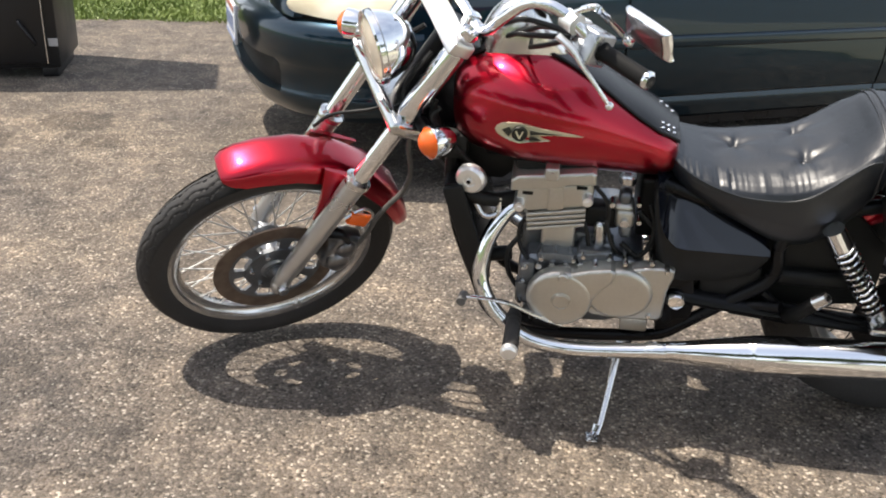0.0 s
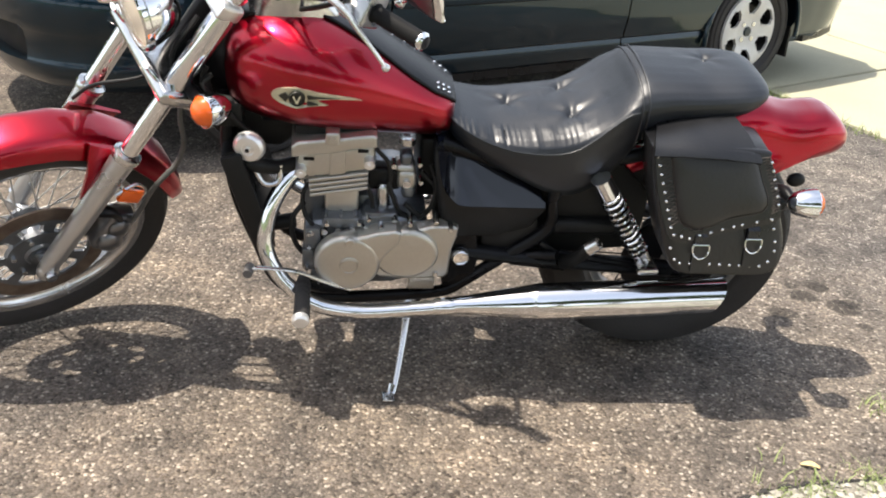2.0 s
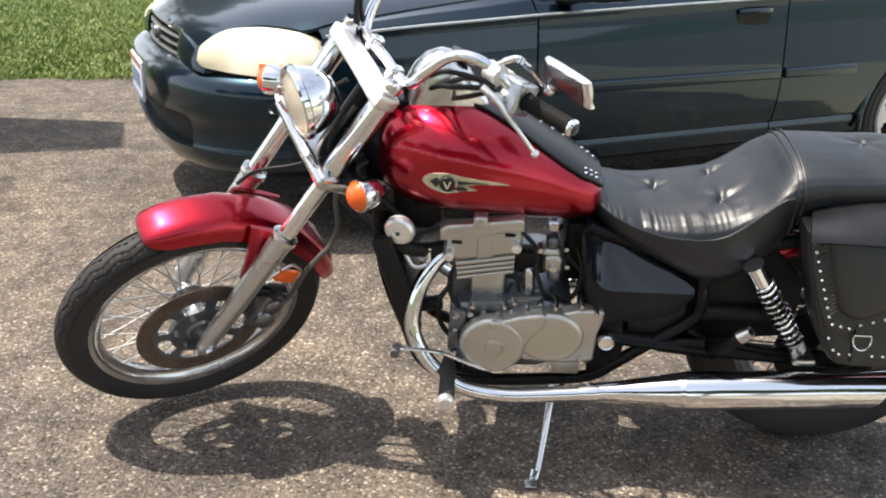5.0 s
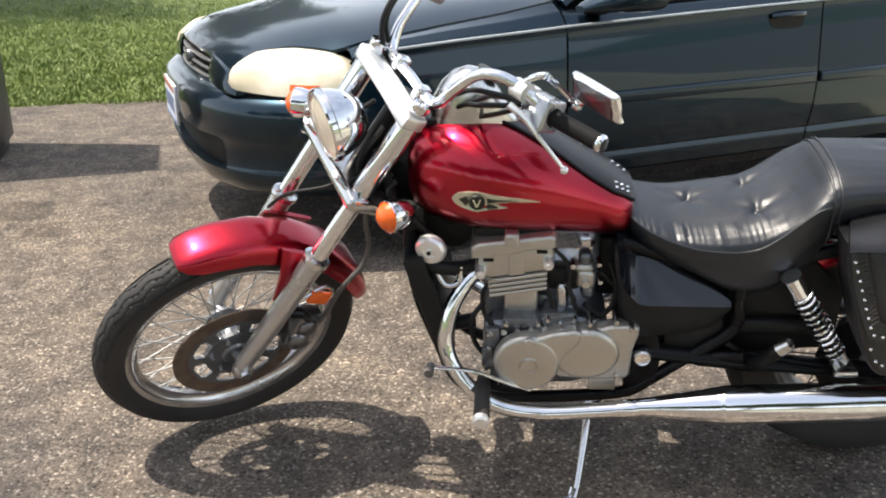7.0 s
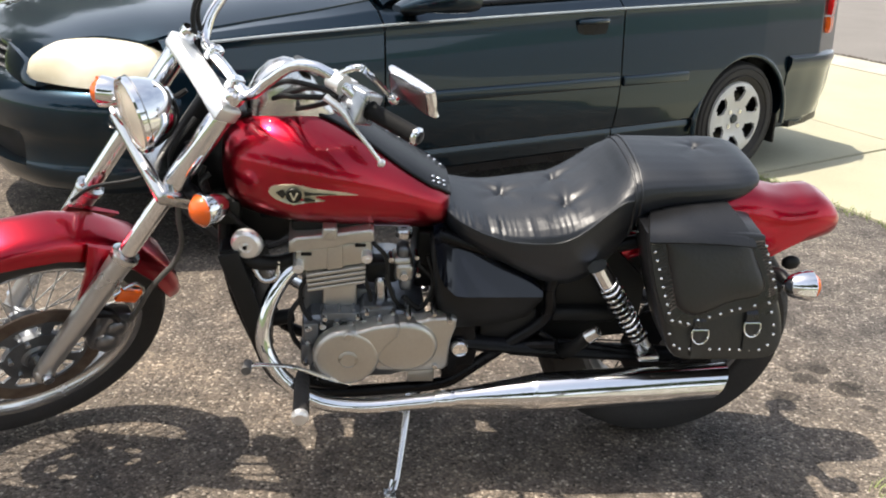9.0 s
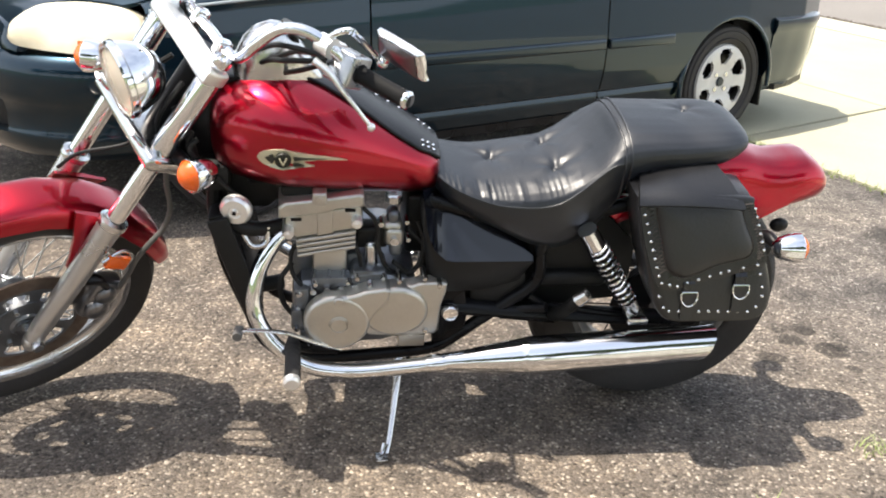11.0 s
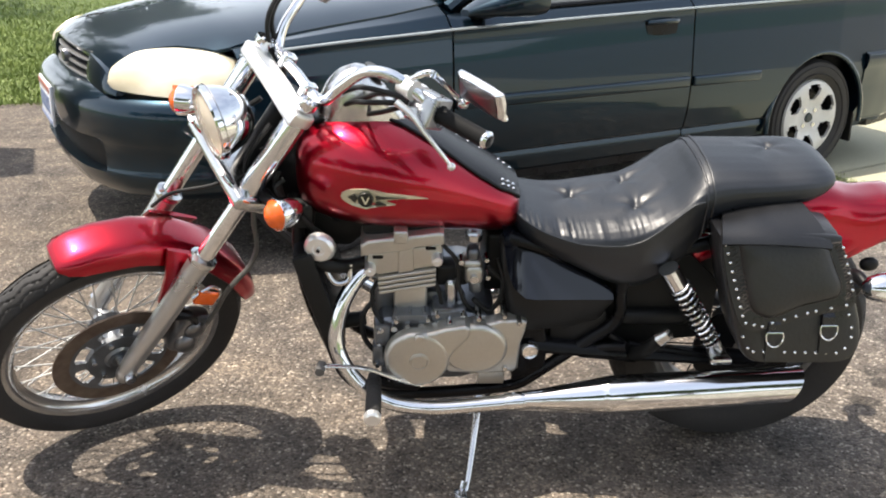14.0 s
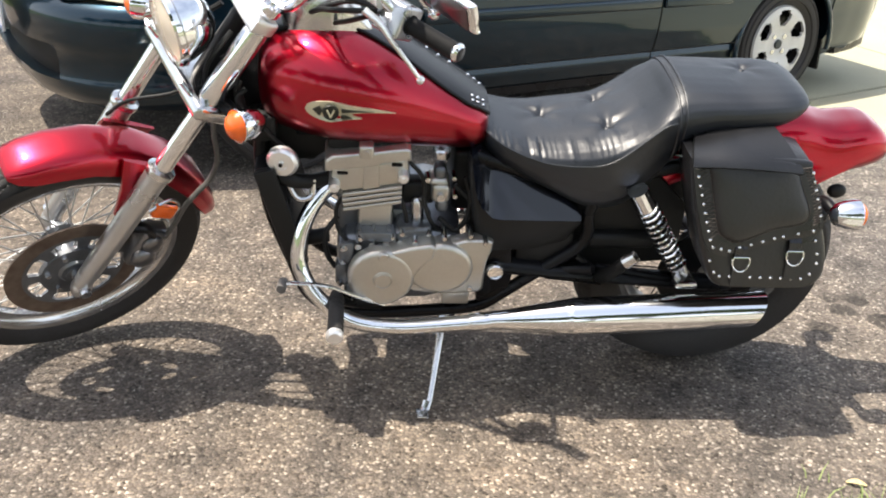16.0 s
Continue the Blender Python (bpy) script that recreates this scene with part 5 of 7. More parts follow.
# ---- seat ----
# x, half width, lower edge, piping height, crown height
SEAT = [(0.196, 0.05, 0.672, 0.7, 0.708), (0.206, 0.075, 0.66, 0.695, 0.703), (0.235, 0.105, 0.63, 0.68, 0.692), (0.27, 0.122, 0.613, 0.666, 0.68), (0.3, 0.132, 0.599, 0.658, 0.676), (0.36, 0.148, 0.573, 0.65, 0.682), (0.42, 0.155, 0.545, 0.651, 0.692), (0.47, 0.156, 0.534, 0.662, 0.702), (0.51, 0.152, 0.541, 0.688, 0.713), (0.545, 0.147, 0.563, 0.718, 0.733), (0.58, 0.142, 0.604, 0.746, 0.768), (0.605, 0.138, 0.645, 0.751, 0.797), (0.63, 0.134, 0.684, 0.758, 0.804), (0.68, 0.13, 0.713, 0.766, 0.802), (0.75, 0.128, 0.722, 0.769, 0.801), (0.82, 0.124, 0.732, 0.774, 0.803), (0.85, 0.118, 0.742, 0.775, 0.802), (0.877, 0.105, 0.755, 0.778, 0.797), (0.893, 0.086, 0.766, 0.779, 0.79), (0.902, 0.055, 0.773, 0.778, 0.783)]


def seat_ring(x):
    w, zb, zp, zc = table(SEAT, x)
    h = zc - zp
    half = [(w * 0.84, zb), (w * 0.94, zb + (zp - zb) * 0.18), (w * 0.995, zb + (zp - zb) * 0.5), (w, zb + (zp - zb) * 0.8), (w * 0.985, zp), (w * 0.94, zp + h * 0.3), (w * 0.84, zp + h * 0.58), (w * 0.66, zp + h * 0.82), (w * 0.42, zp + h * 0.95), (w * 0.2, zc)]
    return [Vector((x, -y, z)) for y, z in half] + [Vector((x, 0, zc))] + [Vector((x, y, z)) for y, z in half[::-1]]


BUTTONS = [(0.347, 0.035), (0.479, -0.05), (0.474, 0.075), (0.78, 0.035)]


def seat_z(x, y):
    ring = seat_ring(x)[4:17]
    return float(np.interp(y, [v.y for v in ring], [v.z for v in ring]))


bm = bmesh.new()
sx = [0.196, 0.2, 0.206] + list(np.linspace(0.216, 0.87, 180)) + [0.878, 0.885, 0.891, 0.896, 0.9, 0.902]
loops = []
for x in sx:
    ring = []
    base = seat_ring(x)
    fine_ring = []
    for a, b in zip(base, base[1:]):
        fine_ring += [a.lerp(b, k / 4) for k in range(4)]
    fine_ring.append(base[-1])
    w = table(SEAT, x)[0]
    for v in fine_ring:
        z = v.z
        for bx, by in BUTTONS:
            d = math.hypot(v.x - bx, (v.y - by))
            if d < 0.075 and z > table(SEAT, x)[2] - 0.01:
                ang = math.atan2(v.y - by, v.x - bx)
                star = 1 + 0.5 * math.sin(5 * ang + bx * 40) + 0.2 * math.sin(3 * ang + bx * 17)
                deep = 0.55 if bx > 0.6 else 1.0
                z -= deep * (0.013 * math.exp(-(d / 0.012) ** 1.4) + 0.009 * math.exp(-(d / (0.027 * max(0.3, star))) ** 1.2))
        # creases that the rider has pressed into the saddle's shoulder
        zp = table(SEAT, x)[2]
        if v.y < 0 and abs(v.y) > 0.55 * w and v.x < 0.54:
            band = math.exp(-((z - (zp + 0.016)) / 0.02) ** 2)
            fade = min(1.0, (v.x - 0.21) / 0.03, (0.54 - v.x) / 0.06)
            u = v.x + 0.25 * (z - zp)
            worn = 1.0 if v.x < 0.33 else 0.45
            z += worn * fade * band * (0.0024 * math.sin(u * 330 + 3.5 * math.sin(u * 53)) * (0.35 + 0.65 * math.sin(u * 41 + 1) ** 2) + 0.0012 * math.sin(u * 610 + 2 * math.sin(u * 90)))
        ring.append(Vector((v.x, v.y, z)))
    loops.append(ring)
rings(bm, loops)
seat = part("seat", bm, LEATHER, bike, "black stepped leather seat with deep buttons", 70)
for bx, by in BUTTONS:
    bm = bmesh.new()
    ball(bm, (bx, by, seat_z(bx, by) - (0.0105 if bx > 0.6 else 0.0185)), 0.008, 12, (1, 1, 0.6))
    part("seat_button", bm, LEATHER, seat)
for sd in (-1, 1):
    bm = bmesh.new()
    tube(bm, [(x, sd * table(SEAT, x)[0] * 0.99, table(SEAT, x)[2] - 0.001) for x in np.linspace(0.21, 0.6, 50)], 0.0022, 6)
    part("piping", bm, LEATHER, seat)
for x in (0.604, 0.618):
    bm = bmesh.new()
    tube(bm, [v + Vector((0, math.copysign(0.001, v.y), 0.0012)) for v in seat_ring(x)[1:-1]], 0.0028, 6)
    part("seat_seam", bm, LEATHER, seat)

# ---- rear mudguard ----
bm = bmesh.new()
arc_skin(bm, Matrix.Translation((0.785, 0, 0.32)), [(150, 0.352, 0.08, 0.05), (130, 0.358, 0.085, 0.06), (110, 0.37, 0.088, 0.075), (95, 0.39, 0.09, 0.1), (84, 0.41, 0.092, 0.12), (73, 0.427, 0.092, 0.15), (67.4, 0.429, 0.092, 0.165), (61.5, 0.439, 0.09, 0.175), (57, 0.464, 0.088, 0.18), (53.8, 0.486, 0.086, 0.165), (51, 0.493, 0.083, 0.13), (49, 0.496, 0.08, 0.105), (46.5, 0.496, 0.074, 0.085), (44.5, 0.493, 0.067, 0.06), (42.4, 0.484, 0.055, 0.04), (40.8, 0.472, 0.035, 0.02)], 22)
part("rear_mudguard", bm, RED, bike, "glossy red ducktail rear mudguard", 60)
bm = bmesh.new()
block(bm, (0.955, -0.12, 0.49), (1.01, 0.12, 0.525), 0.012, 3)
part("tail_bracket", bm, BLACK, bike)
bm = bmesh.new()
ball(bm, (1.04, -0.06, 0.545), 0.018, 12, (1.3, 0.8, 1.0))
part("tail_reflector", bm, PLASTIC, bike)
for sd in (-1, 1):
    sig = indicator("rear_indicator", pose(1.005, 0.2 * sd, 0.574, 0, 0, -90), "amber indicator lens")
    bm = bmesh.new()
    tube(bm, [(0.965, 0.1 * sd, 0.53), (0.965, 0.15 * sd, 0.572), (0.97, 0.19 * sd, 0.574)], [0.018, 0.016, 0.012], 12, 4)
    part("stem", bm, BLACK, sig)

# ---- side cover, frame, battery area ----
for sd in (-1, 1):
    cover = stub("side_cover")
    bm = bmesh.new()
    loops, upper = [], []
    for x in np.linspace(0.178, 0.43, 30):
        zt = float(np.interp(x, [0.178, 0.26, 0.34, 0.41, 0.43], [0.668, 0.624, 0.577, 0.535, 0.52]))
        zl = float(np.interp(x, [0.178, 0.19, 0.215, 0.33, 0.41, 0.43], [0.61, 0.5, 0.43, 0.424, 0.44, 0.478]))
        zr = min(max(float(np.interp(x, [0.178, 0.186, 0.2, 0.23, 0.42], [0.655, 0.605, 0.56, 0.531, 0.511])), zl + 0.004), zt - 0.004)
        yl = float(np.interp(x, [0.178, 0.25, 0.43], [0.168, 0.176, 0.15]))
        rows = []
        for k in range(7):
            u = k / 6
            rows.append((yl - 0.95 * (zt - zr) * (1 - u), zt + (zr - zt) * u))
        upper.append([Vector((x, y * sd, z)) for y, z in rows + [(yl - 0.004, zr - 0.004), (0.1, zr - 0.004), (0.05, zt)]])
        rows = [(0.1, zr - 0.005), (yl - 0.006, zr - 0.005)] + [(yl - 0.006 - 0.022 * (k / 5) ** 2, zr - 0.005 + (zl - zr + 0.005) * k / 5) for k in range(1, 6)] + [(0.09, zl)]
        loops.append([Vector((x, y * sd, z)) for y, z in rows])
    rings(bm, loops)
    part("cover_base", bm, PLASTIC, cover)
    bm = bmesh.new()
    rings(bm, upper)
    part("cover_panel", bm, BLACK_GLOSS, cover, "gloss black side cover", 75)
    frame_side = [(-0.225, 0.05 * sd, 0.79), (-0.262, 0.07 * sd, 0.64), (-0.245, 0.1 * sd, 0.5), (-0.2, 0.105 * sd, 0.36), (-0.168, 0.108 * sd, 0.272), (-0.11, 0.11 * sd, 0.226), (-0.02, 0.112 * sd, 0.216), (0.105, 0.12 * sd, 0.229), (0.225, 0.128 * sd, 0.252), (0.28, 0.13 * sd, 0.292), (0.33, 0.13 * sd, 0.335), (0.385, 0.13 * sd, 0.381), (0.44, 0.13 * sd, 0.428), (0.455, 0.13 * sd, 0.47), (0.45, 0.128 * sd, 0.52), (0.47, 0.12 * sd, 0.59)]
    bm = bmesh.new()
    tube(bm, frame_side, 0.0145, 14, 6)
    part("cradle_tube", bm, BLACK, bike)
    for pts, r in (([(0.24, 0.125 * sd, 0.3), (0.25, 0.105 * sd, 0.45), (0.235, 0.06 * sd, 0.62)], 0.02), ([(0.436, 0.135 * sd, 0.405), (0.47, 0.137 * sd, 0.38), (0.506, 0.14 * sd, 0.35)], 0.0075), ([(0.374, 0.135 * sd, 0.347), (0.44, 0.136 * sd, 0.34), (0.505, 0.137 * sd, 0.332)], 0.0075), ([(0.484, 0.135 * sd, 0.376), (0.57, 0.136 * sd, 0.36), (0.667, 0.138 * sd, 0.344)], 0.008), ([(0.18, 0.09 * sd, 0.64), (0.4, 0.1 * sd, 0.58), (0.6, 0.105 * sd, 0.62), (0.8, 0.1 * sd, 0.68)], 0.016)):
        bm = bmesh.new()
        tube(bm, pts, r, 12, 5)
        part("frame_tube", bm, BLACK, bike)
    bm = bmesh.new()
    plate(bm, [(0.215, 0.43), (0.285, 0.43), (0.298, 0.36), (0.29, 0.29), (0.22, 0.27), (0.21, 0.36)], 0.1 * sd, 0.14 * sd, 0.006)
    part("pivot_plate", bm, BLACK, bike)
    bm = bmesh.new()
    lathe(bm, [(0.0, -0.012), (0.017, -0.011), (0.021, -0.006), (0.022, 0.004)], 24, Matrix.Translation((0.253, 0.152 * sd, 0.374)) @ pose(0, 0, 0, 0, 0, 0 if sd < 0 else 180))
    part("pivot_cap", bm, CHROME, bike)
    bm = bmesh.new()
    tube(bm, [(0.25, 0.12 * sd, 0.374), (0.45, 0.125 * sd, 0.352), (0.74, 0.122 * sd, 0.325), (0.82, 0.12 * sd, 0.32)], [0.03, 0.026, 0.026, 0.022], 12, 4, flat=0.7)
    part("swingarm", bm, BLACK, bike)
    # shock: chrome cover, spring and damper
    shock = stub("rear_shock")
    a, b = Vector((0.535, 0.168 * sd, 0.605)), Vector((0.688, 0.16 * sd, 0.365))
    d = (b - a).normalized()
    bm = bmesh.new()
    tube(bm, [a, a + d * 0.05, a + d * 0.052], [0.022, 0.024, 0.018], 20)
    part("spring_cover", bm, CHROME, shock)
    bm = bmesh.new()
    tube(bm, [a + d * 0.05, b], 0.014, 14)
    part("damper", bm, BLACK, shock)
    u = d.cross(Vector((0, 1, 0))).normalized()
    v = d.cross(u)
    bm = bmesh.new()
    turns, L = 11, 0.185
    tube(bm, [a + d * (0.052 + L * k / 150) + (0.0235 - 0.003 * k / 150) * (math.cos(turns * 2 * math.pi * k / 150) * u + math.sin(turns * 2 * math.pi * k / 150) * v) for k in range(151)], 0.0036, 8)
    part("coil_spring", bm, CHROME, shock, "chrome coil spring")
    bm = bmesh.new()
    tube(bm, [b - d * 0.05, b - d * 0.045, b], [0.012, 0.022, 0.016], 16)
    part("spring_seat", bm, CHROME_DULL, shock)
    bm = bmesh.new()
    lathe(bm, [(0.0, -0.02), (0.011, -0.02), (0.013, -0.012), (0.02, -0.01), (0.02, 0.012), (0.0, 0.012)], 16, Matrix.Translation(b + Vector((0, -0.004, 0))))
    part("shock_eye", bm, BLACK, shock)
    # folded passenger peg
    peg = stub("passenger_peg")
    bm = bmesh.new()
    tube(bm, [(0.498, 0.15 * sd, 0.36), (0.508, 0.185 * sd, 0.395), (0.535, 0.205 * sd, 0.448)], [0.018, 0.015, 0.015], 12, 3)
    part("peg_rubber", bm, GRIP, peg)
    bm = bmesh.new()
    tube(bm, [(0.53, 0.203 * sd, 0.44), (0.548, 0.21 * sd, 0.462)], [0.017, 0.014], 12)
    part("peg_cap", bm, CHROME_DULL, peg)
    bm = bmesh.new()
    tube(bm, [(0.4, 0.13 * sd, 0.36), (0.44, 0.14 * sd, 0.37), (0.475, 0.16 * sd, 0.385)], 0.012, 10, 3)
    part("peg_bracket", bm, BLACK, peg)
# headstock gusset, coil and wiring ahead of the tank
bm = bmesh.new()
plate(bm, [(-0.385, 0.73), (-0.3, 0.865), (-0.21, 0.868), (-0.205, 0.66), (-0.27, 0.6), (-0.31, 0.64)], -0.042, 0.042, 0.008, 2)
part("headstock_gusset", bm, BLACK, bike)
for k in range(5):
    bm = bmesh.new()
    y = -0.05 - 0.012 * k
    tube(bm, [(-0.33 + 0.012 * k, y, 0.83 - 0.012 * k), (-0.3, y - 0.012, 0.76), (-0.285 + 0.01 * k, y - 0.008, 0.69), (-0.25 + 0.012 * k, y, 0.64)], 0.0055, 8, 5)
    part("wiring", bm, PLASTIC, bike)
bm = bmesh.new()
block(bm, (-0.285, -0.1, 0.66), (-0.225, 0.1, 0.72), 0.01, 2)
part("ignition_coil", bm, PLASTIC, bike)
# made-up black plate that darkens the shaded gap behind the horn
bm = bmesh.new()
plate(bm, [(-0.275, 0.6), (-0.26, 0.7), (-0.1, 0.7), (-0.1, 0.645), (-0.15, 0.6)], -0.062, -0.05, 0.004)
part("dark_gap_filler", bm, PLASTIC, bike)
# radiator, dark core between the down tubes
rad = stub("radiator")
rm = Matrix.Translation((-0.218, 0, 0.5)) @ pose(0, 0, 0, 0, -16, 0)
bm = bmesh.new()
block(bm, (-0.02, -0.14, -0.13), (0.02, 0.14, 0.13), 0.008, 2, rm)
part("radiator_core", bm, BLACK, rad)
for k in range(14):
    bm = bmesh.new()
    block(bm, (-0.026, -0.12, -0.11 + k * 0.0165), (-0.018, 0.12, -0.105 + k * 0.0165), 0, 1, rm)
    part("cooling_fin", bm, PLASTIC, rad)
bm = bmesh.new()
block(bm, (-0.022, -0.15, -0.125), (0.024, -0.135, 0.125), 0.006, 2, rm)
part("side_tank", bm, PLASTIC, rad)
for pts in ([(-0.24, -0.11, 0.6), (-0.2, -0.12, 0.585), (-0.15, -0.1, 0.57), (-0.1, -0.08, 0.575)], [(-0.22, -0.1, 0.42), (-0.17, -0.1, 0.42), (-0.12, -0.1, 0.43)]):
    bm = bmesh.new()
    tube(bm, pts, 0.017, 12, 5)
    part("coolant_hose", bm, PLASTIC, rad)
bm = bmesh.new()
tube(bm, [(-0.21, -0.12, 0.59), (-0.185, -0.13, 0.545), (-0.155, -0.12, 0.545), (-0.15, -0.11, 0.58)], 0.006, 8, 5)
part("hose_clamp", bm, CHROME_DULL, rad)
horn = stub("horn")
bm = bmesh.new()
hm = Matrix.Translation((-0.213, -0.135, 0.636))
lathe(bm, [(0.0, -0.012), (0.005, -0.012), (0.006, -0.006), (0.012, -0.006), (0.014, -0.009), (0.027, -0.008), (0.031, -0.004), (0.034, 0.002), (0.034, 0.01), (0.0, 0.02)], 36, hm @ pose(0, 0, 0, 0, 0, -12))
part("horn_disc", bm, ALLOY_BRIGHT, horn, "round chrome horn cover")
bm = bmesh.new()
lathe(bm, [(0.0, -0.014), (0.0045, -0.014), (0.005, -0.008)], 10, hm @ pose(0, 0, 0, 0, 0, -12))
part("horn_nut", bm, BLACK, horn)

# ---- engine ----
engine = stub("engine")


def eng(name, bm, mat, label="", sharp=30):
    return part(name, bm, mat, engine, label, sharp)


bm = bmesh.new()
plate(bm, [(-0.1, 0.33), (-0.1, 0.43), (-0.08, 0.46), (0.105, 0.475), (0.17, 0.46), (0.19, 0.36), (0.17, 0.31), (0.1, 0.285), (-0.05, 0.28)], -0.15, 0.15, 0.02, 3)
eng("crankcase", bm, ALLOY_DARK, "grey cast engine crankcase")
for k in range(7):
    bm = bmesh.new()
    x = -0.085 + 0.03 * k
    tube(bm, [(x, -0.166, 0.44 + 0.004 * k), (x, -0.145, 0.44 + 0.004 * k)], 0.0075, 8)
    eng("case_bolt", bm, CHROME_DULL)
bm = bmesh.new()
circle = [(-0.004 + 0.073 * math.cos(a), 0.383 + 0.074 * math.sin(a)) for a in np.linspace(0, 2 * math.pi, 44, endpoint=False)]
plate(bm, circle, -0.165, -0.203, 0.012, 4)
eng("generator_cover", bm, ALLOY, "round satin alloy engine cover")
bm = bmesh.new()
lathe(bm, [(0.0, -0.004), (0.017, -0.004), (0.018, -0.0025), (0.019, -0.004), (0.0215, -0.003), (0.0222, 0.0)], 28, Matrix.Translation((0.0, -0.203, 0.383)))
eng("cover_plug", bm, ALLOY)
bm = bmesh.new()
lathe(bm, [(0.0, -0.005), (0.009, -0.005), (0.0115, -0.002), (0.012, 0.004)], 20, Matrix.Translation((0.0, -0.203, 0.446)))
eng("timing_plug", bm, ALLOY)
bm = bmesh.new()
plate(bm, [(-0.04, 0.43), (-0.01, 0.447), (0.03, 0.457), (0.055, 0.466), (0.1, 0.474), (0.111, 0.468), (0.108, 0.44), (0.083, 0.412), (0.07, 0.39), (0.06, 0.36), (0.0, 0.36)], -0.15, -0.2, 0.008, 4)
eng("cover_arm", bm, ALLOY)
bm = bmesh.new()
oval = [(0.125 + 0.073 * math.cos(a), 0.402 + 0.066 * math.sin(a)) for a in np.linspace(0, 2 * math.pi, 44, endpoint=False)]
plate(bm, oval, -0.15, -0.192, 0.012, 4)
eng("sprocket_cover_boss", bm, ALLOY)
bm = bmesh.new()
plate(bm, [(0.05, 0.345), (0.05, 0.44), (0.1, 0.464), (0.158, 0.465), (0.178, 0.472), (0.228, 0.474), (0.238, 0.468), (0.237, 0.448), (0.227, 0.41), (0.226, 0.34), (0.216, 0.33), (0.136, 0.324), (0.07, 0.33)], -0.14, -0.178, 0.007, 3)
eng("sprocket_cover", bm, ALLOY, "satin alloy sprocket cover")
for x, z in ((0.067, 0.47), (0.13, 0.482), (0.186, 0.489), (0.045, 0.345), (0.195, 0.345), (0.22, 0.47)):
    bm = bmesh.new()
    lathe(bm, [(0.0, -0.2), (0.005, -0.2), (0.0065, -0.196), (0.0065, -0.15)], 10, Matrix.Translation((x, 0.014, z)))
    eng("cover_bolt", bm, CHROME_DULL)
# bosses, bolts and small castings round the crankcase
for x0, y0, z0, x1, z1 in ((-0.098, -0.165, 0.395, -0.062, 0.452), (-0.104, -0.158, 0.33, -0.075, 0.39), (-0.06, -0.16, 0.452, 0.028, 0.478), (0.03, -0.156, 0.462, 0.104, 0.492), (-0.085, -0.16, 0.29, -0.05, 0.335)):
    bm = bmesh.new()
    block(bm, (x0, y0, z0), (x1, -0.12, z1), 0.008, 2)
    eng("case_boss", bm, ALLOY_DARK)
for x, z in ((-0.088, 0.44), (-0.088, 0.405), (-0.092, 0.345), (-0.05, 0.468), (0.02, 0.47), (0.04, 0.482), (0.096, 0.482), (-0.07, 0.3)):
    bm = bmesh.new()
    lathe(bm, [(0.0, -0.172), (0.0048, -0.172), (0.006, -0.168), (0.006, -0.15)], 10, Matrix.Translation((x, 0.0, z)))
    eng("boss_bolt", bm, CHROME_DULL)
for pts, r in (([(-0.1, -0.13, 0.5), (-0.125, -0.14, 0.46), (-0.12, -0.14, 0.4), (-0.09, -0.15, 0.36)], 0.006), ([(-0.07, -0.12, 0.56), (-0.1, -0.13, 0.53), (-0.1, -0.135, 0.48), (-0.08, -0.15, 0.45)], 0.005), ([(0.03, -0.13, 0.56), (0.045, -0.135, 0.52), (0.05, -0.135, 0.49)], 0.005), ([(0.15, -0.12, 0.58), (0.19, -0.125, 0.53), (0.16, -0.13, 0.47), (0.12, -0.13, 0.5)], 0.006)):
    bm = bmesh.new()
    tube(bm, pts, r, 8, 6)
    eng("engine_hose", bm, PLASTIC)
# cylinder block with fins, head and valve cover
def leaned(bm):
    """The top end leans back a little along the bike."""
    for v in bm.verts:
        v.co.z += 0.18 * (v.co.x + 0.027)
    return bm


bm = bmesh.new()
block(bm, (-0.056, -0.13, 0.43), (0.019, 0.13, 0.53), 0.008, 3)
eng("barrel", leaned(bm), ALLOY)
bm = bmesh.new()
block(bm, (-0.1, -0.1, 0.43), (-0.05, 0.1, 0.55), 0.012, 2)
block(bm, (0.015, -0.1, 0.43), (0.066, 0.1, 0.5), 0.012, 2)
eng("barrel_sides", bm, ALLOY_DARK)
for k in range(4):
    bm = bmesh.new()
    z = 0.531 + 0.0122 * k
    block(bm, (-0.088 - 0.002 * (k > 1), -0.142, z), (0.036, 0.142, z + 0.0082), 0.0028, 3)
    eng("cylinder_fin", leaned(bm), ALLOY)
bm = bmesh.new()
block(bm, (-0.082, -0.13, 0.52), (0.03, 0.13, 0.6), 0.006, 2)
eng("cylinder_core", leaned(bm), ALLOY_DARK)
bm = bmesh.new()
plate(bm, [(-0.089, 0.568), (-0.1, 0.578), (-0.114, 0.605), (-0.112, 0.622), (0.046, 0.648), (0.05, 0.63), (0.044, 0.595), (0.034, 0.59)], -0.137, 0.137, 0.006, 3)
eng("cylinder_head", bm, ALLOY)
bm = bmesh.new()
plate(bm, [(-0.126, 0.621), (-0.126, 0.648), (-0.112, 0.659), (-0.06, 0.666), (-0.021, 0.671), (0.042, 0.68), (0.051, 0.675), (0.053, 0.65), (0.03, 0.647), (-0.005, 0.644), (-0.026, 0.635), (-0.067, 0.629)], -0.147, 0.1, 0.007, 4)
eng("valve_cover", bm, ALLOY, "satin alloy valve cover")
bm = bmesh.new()
block(bm, (-0.056, -0.156, 0.658), (-0.026, -0.12, 0.688), 0.006, 3)
lathe(bm, [(0.0, -0.159), (0.006, -0.159), (0.0075, -0.154)], 14, Matrix.Translation((-0.041, 0, 0.674)))
eng("cover_lug", bm, ALLOY)
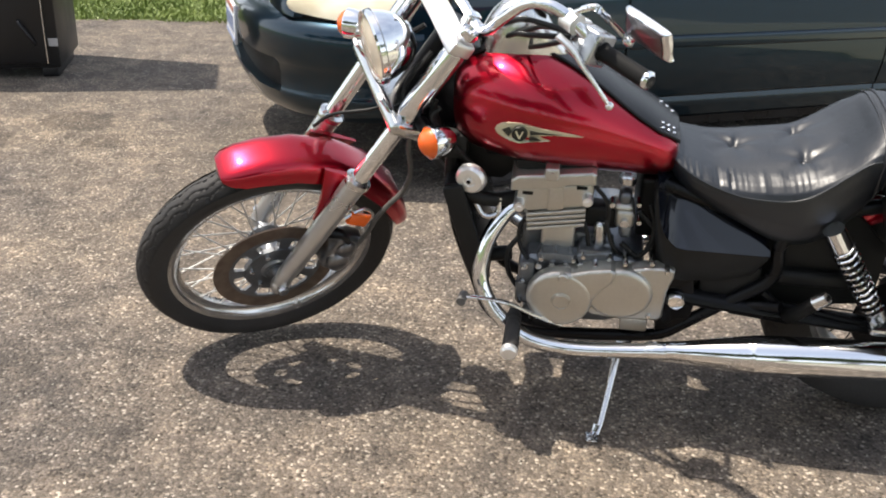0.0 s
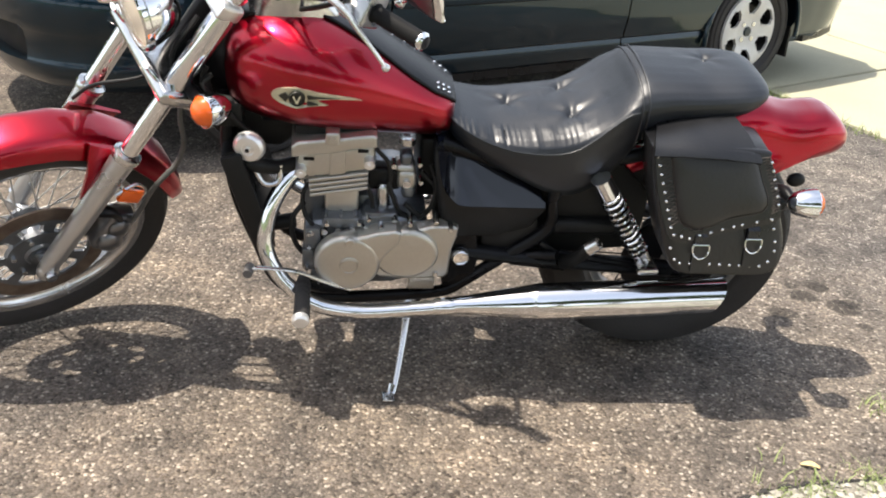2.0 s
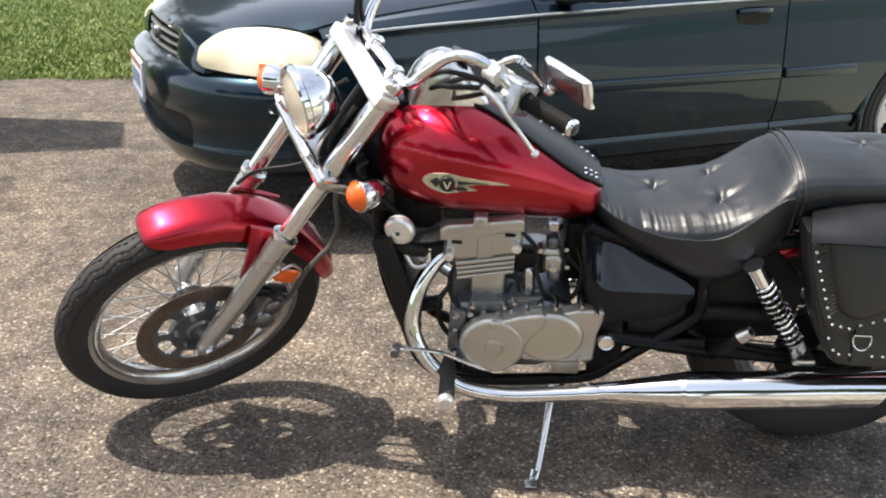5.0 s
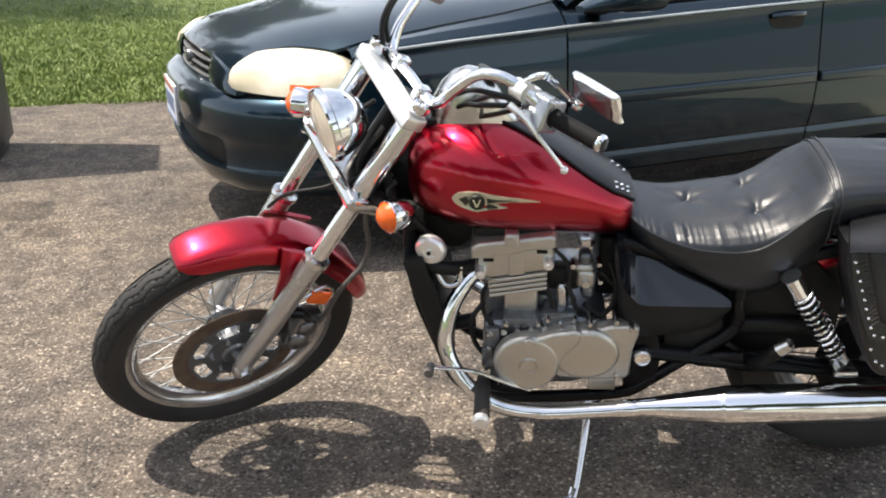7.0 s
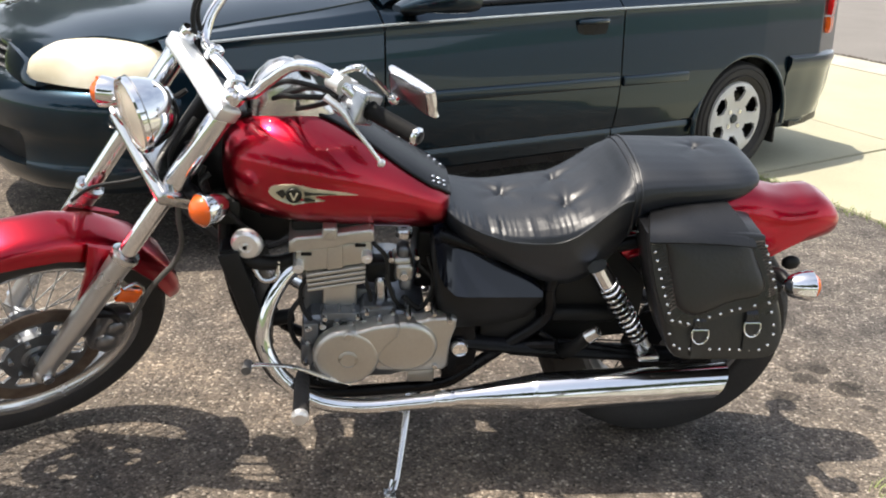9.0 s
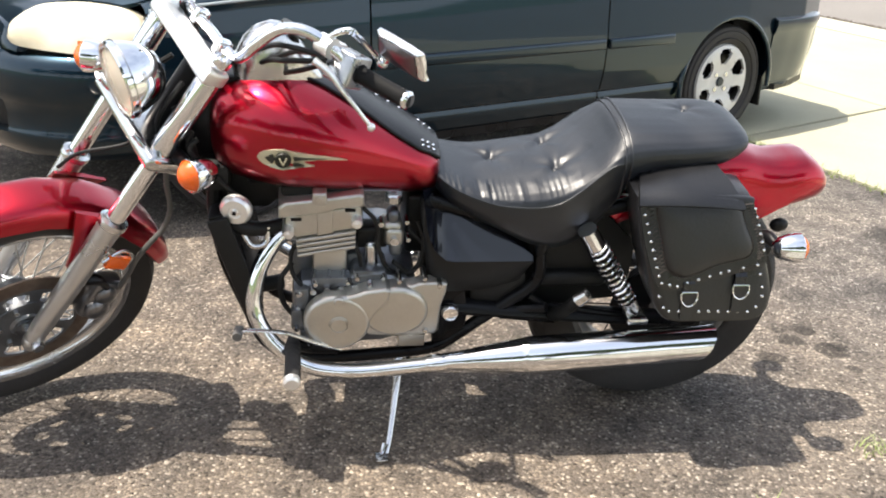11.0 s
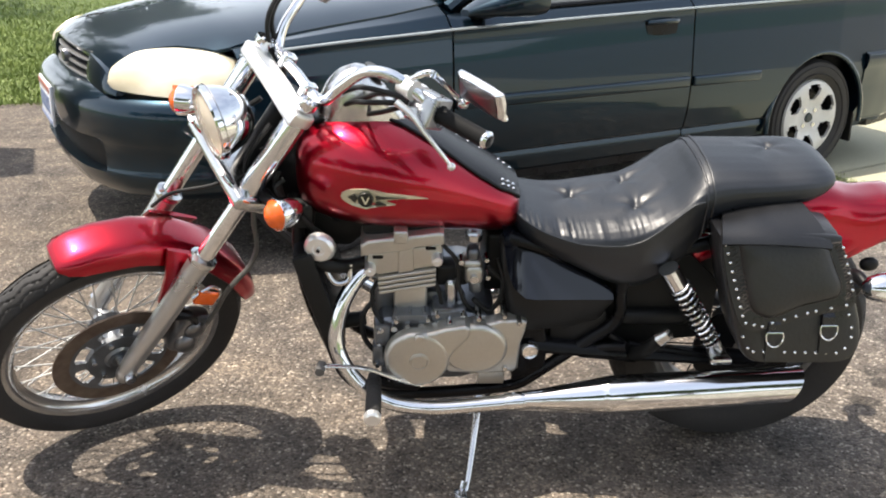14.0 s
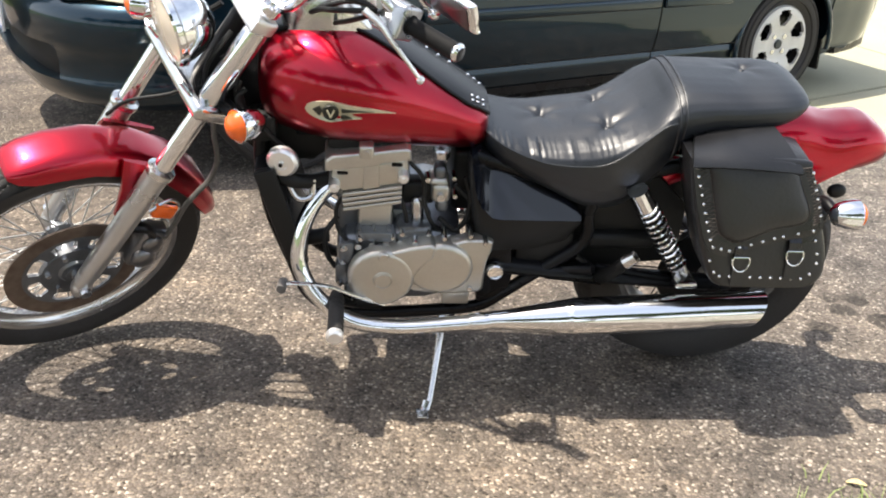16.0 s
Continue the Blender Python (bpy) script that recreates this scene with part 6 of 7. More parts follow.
# black blocks stand in for shaded gaps below the valve cover
for x0, x1, z in ((-0.101, -0.078, 0.611), (0.012, 0.035, 0.633)):
    bm = bmesh.new()
    block(bm, (x0, -0.1395, z), (x1, -0.13, z + 0.008), 0.002, 2)
    eng("gap_shade_block", bm, BLACK)
for x, z in ((-0.106, 0.59), (0.037, 0.615)):
    bm = bmesh.new()
    lathe(bm, [(0.0, -0.161), (0.004, -0.161), (0.005, -0.159), (0.0105, -0.159), (0.012, -0.154), (0.012, -0.1)], 20, Matrix.Translation((x, 0, z)))
    eng("head_plug", bm, ALLOY_BRIGHT)
bm = bmesh.new()
plate(bm, [(-0.046, 0.575), (-0.046, 0.634), (-0.014, 0.64), (-0.012, 0.582)], -0.142, -0.13, 0.004, 2)
eng("head_rib", bm, ALLOY)
bm = bmesh.new()
block(bm, (-0.12, -0.12, 0.66), (0.05, 0.1, 0.684), 0.006, 2)
eng("heat_shield", bm, PLASTIC)
# upper case: oil filter box, cast ribs and a lower frame lug
bm = bmesh.new()
plate(bm, [(0.03, 0.446), (0.026, 0.476), (0.034, 0.482), (0.095, 0.49), (0.102, 0.486), (0.11, 0.456), (0.1, 0.452)], -0.158, -0.08, 0.006, 3)
eng("starter_cover", bm, ALLOY_DARK)
for x in (-0.052, -0.02, 0.012):
    bm = bmesh.new()
    block(bm, (x - 0.004, -0.153, 0.445), (x + 0.004, -0.12, 0.482), 0.003, 2)
    eng("case_rib", bm, ALLOY_DARK)
bm = bmesh.new()
block(bm, (0.138, -0.158, 0.279), (0.199, -0.14, 0.314), 0.004, 2)
eng("frame_lug", bm, ALLOY)

# carburettor, starter and small pipes behind the cylinders
carb = stub("carburettor")
for nm, lo, hi, mat in (("carb_body", (0.1, -0.125, 0.535), (0.142, -0.06, 0.578), ALLOY), ("carb_bowl", (0.112, -0.12, 0.505), (0.14, -0.07, 0.54), ALLOY_DARK), ("carb_top", (0.093, -0.122, 0.574), (0.138, -0.07, 0.592), ALLOY), ("slide_tube", (0.104, -0.118, 0.588), (0.132, -0.08, 0.618), ALLOY_DARK), ("starter_motor", (0.03, -0.14, 0.452), (0.106, -0.07, 0.49), ALLOY_DARK), ("intake_boot", (0.035, -0.11, 0.52), (0.11, -0.065, 0.575), PLASTIC), ("airbox", (0.15, -0.07, 0.48), (0.24, 0.07, 0.63), PLASTIC)):
    bm = bmesh.new()
    block(bm, lo, hi, 0.01, 3)
    part(nm, bm, mat, carb)
bm = bmesh.new()
lathe(bm, [(0.0, 0.0), (0.016, 0.0), (0.019, -0.004), (0.019, -0.018)], 16, Matrix.Translation((0.118, -0.1, 0.636)) @ pose(0, 0, 0, -90))
part("carb_cap", bm, CHROME_DULL, carb)
for x, z, r in ((0.09, 0.6, 0.006), (0.15, 0.56, 0.005), (0.145, 0.605, 0.005), (0.12, 0.555, 0.009)):
    bm = bmesh.new()
    lathe(bm, [(0.0, -0.14), (r, -0.138), (r, -0.11)], 12, Matrix.Translation((x, 0, z)))
    part("carb_screw", bm, CHROME_DULL, carb)
bm = bmesh.new()
tube(bm, [(0.072, -0.12, 0.475), (0.072, -0.12, 0.49), (0.071, -0.118, 0.535), (0.071, -0.117, 0.545)], [0.017, 0.0155, 0.014, 0.008], 16, 3)
part("water_neck", bm, CHROME_DULL, carb)
for pts in ([(0.08, -0.13, 0.56), (0.1, -0.14, 0.5), (0.125, -0.13, 0.47), (0.15, -0.12, 0.46)], [(0.17, -0.12, 0.6), (0.185, -0.13, 0.55), (0.175, -0.13, 0.49), (0.14, -0.13, 0.45)], [(0.05, -0.13, 0.64), (0.08, -0.13, 0.6), (0.085, -0.13, 0.53)]):
    bm = bmesh.new()
    tube(bm, pts, 0.005, 8, 6)
    part("fuel_line", bm, PLASTIC, carb)
bm = bmesh.new()
block(bm, (-0.19, -0.085, 0.668), (0.2, 0.085, 0.7), 0.01, 2)
part("under_tank_rail", bm, BLACK, bike)
bm = bmesh.new()
block(bm, (0.26, -0.1, 0.36), (0.42, 0.1, 0.46), 0.012, 2)
for k in range(6):
    block(bm, (0.275 + 0.018 * k, -0.108, 0.385), (0.283 + 0.018 * k, -0.098, 0.425), 0.002, 1)
part("rectifier_box", bm, PLASTIC, bike)
bm = bmesh.new()
plate(bm, [(0.24, 0.635), (0.45, 0.6), (0.6, 0.6), (0.68, 0.52), (0.68, 0.37), (0.44, 0.345), (0.38, 0.362), (0.29, 0.33), (0.24, 0.33)], -0.1, -0.078, 0.004)
part("inner_panel", bm, PLASTIC, bike)
bm = bmesh.new()
block(bm, (0.3, -0.125, 0.37), (0.43, -0.1, 0.46), 0.012, 2)
part("tool_box", bm, PLASTIC, bike)
bm = bmesh.new()
tube(bm, [(0.26, -0.09, 0.345), (0.42, -0.1, 0.335), (0.66, -0.1, 0.325)], 0.007, 6)
part("drive_chain", bm, BLACK, bike)
bm = bmesh.new()
block(bm, (0.46, -0.125, 0.415), (0.62, -0.05, 0.455), 0.015, 3)
part("chain_guard", bm, PLASTIC, bike)

# ---- exhausts, one along each side ----
for sd in (-1, 1):
    ex = stub("exhaust")
    flip = Matrix.Diagonal((1, -sd, 1, 1))
    bm = bmesh.new()
    tube(bm, [(-0.095, -0.085, 0.556), (-0.128, -0.1, 0.545), (-0.16, -0.125, 0.506), (-0.178, -0.145, 0.458), (-0.183, -0.162, 0.412), (-0.168, -0.18, 0.364), (-0.13, -0.198, 0.316), (-0.065, -0.21, 0.272), (0.03, -0.215, 0.259), (0.15, -0.218, 0.27), (0.235, -0.22, 0.281)][0 if sd < 0 else 5:], 0.0178, 24, 8)
    part("header_pipe", moved(bm, flip), CHROME, ex, "bent chrome exhaust header pipe")
    bm = bmesh.new()
    tube(bm, [(-0.11, -0.09, 0.553), (-0.09, -0.083, 0.557)], 0.025, 16)
    part("port_flange", moved(bm, flip), CHROME_DULL, ex)
    bm = bmesh.new()
    tube(bm, [(0.195, -0.219, 0.276), (0.2, -0.219, 0.277), (0.24, -0.22, 0.282), (0.245, -0.22, 0.283)], [0.0185, 0.0212, 0.0212, 0.02], 24)
    part("pipe_clamp", moved(bm, flip), CHROME, ex)
    bm = bmesh.new()
    c0, c1 = Vector((0.24, -0.22, 0.284)), Vector((0.844, -0.225, 0.329))
    prof = [(0.0, 0.0198), (0.05, 0.022), (0.1, 0.0265), (0.2, 0.035), (0.28, 0.0408), (0.3, 0.0418), (0.303, 0.0432), (0.312, 0.0436), (0.5, 0.0436), (0.8, 0.0425), (1.0, 0.041)]
    d = (c1 - c0)
    side, dn = Vector((0, 1, 0)), d.normalized()
    upv = side.cross(dn) * -1
    loops = []
    for s, r in prof:
        loops.append([c0 + d * s + r * (math.cos(a) * side + math.sin(a) * upv) + dn * (0.022 * math.sin(a) * (upv.z / abs(upv.z)) if s == 1.0 else 0) for a in np.linspace(0, 2 * math.pi, 40, endpoint=False)])
    loops.append([c0 + d + (v - c0 - d) * 0.88 for v in loops[-1]])
    loops.append([v - dn * 0.15 for v in loops[-1]])
    rings(bm, loops, cap=True)
    part("silencer", moved(bm, flip), CHROME, ex, "long tapered chrome silencer", 40)
    bm = bmesh.new()
    block(bm, (0.66, -0.2, 0.36), (0.71, -0.15, 0.378), 0.006, 2)
    part("silencer_bracket", moved(bm, flip), CHROME_DULL, ex)

# ---- pegs, shifter, stand ----
peg = stub("rider_peg")
bm = bmesh.new()
tube(bm, [(-0.1, -0.17, 0.318), (-0.1, -0.19, 0.319), (-0.102, -0.312, 0.322)], [0.013, 0.0165, 0.0165], 18)
part("peg_rubber", bm, RUBBER, peg)
for k in range(7):
    bm = bmesh.new()
    tube(bm, [(-0.1, -0.2 - 0.016 * k, 0.319), (-0.1, -0.206 - 0.016 * k, 0.319)], 0.0176, 18)
    part("peg_rib", bm, RUBBER, peg)
bm = bmesh.new()
tube(bm, [(-0.102, -0.311, 0.322), (-0.102, -0.322, 0.322), (-0.102, -0.326, 0.322)], [0.0185, 0.0185, 0.014], 20)
part("peg_cap", bm, ALLOY_BRIGHT, peg)
bm = bmesh.new()
tube(bm, [(-0.102, -0.3, 0.306), (-0.102, -0.302, 0.286)], [0.006, 0.004], 8)
part("peg_feeler", bm, CHROME_DULL, peg)
bm = bmesh.new()
tube(bm, [(0.0, -0.12, 0.25), (-0.06, -0.15, 0.28), (-0.1, -0.18, 0.316)], 0.016, 12, 4)
part("peg_arm", bm, BLACK, peg)
shift = stub("gear_lever")
bm = bmesh.new()
tube(bm, [(0.005, -0.19, 0.305), (-0.06, -0.21, 0.345), (-0.12, -0.228, 0.385), (-0.19, -0.235, 0.398), (-0.21, -0.238, 0.398)], [0.007, 0.006, 0.006, 0.0055, 0.0055], 10, 6, flat=0.7)
part("lever_arm", bm, CHROME_DULL, shift)
bm = bmesh.new()
tube(bm, [(-0.212, -0.225, 0.395), (-0.215, -0.256, 0.397)], 0.0105, 12)
part("toe_rubber", bm, HOSE, shift)
stand = stub("side_stand")
bm = bmesh.new()
tube(bm, [(0.145, -0.12, 0.215), (0.141, -0.16, 0.18), (0.12, -0.255, 0.095), (0.11, -0.288, 0.068)], [0.012, 0.0095, 0.008, 0.0075], 12, 4)
part("stand_leg", bm, CHROME_DULL, stand, "thin bare steel stand leg")
bm = bmesh.new()
pl = Matrix.Rotation(radians(-LEAN), 4, "X")
block(bm, (0.084, -0.325, 0.001), (0.112, -0.288, 0.008), 0.003, 2, pl)
tube(bm, [pl @ Vector((0.108, -0.29, 0.03)), pl @ Vector((0.1, -0.302, 0.012)), pl @ Vector((0.092, -0.318, 0.009))], [0.008, 0.006, 0.005], 8, 3)
part("stand_foot", bm, CHROME_DULL, stand)
bm = bmesh.new()
tube(bm, [(0.2, -0.11, 0.23), (0.16, -0.125, 0.205), (0.14, -0.13, 0.215)], 0.008, 8, 4)
part("stand_spring", bm, CHROME_DULL, stand)

# ---- saddlebag hung over the tail ----
bag = empty("saddlebag", BIKE_M.copy(), "black studded leather saddlebag with two D-rings on motorcycle", "saddlebag")


def bag_face(x, z, lift=0.0):
    """A point on the bag's outer face, which leans in towards its top."""
    return Vector((x, -0.295 + 0.35 * (z - 0.46) - lift, z))


def bag_pad(bm, pts, steps):
    """Rings that shrink towards the middle while they rise off the face: a stuffed panel."""
    cx, cz = sum(x for x, z in pts) / len(pts), sum(z for x, z in pts) / len(pts)
    rings(bm, [[bag_face(cx + (x - cx) * k, cz + (z - cz) * k, lift) for x, z in pts] for k, lift in steps])


BAG = [(0.615, 0.712), (0.62, 0.676), (0.633, 0.617), (0.652, 0.545), (0.67, 0.494), (0.686, 0.464), (0.71, 0.449), (0.76, 0.446), (0.84, 0.445), (0.9, 0.447), (0.927, 0.458), (0.939, 0.484), (0.936, 0.525), (0.921, 0.575), (0.893, 0.649), (0.874, 0.695), (0.858, 0.712), (0.74, 0.716)]
bm = bmesh.new()
bag_pad(bm, round_outline(BAG, 3), [(0.97, -0.105), (1.0, -0.095), (1.0, -0.02), (0.99, -0.006), (0.96, 0.001), (0.9, 0.004), (0.7, 0.006), (0.4, 0.008), (0.15, 0.009)])
part("bag_body", bm, BAG_LEATHER, bag, sharp=50)
FLAP = [(0.617, 0.714), (0.622, 0.68), (0.636, 0.62), (0.655, 0.565), (0.67, 0.537), (0.69, 0.524), (0.716, 0.523), (0.74, 0.531), (0.762, 0.538), (0.784, 0.545), (0.807, 0.549), (0.828, 0.554), (0.86, 0.56), (0.885, 0.565), (0.905, 0.573), (0.913, 0.588), (0.902, 0.625), (0.885, 0.668), (0.87, 0.702), (0.858, 0.715), (0.74, 0.719)]
bm = bmesh.new()
bag_pad(bm, round_outline(FLAP, 3), [(1.0, 0.003), (1.004, 0.009), (0.995, 0.013), (0.96, 0.014), (0.8, 0.0145), (0.5, 0.015), (0.2, 0.0155)])
flap = part("flap", bm, BAG_LEATHER, bag, "scalloped leather flap", 50)
PANEL = [(0.648, 0.714), (0.659, 0.67), (0.668, 0.635), (0.686, 0.575), (0.707, 0.559), (0.727, 0.553), (0.759, 0.561), (0.797, 0.578), (0.85, 0.589), (0.872, 0.598), (0.877, 0.619), (0.856, 0.662), (0.836, 0.705), (0.82, 0.715), (0.74, 0.718)]
bm = bmesh.new()
bag_pad(bm, round_outline(PANEL, 3), [(1.0, 0.012), (0.99, 0.0165), (0.95, 0.02), (0.85, 0.0235), (0.6, 0.026), (0.3, 0.0275), (0.1, 0.028)])
part("flap_panel", bm, BAG_LEATHER, flap, "smooth stuffed leather panel", 60)
# thread along the panel, a stitch at a time
seam = smooth_line([bag_face(x, z, 0.0165) for x, z in PANEL[:13]], 14)
bm = bmesh.new()
for a, b in zip(seam[::2], seam[1::2]):
    tube(bm, [a, b], 0.0014, 5)
part("flap_stitch", bm, STITCH, flap, "worn pale stitching")
for line in ([(0.634, 0.708), (0.648, 0.66), (0.664, 0.61), (0.68, 0.563)], [(0.856, 0.705), (0.876, 0.668), (0.893, 0.625), (0.897, 0.592)]):
    path = smooth_line([bag_face(x, z, 0.0145) for x, z in line], 12)
    bm = bmesh.new()
    side = Vector((0.0075, 0, 0.003))
    tube(bm, [p + side * (1 if k % 2 else -1) for k, p in enumerate(path)], 0.0018, 6)
    part("lacing", bm, STITCH, flap, "worn brown leather lacing")
STUDS = [((0.625, 0.7), (0.672, 0.556), 9), ((0.68, 0.541), (0.716, 0.534), 3), ((0.737, 0.541), (0.81, 0.561), 4), ((0.828, 0.565), (0.892, 0.577), 3), ((0.872, 0.694), (0.902, 0.608), 6), ((0.68, 0.508), (0.692, 0.484), 2), ((0.705, 0.476), (0.885, 0.472), 9), ((0.903, 0.482), (0.914, 0.505), 2), ((0.912, 0.525), (0.904, 0.552), 2)]
for (xa, za), (xb, zb), k in STUDS:
    for i in range(k):
        t = i / (k - 1)
        x, z = xa + (xb - xa) * t, za + (zb - za) * t
        lift = 0.006 if z < 0.52 or x > 0.903 else 0.015
        shared("stud", stud_mesh, bag, Matrix.Translation(bag_face(x, z, lift)) @ pose(0, 0, 0, 70))
for x, z in ((0.742, 0.52), (0.857, 0.534)):
    bm = bmesh.new()
    loops = []
    for dz, lift in ((0.03, 0.008), (0.02, 0.018), (0.0, 0.017), (-0.03, 0.012), (-0.06, 0.011)):
        loops.append([bag_face(x - 0.013, z + dz, lift), bag_face(x + 0.013, z + dz, lift), bag_face(x + 0.013, z + dz, lift - 0.004), bag_face(x - 0.013, z + dz, lift - 0.004)])
    rings(bm, loops)
    part("strap", bm, BAG_LEATHER, bag)
    bm = bmesh.new()
    ring = [bag_face(x + 0.0185 * math.cos(a), z - 0.004 + 0.021 * math.sin(a), 0.021) for a in np.linspace(-math.pi * 1.12, math.pi * 0.12, 18)]
    tube(bm, ring, 0.0019, 8)
    tube(bm, [ring[0], ring[-1]], 0.0019, 8)
    part("d_ring", bm, CHROME, bag, "chrome D-ring")
# leather yoke that joins the two bags over the tail, its outer edge turned down over the flap
bm = bmesh.new()
loops = []
for x0, x1, y, z0, z1 in ((0.65, 0.8, -0.06, 0.735, 0.752), (0.64, 0.813, -0.14, 0.722, 0.744), (0.627, 0.828, -0.18, 0.725, 0.731), (0.618, 0.838, -0.21, 0.724, 0.716), (0.613, 0.845, -0.232, 0.717, 0.706), (0.612, 0.846, -0.238, 0.708, 0.697)):
    row = [Vector((x0 + (x1 - x0) * k / 8, y, z0 + (z1 - z0) * k / 8 + 0.004 * math.sin(math.pi * k / 8))) for k in range(9)]
    loops.append(row + [v + Vector((0, 0.005, -0.006)) for v in row[::-1]])
rings(bm, loops)
part("yoke", bm, BAG_LEATHER, bag, "leather yoke over the tail", 50)
bm = bmesh.new()
tube(bm, [(0.61, -0.13, 0.672), (0.625, -0.15, 0.68), (0.645, -0.175, 0.693)], 0.003, 8, 3)
part("hanger_rod", bm, CHROME, bag)
# ---- pavement slabs, kerb ----
def pave_piece(name, a0, a1, c0, c1, z, depth, mat, parent, gap=0.011):
    bm = bmesh.new()
    p = [street(a0 + gap, c0 + gap), street(a1 - gap, c0 + gap), street(a1 - gap, c1 - gap), street(a0 + gap, c1 - gap)]
    top = [bm.verts.new((v.x, v.y, z)) for v in p]
    low = [bm.verts.new((v.x, v.y, z - depth)) for v in p]
    f = bm.faces.new(top)
    bm.faces.new(low[::-1])
    for i in range(4):
        bm.faces.new((top[i], low[i], low[(i + 1) % 4], top[(i + 1) % 4]))
    bmesh.ops.recalc_face_normals(bm, faces=bm.faces)
    bmesh.ops.bevel(bm, geom=list(f.edges), offset=0.009, segments=2, profile=0.5, affect="EDGES")
    ob = finish(new(name, bpy.data.meshes.new(name)), bm, mat)
    ob.parent = parent
    return ob


bed = bmesh.new()
q = [street(a, c) for a, c in ((-14, 0.0), (12, 0.0), (12, 4.3), (-14, 4.3))]
top = [bed.verts.new((v.x, v.y, -0.03)) for v in q]
bed.faces.new(top)
pavement = solid("pavement", bed, SOIL, "pale sunlit concrete pavement with open joints", "pavement", "structure")
JOINTS = [-12.3, -9.84, -7.38, -4.92, -2.9, 0.0, 1.23, 2.46, 3.69, 4.92, 7.38, 9.84]
for a0, a1 in zip(JOINTS, JOINTS[1:]):
    pave_piece("slab", a0, a1, 0.0, 1.47, 0.006, 0.08, CONCRETE, pavement)
    pave_piece("slab", a0, a1, 1.47, 3.69, 0.004, 0.08, CONCRETE, pavement)
kerb = bmesh.new()
loops = []
for a in (-14, 12):
    row = []
    for c, z in ((3.715, -0.05), (3.715, 0.0), (3.73, 0.008), (4.22, 0.012), (4.26, 0.004), (4.33, -0.006), (4.33, -0.06)):
        v = street(a, c)
        row.append(Vector((v.x, v.y, z)))
    loops.append(row)
rings(kerb, loops)
solid("kerb", kerb, KERB, "low pale concrete kerb along the street", "kerb", "structure")


# soil that has filled the joints almost to the top
JOINT_SOIL = material("joint_soil", (0.1, 0.085, 0.055), 0.95, 0.0, 0.4, 20, bump=0.004, bump_scale=60)
for c0, c1, z in ((3.672, 3.722, 0.0015), (1.462, 1.478, 0.0005)):
    sheet("joint_filling", [tuple(street(a, c)) for a, c in ((-12, c0), (9, c0), (9, c1), (-12, c1))], z, JOINT_SOIL, "dark soil in a pavement joint", "joint", 0.02)


# ---- grass and stones ----
def blades(name, spots, mat, label, category, hmin, hmax, wide, parent=None, kind="stuff", lean=0.6):
    rng = np.random.default_rng(7)
    n = len(spots)
    spots = np.asarray(spots)
    ang = rng.uniform(0, 2 * math.pi, n)
    h = rng.uniform(hmin, hmax, n)
    w = wide * rng.uniform(0.6, 1.3, n)
    tip = rng.normal(0, lean, (n, 2)) * h[:, None]
    side = np.stack([np.cos(ang) * w, np.sin(ang) * w], 1)
    V = np.zeros((n, 5, 3))
    V[:, 0, :2], V[:, 1, :2] = spots[:, :2] - side, spots[:, :2] + side
    V[:, 2, :2], V[:, 3, :2] = spots[:, :2] + tip * 0.35 + side * 0.75, spots[:, :2] + tip * 0.35 - side * 0.75
    V[:, 4, :2] = spots[:, :2] + tip
    V[:, :2, 2] = spots[:, 2:3] - 0.01
    V[:, 2:4, 2] = (spots[:, 2] + h * 0.55)[:, None]
    V[:, 4, 2] = spots[:, 2] + h
    base = np.arange(n)[:, None] * 5
    faces = [tuple(r) for r in (base + [0, 1, 2, 3])] + [tuple(r) for r in (base + [3, 2, 4])]
    me = bpy.data.meshes.new(name)
    me.from_pydata(V.reshape(-1, 3).tolist(), [], faces)
    me.materials.append(mat)
    ob = new(name, me)
    return tagged(ob, label, category, "", kind)


sheet("lawn", [tuple(LAWN_A), tuple(LAWN_B), (4.5, 13.0), (3.0, 30.0), (-30.0, 30.0), (-30.0, -2.4)], -0.012, SOIL, "mown green lawn bordering the driveway", "lawn", 0.03)
rng = np.random.default_rng(3)
spots = []
edge_dir = (LAWN_B - LAWN_A).normalized()
edge_n = Vector((-edge_dir.y, edge_dir.x))
for _ in range(120000):
    s = rng.uniform(3.2, 11.4)
    d = abs(rng.normal(0, 1)) * 3.2 + rng.uniform(-0.04, 0.02)
    ragged = 0.05 * math.sin(s * 7.3) + 0.035 * math.sin(s * 17.1 + 1)
    p = LAWN_A + edge_dir * s + edge_n * (d + ragged)
    spots.append((p.x, p.y, -0.012))
blades("grass", spots, BLADE, "dense mown green grass of the lawn", "grass", 0.012, 0.05, 0.006, lean=0.6)
spots = []
for _ in range(2200):
    a = rng.uniform(-1.5, 3.2)
    keep = 0.5 + 0.5 * math.sin(a * 5.1) * math.sin(a * 2.3 + 1)
    if rng.uniform() > keep:
        continue
    p = street(a, rng.normal(-0.03, 0.025))
    spots.append((p.x, p.y, 0.0))
blades("edge_grass", spots, WEED, "thin grass growing along the pavement edge", "grass", 0.01, 0.045, 0.0022)

# gravel strip beside the driveway
GRAVEL = [(0.8, -0.69), (0.919, -0.652), (1.038, -0.637), (1.156, -0.628), (1.236, -0.601), (1.33, -0.565), (1.406, -0.54), (1.507, -0.512), (1.652, -0.462), (2.1, -0.3), (2.9, 0.0), (3.72, -2.4), (3.85, -2.98), (0.75, -2.98), (0.62, -1.4)]
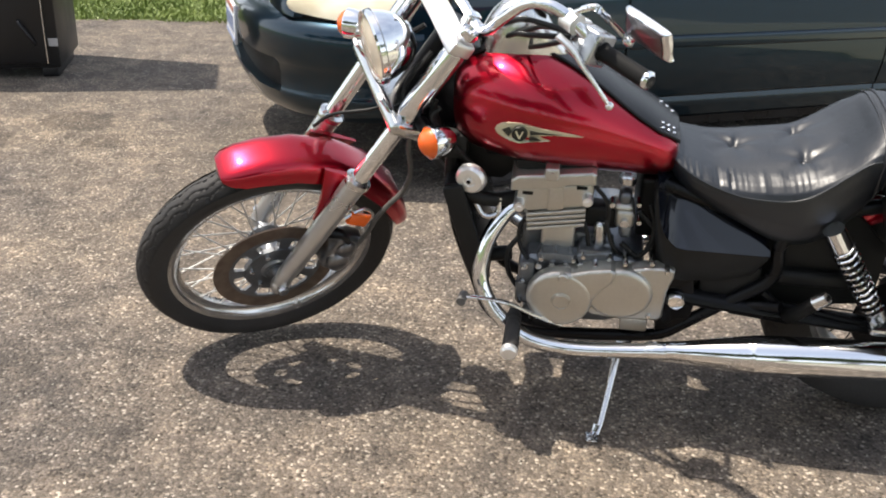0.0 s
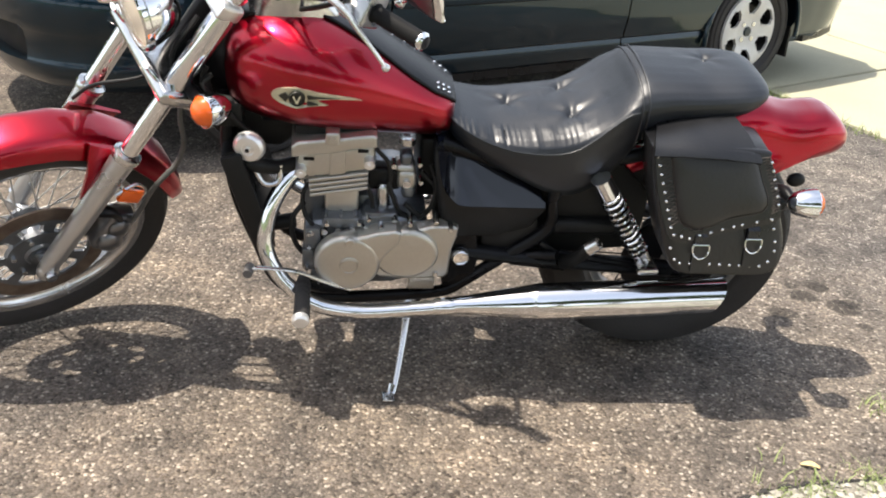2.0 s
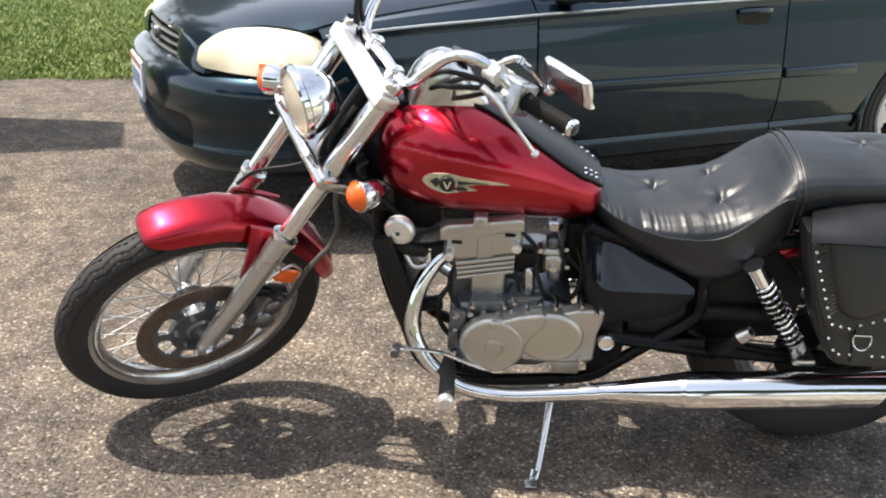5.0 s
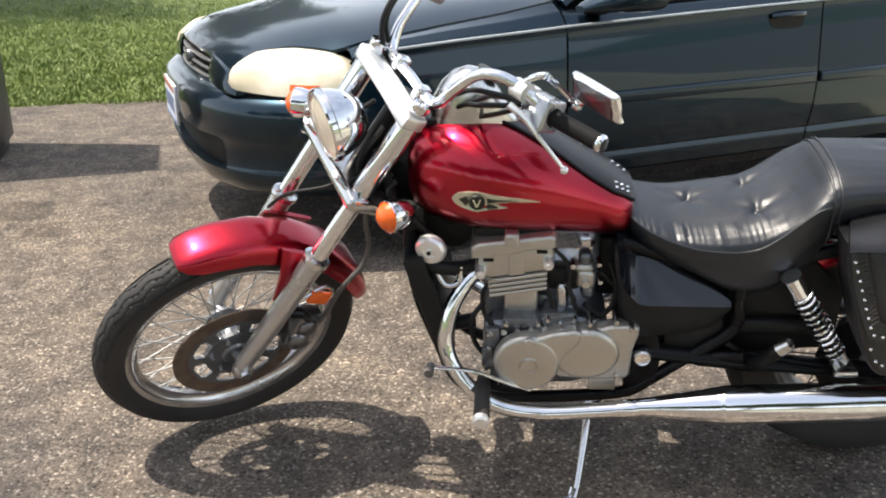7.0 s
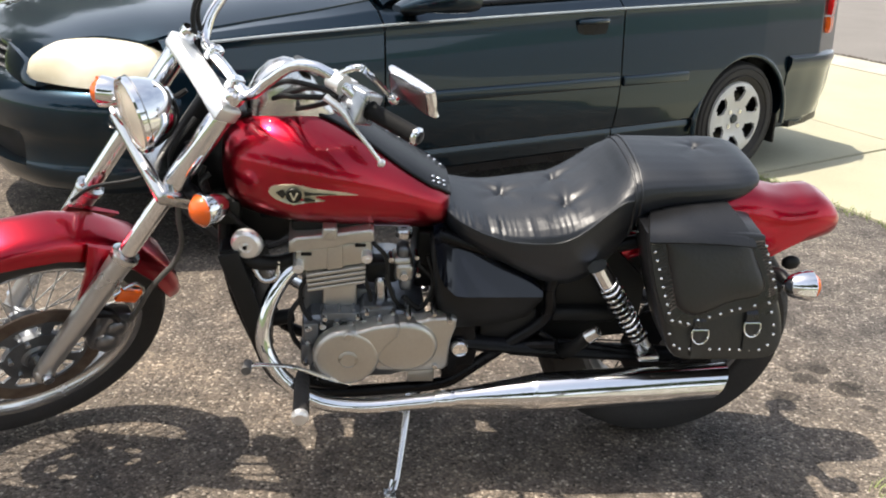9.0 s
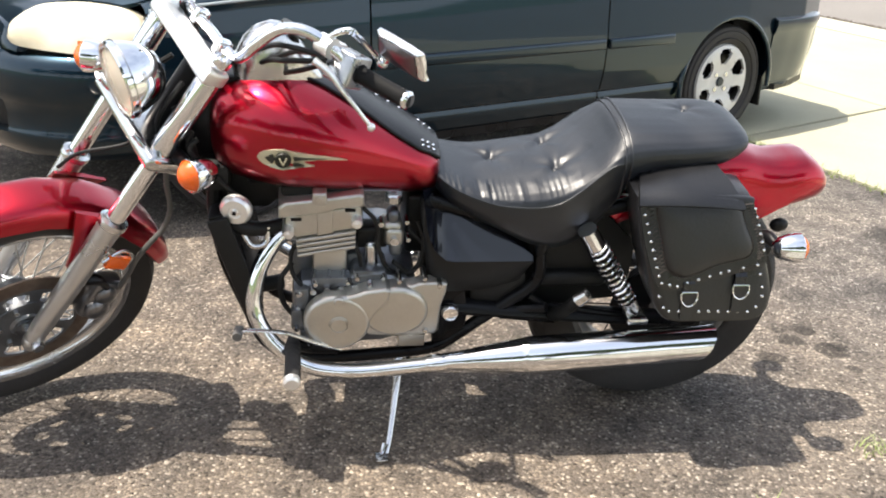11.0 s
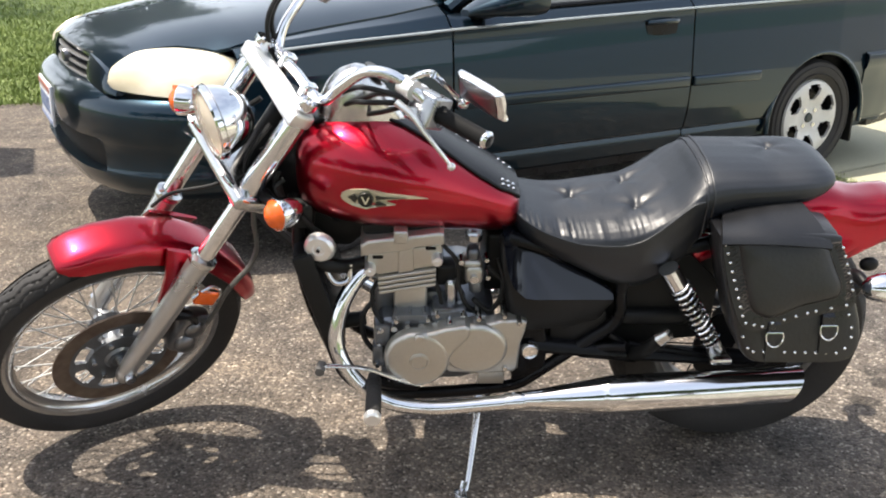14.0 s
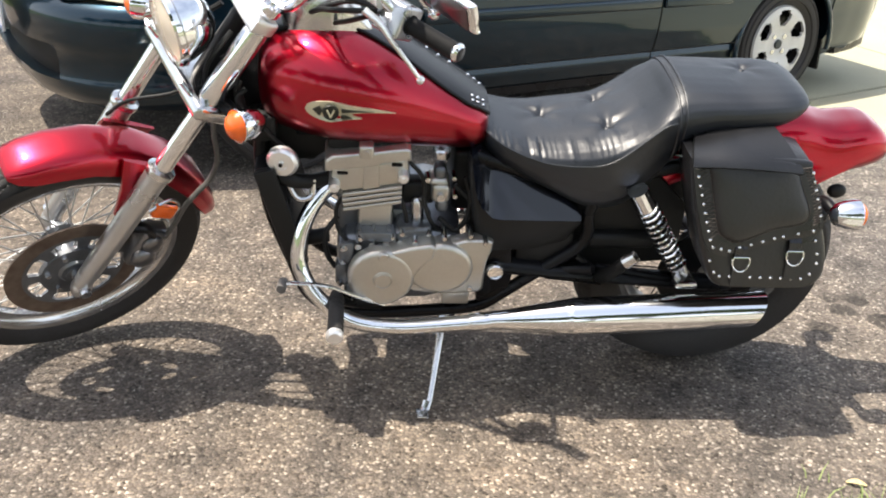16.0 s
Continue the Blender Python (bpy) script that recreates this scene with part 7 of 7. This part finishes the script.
sheet("gravel_bed", GRAVEL, 0.006, GRAVEL_BED, "pale gravel strip beside the asphalt edge", "gravel", 0.02)


# crumbling dark lip where the asphalt ends
LIP = material("broken_asphalt_lip", (0.03, 0.028, 0.025), 0.95, 0.0, 0.3, 40, bump=0.004, bump_scale=90)
bm = bmesh.new()
lip_line = smooth_line([(x, y + 0.006, 0.002) for x, y in GRAVEL[:11]], 8)
tube(bm, [p + Vector((0, 0.006 * math.sin(i * 1.7) + 0.004 * math.sin(i * 4.3), 0)) for i, p in enumerate(lip_line)], [0.006 + 0.005 * math.sin(i * 2.3) ** 2 for i in range(len(lip_line))], 6, flat=0.5)
solid("asphalt_lip", bm, LIP, "dark crumbling edge of the asphalt", "asphalt edge", "structure")


def inside(x, y, poly):
    hit = False
    for (xa, ya), (xb, yb) in zip(poly, poly[1:] + poly[:1]):
        if (ya > y) != (yb > y) and x < (xb - xa) * (y - ya) / (yb - ya) + xa:
            hit = not hit
    return hit


def stones(name, places, mat, label, rmin, rmax):
    verts, faces = [], []
    ico = [(0, 0, 1), (0.9, 0, 0.3), (0.28, 0.85, 0.3), (-0.72, 0.53, 0.3), (-0.72, -0.53, 0.3), (0.28, -0.85, 0.3), (0.0, 0.0, -0.4)]
    tris = [(0, 1, 2), (0, 2, 3), (0, 3, 4), (0, 4, 5), (0, 5, 1), (6, 2, 1), (6, 3, 2), (6, 4, 3), (6, 5, 4), (6, 1, 5)]
    for x, y, z in places:
        b = len(verts)
        r = rng.uniform(rmin, rmax)
        t = rng.uniform(0, 6.28)
        sx, sy, sz = rng.uniform(0.7, 1.4), rng.uniform(0.7, 1.2), rng.uniform(0.4, 0.8)
        for vx, vy, vz in ico:
            ux, uy = vx * sx * rng.uniform(0.85, 1.15), vy * sy * rng.uniform(0.85, 1.15)
            verts.append((x + r * (ux * math.cos(t) - uy * math.sin(t)), y + r * (ux * math.sin(t) + uy * math.cos(t)), z + r * vz * sz))
        faces += [tuple(b + i for i in f) for f in tris]
    me = bpy.data.meshes.new(name)
    me.from_pydata(verts, [], faces)
    me.materials.append(mat)
    return tagged(new(name, me), label, "gravel", "", "stuff")


places = []
while len(places) < 34000:
    x, y = rng.uniform(0.62, 3.85), rng.uniform(-2.95, 0.0)
    if inside(x, y, GRAVEL):
        places.append((x, y, 0.007))
stones("gravel", places, PEBBLE, "loose pale rounded gravel", 0.003, 0.012)
places = [(rng.uniform(-2.2, 2.4), rng.uniform(-1.5, 2.2), 0.0005) for _ in range(2600)]
stones("loose_grit", places, PEBBLE, "loose grit scattered on the asphalt", 0.0012, 0.003)


weed_spots = []
for x, y, n, r in ((1.143, -0.629, 90, 0.03), (1.0, -0.651, 80, 0.035), (1.3, -0.363, 60, 0.025), (1.589, -0.35, 60, 0.022), (1.338, -0.566, 50, 0.03), (1.52, -0.14, 30, 0.02), (0.9, -0.68, 50, 0.03), (1.72, -0.2, 30, 0.025), (1.6, -0.5, 50, 0.05)):
    weed_spots += [(x + rng.normal(0, r), y + rng.normal(0, r), 0.002) for _ in range(n)]
blades("weeds", weed_spots, WEED, "sparse green weeds in the asphalt edge", "weeds", 0.008, 0.034, 0.0018, lean=1.0)
DIRT = material("gutter_dirt", (0.075, 0.062, 0.048), 0.95, 0.0, 0.4, 30)
places = []
for _ in range(1700):
    p = street(rng.uniform(-6.0, 3.0), 4.335 + abs(rng.normal(0, 0.05)))
    places.append((p.x, p.y, -0.007))
stones("gutter_grit", places, DIRT, "dark leaf litter and grit in the gutter", 0.006, 0.022)
LEAF = material("dry_yellow_leaf", (0.56, 0.43, 0.22), 0.7, 0.0, 0.2, 60)
bm = bmesh.new()
loops = []
for i in range(7):
    s = i / 6
    w = 0.013 * math.sin(math.pi * (0.08 + 0.84 * s))
    z = 0.004 + 0.008 * math.sin(math.pi * s)
    loops.append([Vector((0.06 * s - 0.03, -w, z + 0.004)), Vector((0.06 * s - 0.03, 0, z)), Vector((0.06 * s - 0.03, w, z + 0.005)), Vector((0.06 * s - 0.03, 0, z - 0.0015))])
rings(bm, loops)
solid("fallen_leaf", moved(bm, pose(1.013, -0.575, 0, 0, 0, -20) @ Matrix.Scale(0.7, 4)), LEAF, "dry yellow leaf lying on the asphalt", "leaf")

# ---- unseen leafy trees, added to darken what paint and chrome mirror ----
BARK = material("grey_bark", (0.13, 0.1, 0.075), 0.9, 0.0, 0.3, 5, bump=0.02, bump_scale=18, fine=0.25, fine_scale=40)
LEAVES = material("green_leaves", (0.06, 0.1, 0.022), 0.55, 0.0, second=(0.022, 0.045, 0.01), scale=1.4)


def tree(m, height, spread, seed):
    """Tapered trunk, forking limbs, and a crown of small leaves gathered in clumps round the limbs' ends."""
    rg = np.random.default_rng(seed)
    top = empty("tree", m, "leafy green broadleaf tree, out of view, added for reflections and shade", "tree", "trees round the drive")
    bm = bmesh.new()
    fork = height * 0.32
    tube(bm, [(0, 0, -0.1), (0.02, 0.01, 0.15), (0.05, 0.02, fork * 0.6), (0.03, -0.03, fork), (0.0, 0.02, height * 0.62)], [0.24, 0.17, 0.14, 0.12, 0.06], 12, 4)
    part("trunk", bm, BARK, top)
    ends = []
    for k in range(9):
        a = 2.4 * k + rg.uniform(-0.4, 0.4)
        z0 = fork * (0.8 + 0.12 * k)
        r = spread * rg.uniform(0.55, 0.95)
        z1 = min(height * 0.93, z0 + height * rg.uniform(0.2, 0.42))
        end = Vector((r * math.cos(a), r * math.sin(a), z1))
        mid = Vector((0.45 * end.x, 0.45 * end.y, z0 + 0.35 * (z1 - z0)))
        bm = bmesh.new()
        tube(bm, [(0.03, 0, z0 - 0.1), mid, end], [0.07, 0.045, 0.015], 8, 4)
        part("limb", bm, BARK, top)
        ends += [end, mid.lerp(end, 0.6)]
    ends += [Vector((0, 0, height * 0.9)), Vector((0.2, 0.1, height * 0.75))]
    centres = np.array([e + Vector(rg.normal(0, spread * 0.2, 3).tolist()) for e in ends for _ in range(7)])
    n = 9000
    own = centres[rg.integers(0, len(centres), n)]
    pos = own + rg.normal(0, spread * 0.15, (n, 3))
    u = rg.normal(0, 1, (n, 3))
    u /= np.linalg.norm(u, axis=1)[:, None]
    v = np.cross(u, rg.normal(0, 1, (n, 3)))
    v /= np.linalg.norm(v, axis=1)[:, None]
    size = rg.uniform(0.07, 0.15, n)[:, None]
    quad = np.stack([pos - u * size, pos + v * size * 0.5, pos + u * size, pos - v * size * 0.5], 1)
    me = bpy.data.meshes.new("crown")
    me.from_pydata(quad.reshape(-1, 3).tolist(), [], (np.arange(n)[:, None] * 4 + [0, 1, 2, 3]).tolist())
    me.materials.append(LEAVES)
    crown = new("crown", me)
    crown.parent = top
    return top


first = tree(pose(-7.5, -15.0, -0.06), 7.4, 2.3, 11)
other = tree(pose(-2.6, -16.6, -0.06, 0, 0, 40), 8.2, 2.6, 12)
# the two at positive y match the bonnet's reflection and the lawn's shade
for x, y, turn, big, kind_of in ((2.3, -15.4, 80, 1.05, first), (-12.5, -16.5, 150, 1.1, other), (6.9, -16.2, 210, 1.05, other), (11.5, -15.0, 260, 1.1, first), (0.0, -18.5, 120, 1.2, first), (-5.2, -18.8, 330, 1.2, other), (4.8, -18.6, 30, 1.2, other), (-9.9, -18.4, 75, 1.2, first), (-6.9, 16.6, 20, 0.95, first), (-8.9, 10.2, 250, 0.95, other), (-17.0, -12.0, 300, 1.0, first)):
    copy_thing(kind_of, pose(x, y, -0.06, 0, 0, turn) @ Matrix.Scale(big, 4))

# ---- black steel cabinet standing on the driveway ----
STEEL = material("black_powder_coat", (0.008, 0.008, 0.009), 0.45, 0.0, 0.3, 4, bump=0.0003, bump_scale=200, rough_vary=0.08)
LABEL = material("grey_paper_label", (0.45, 0.43, 0.42), 0.7, 0.0, 0.1, 40)
cab = empty("storage_cabinet", pose(-2.65, 2.46, 0, 0, 0, 18), "tall black steel storage cabinet with a small label", "cabinet")
bm = bmesh.new()
block(bm, (-1.0, 0.012, 0.05), (0.0, 0.56, 2.3), 0.012, 2)
part("body", bm, STEEL, cab)
for x0, x1 in ((-0.985, -0.505), (-0.495, -0.055)):
    bm = bmesh.new()
    block(bm, (x0, -0.012, 0.08), (x1, 0.012, 2.26), 0.006, 2)
    door = part("cabinet_door", bm, STEEL, cab)
    bm = bmesh.new()
    tube(bm, [(x1 - 0.12, -0.014, 0.3), (x1 - 0.11, -0.03, 0.28), (x1 - 0.06, -0.03, 0.2), (x1 - 0.055, -0.014, 0.18)], 0.009, 10, 4)
    part("door_handle", bm, STEEL, door)
bm = bmesh.new()
block(bm, (-0.06, -0.016, 0.08), (-0.055, -0.008, 2.26))
part("edge_strip", bm, CHROME_DULL, cab)
bm = bmesh.new()
block(bm, (-0.048, 0.006, 0.165), (-0.002, 0.011, 0.205))
part("paper_label", bm, LABEL, cab)
for x in (-0.95, -0.06):
    bm = bmesh.new()
    block(bm, (x - 0.04, 0.03, 0.0), (x + 0.04, 0.5, 0.06), 0.006)
    part("skid", bm, STEEL, cab)
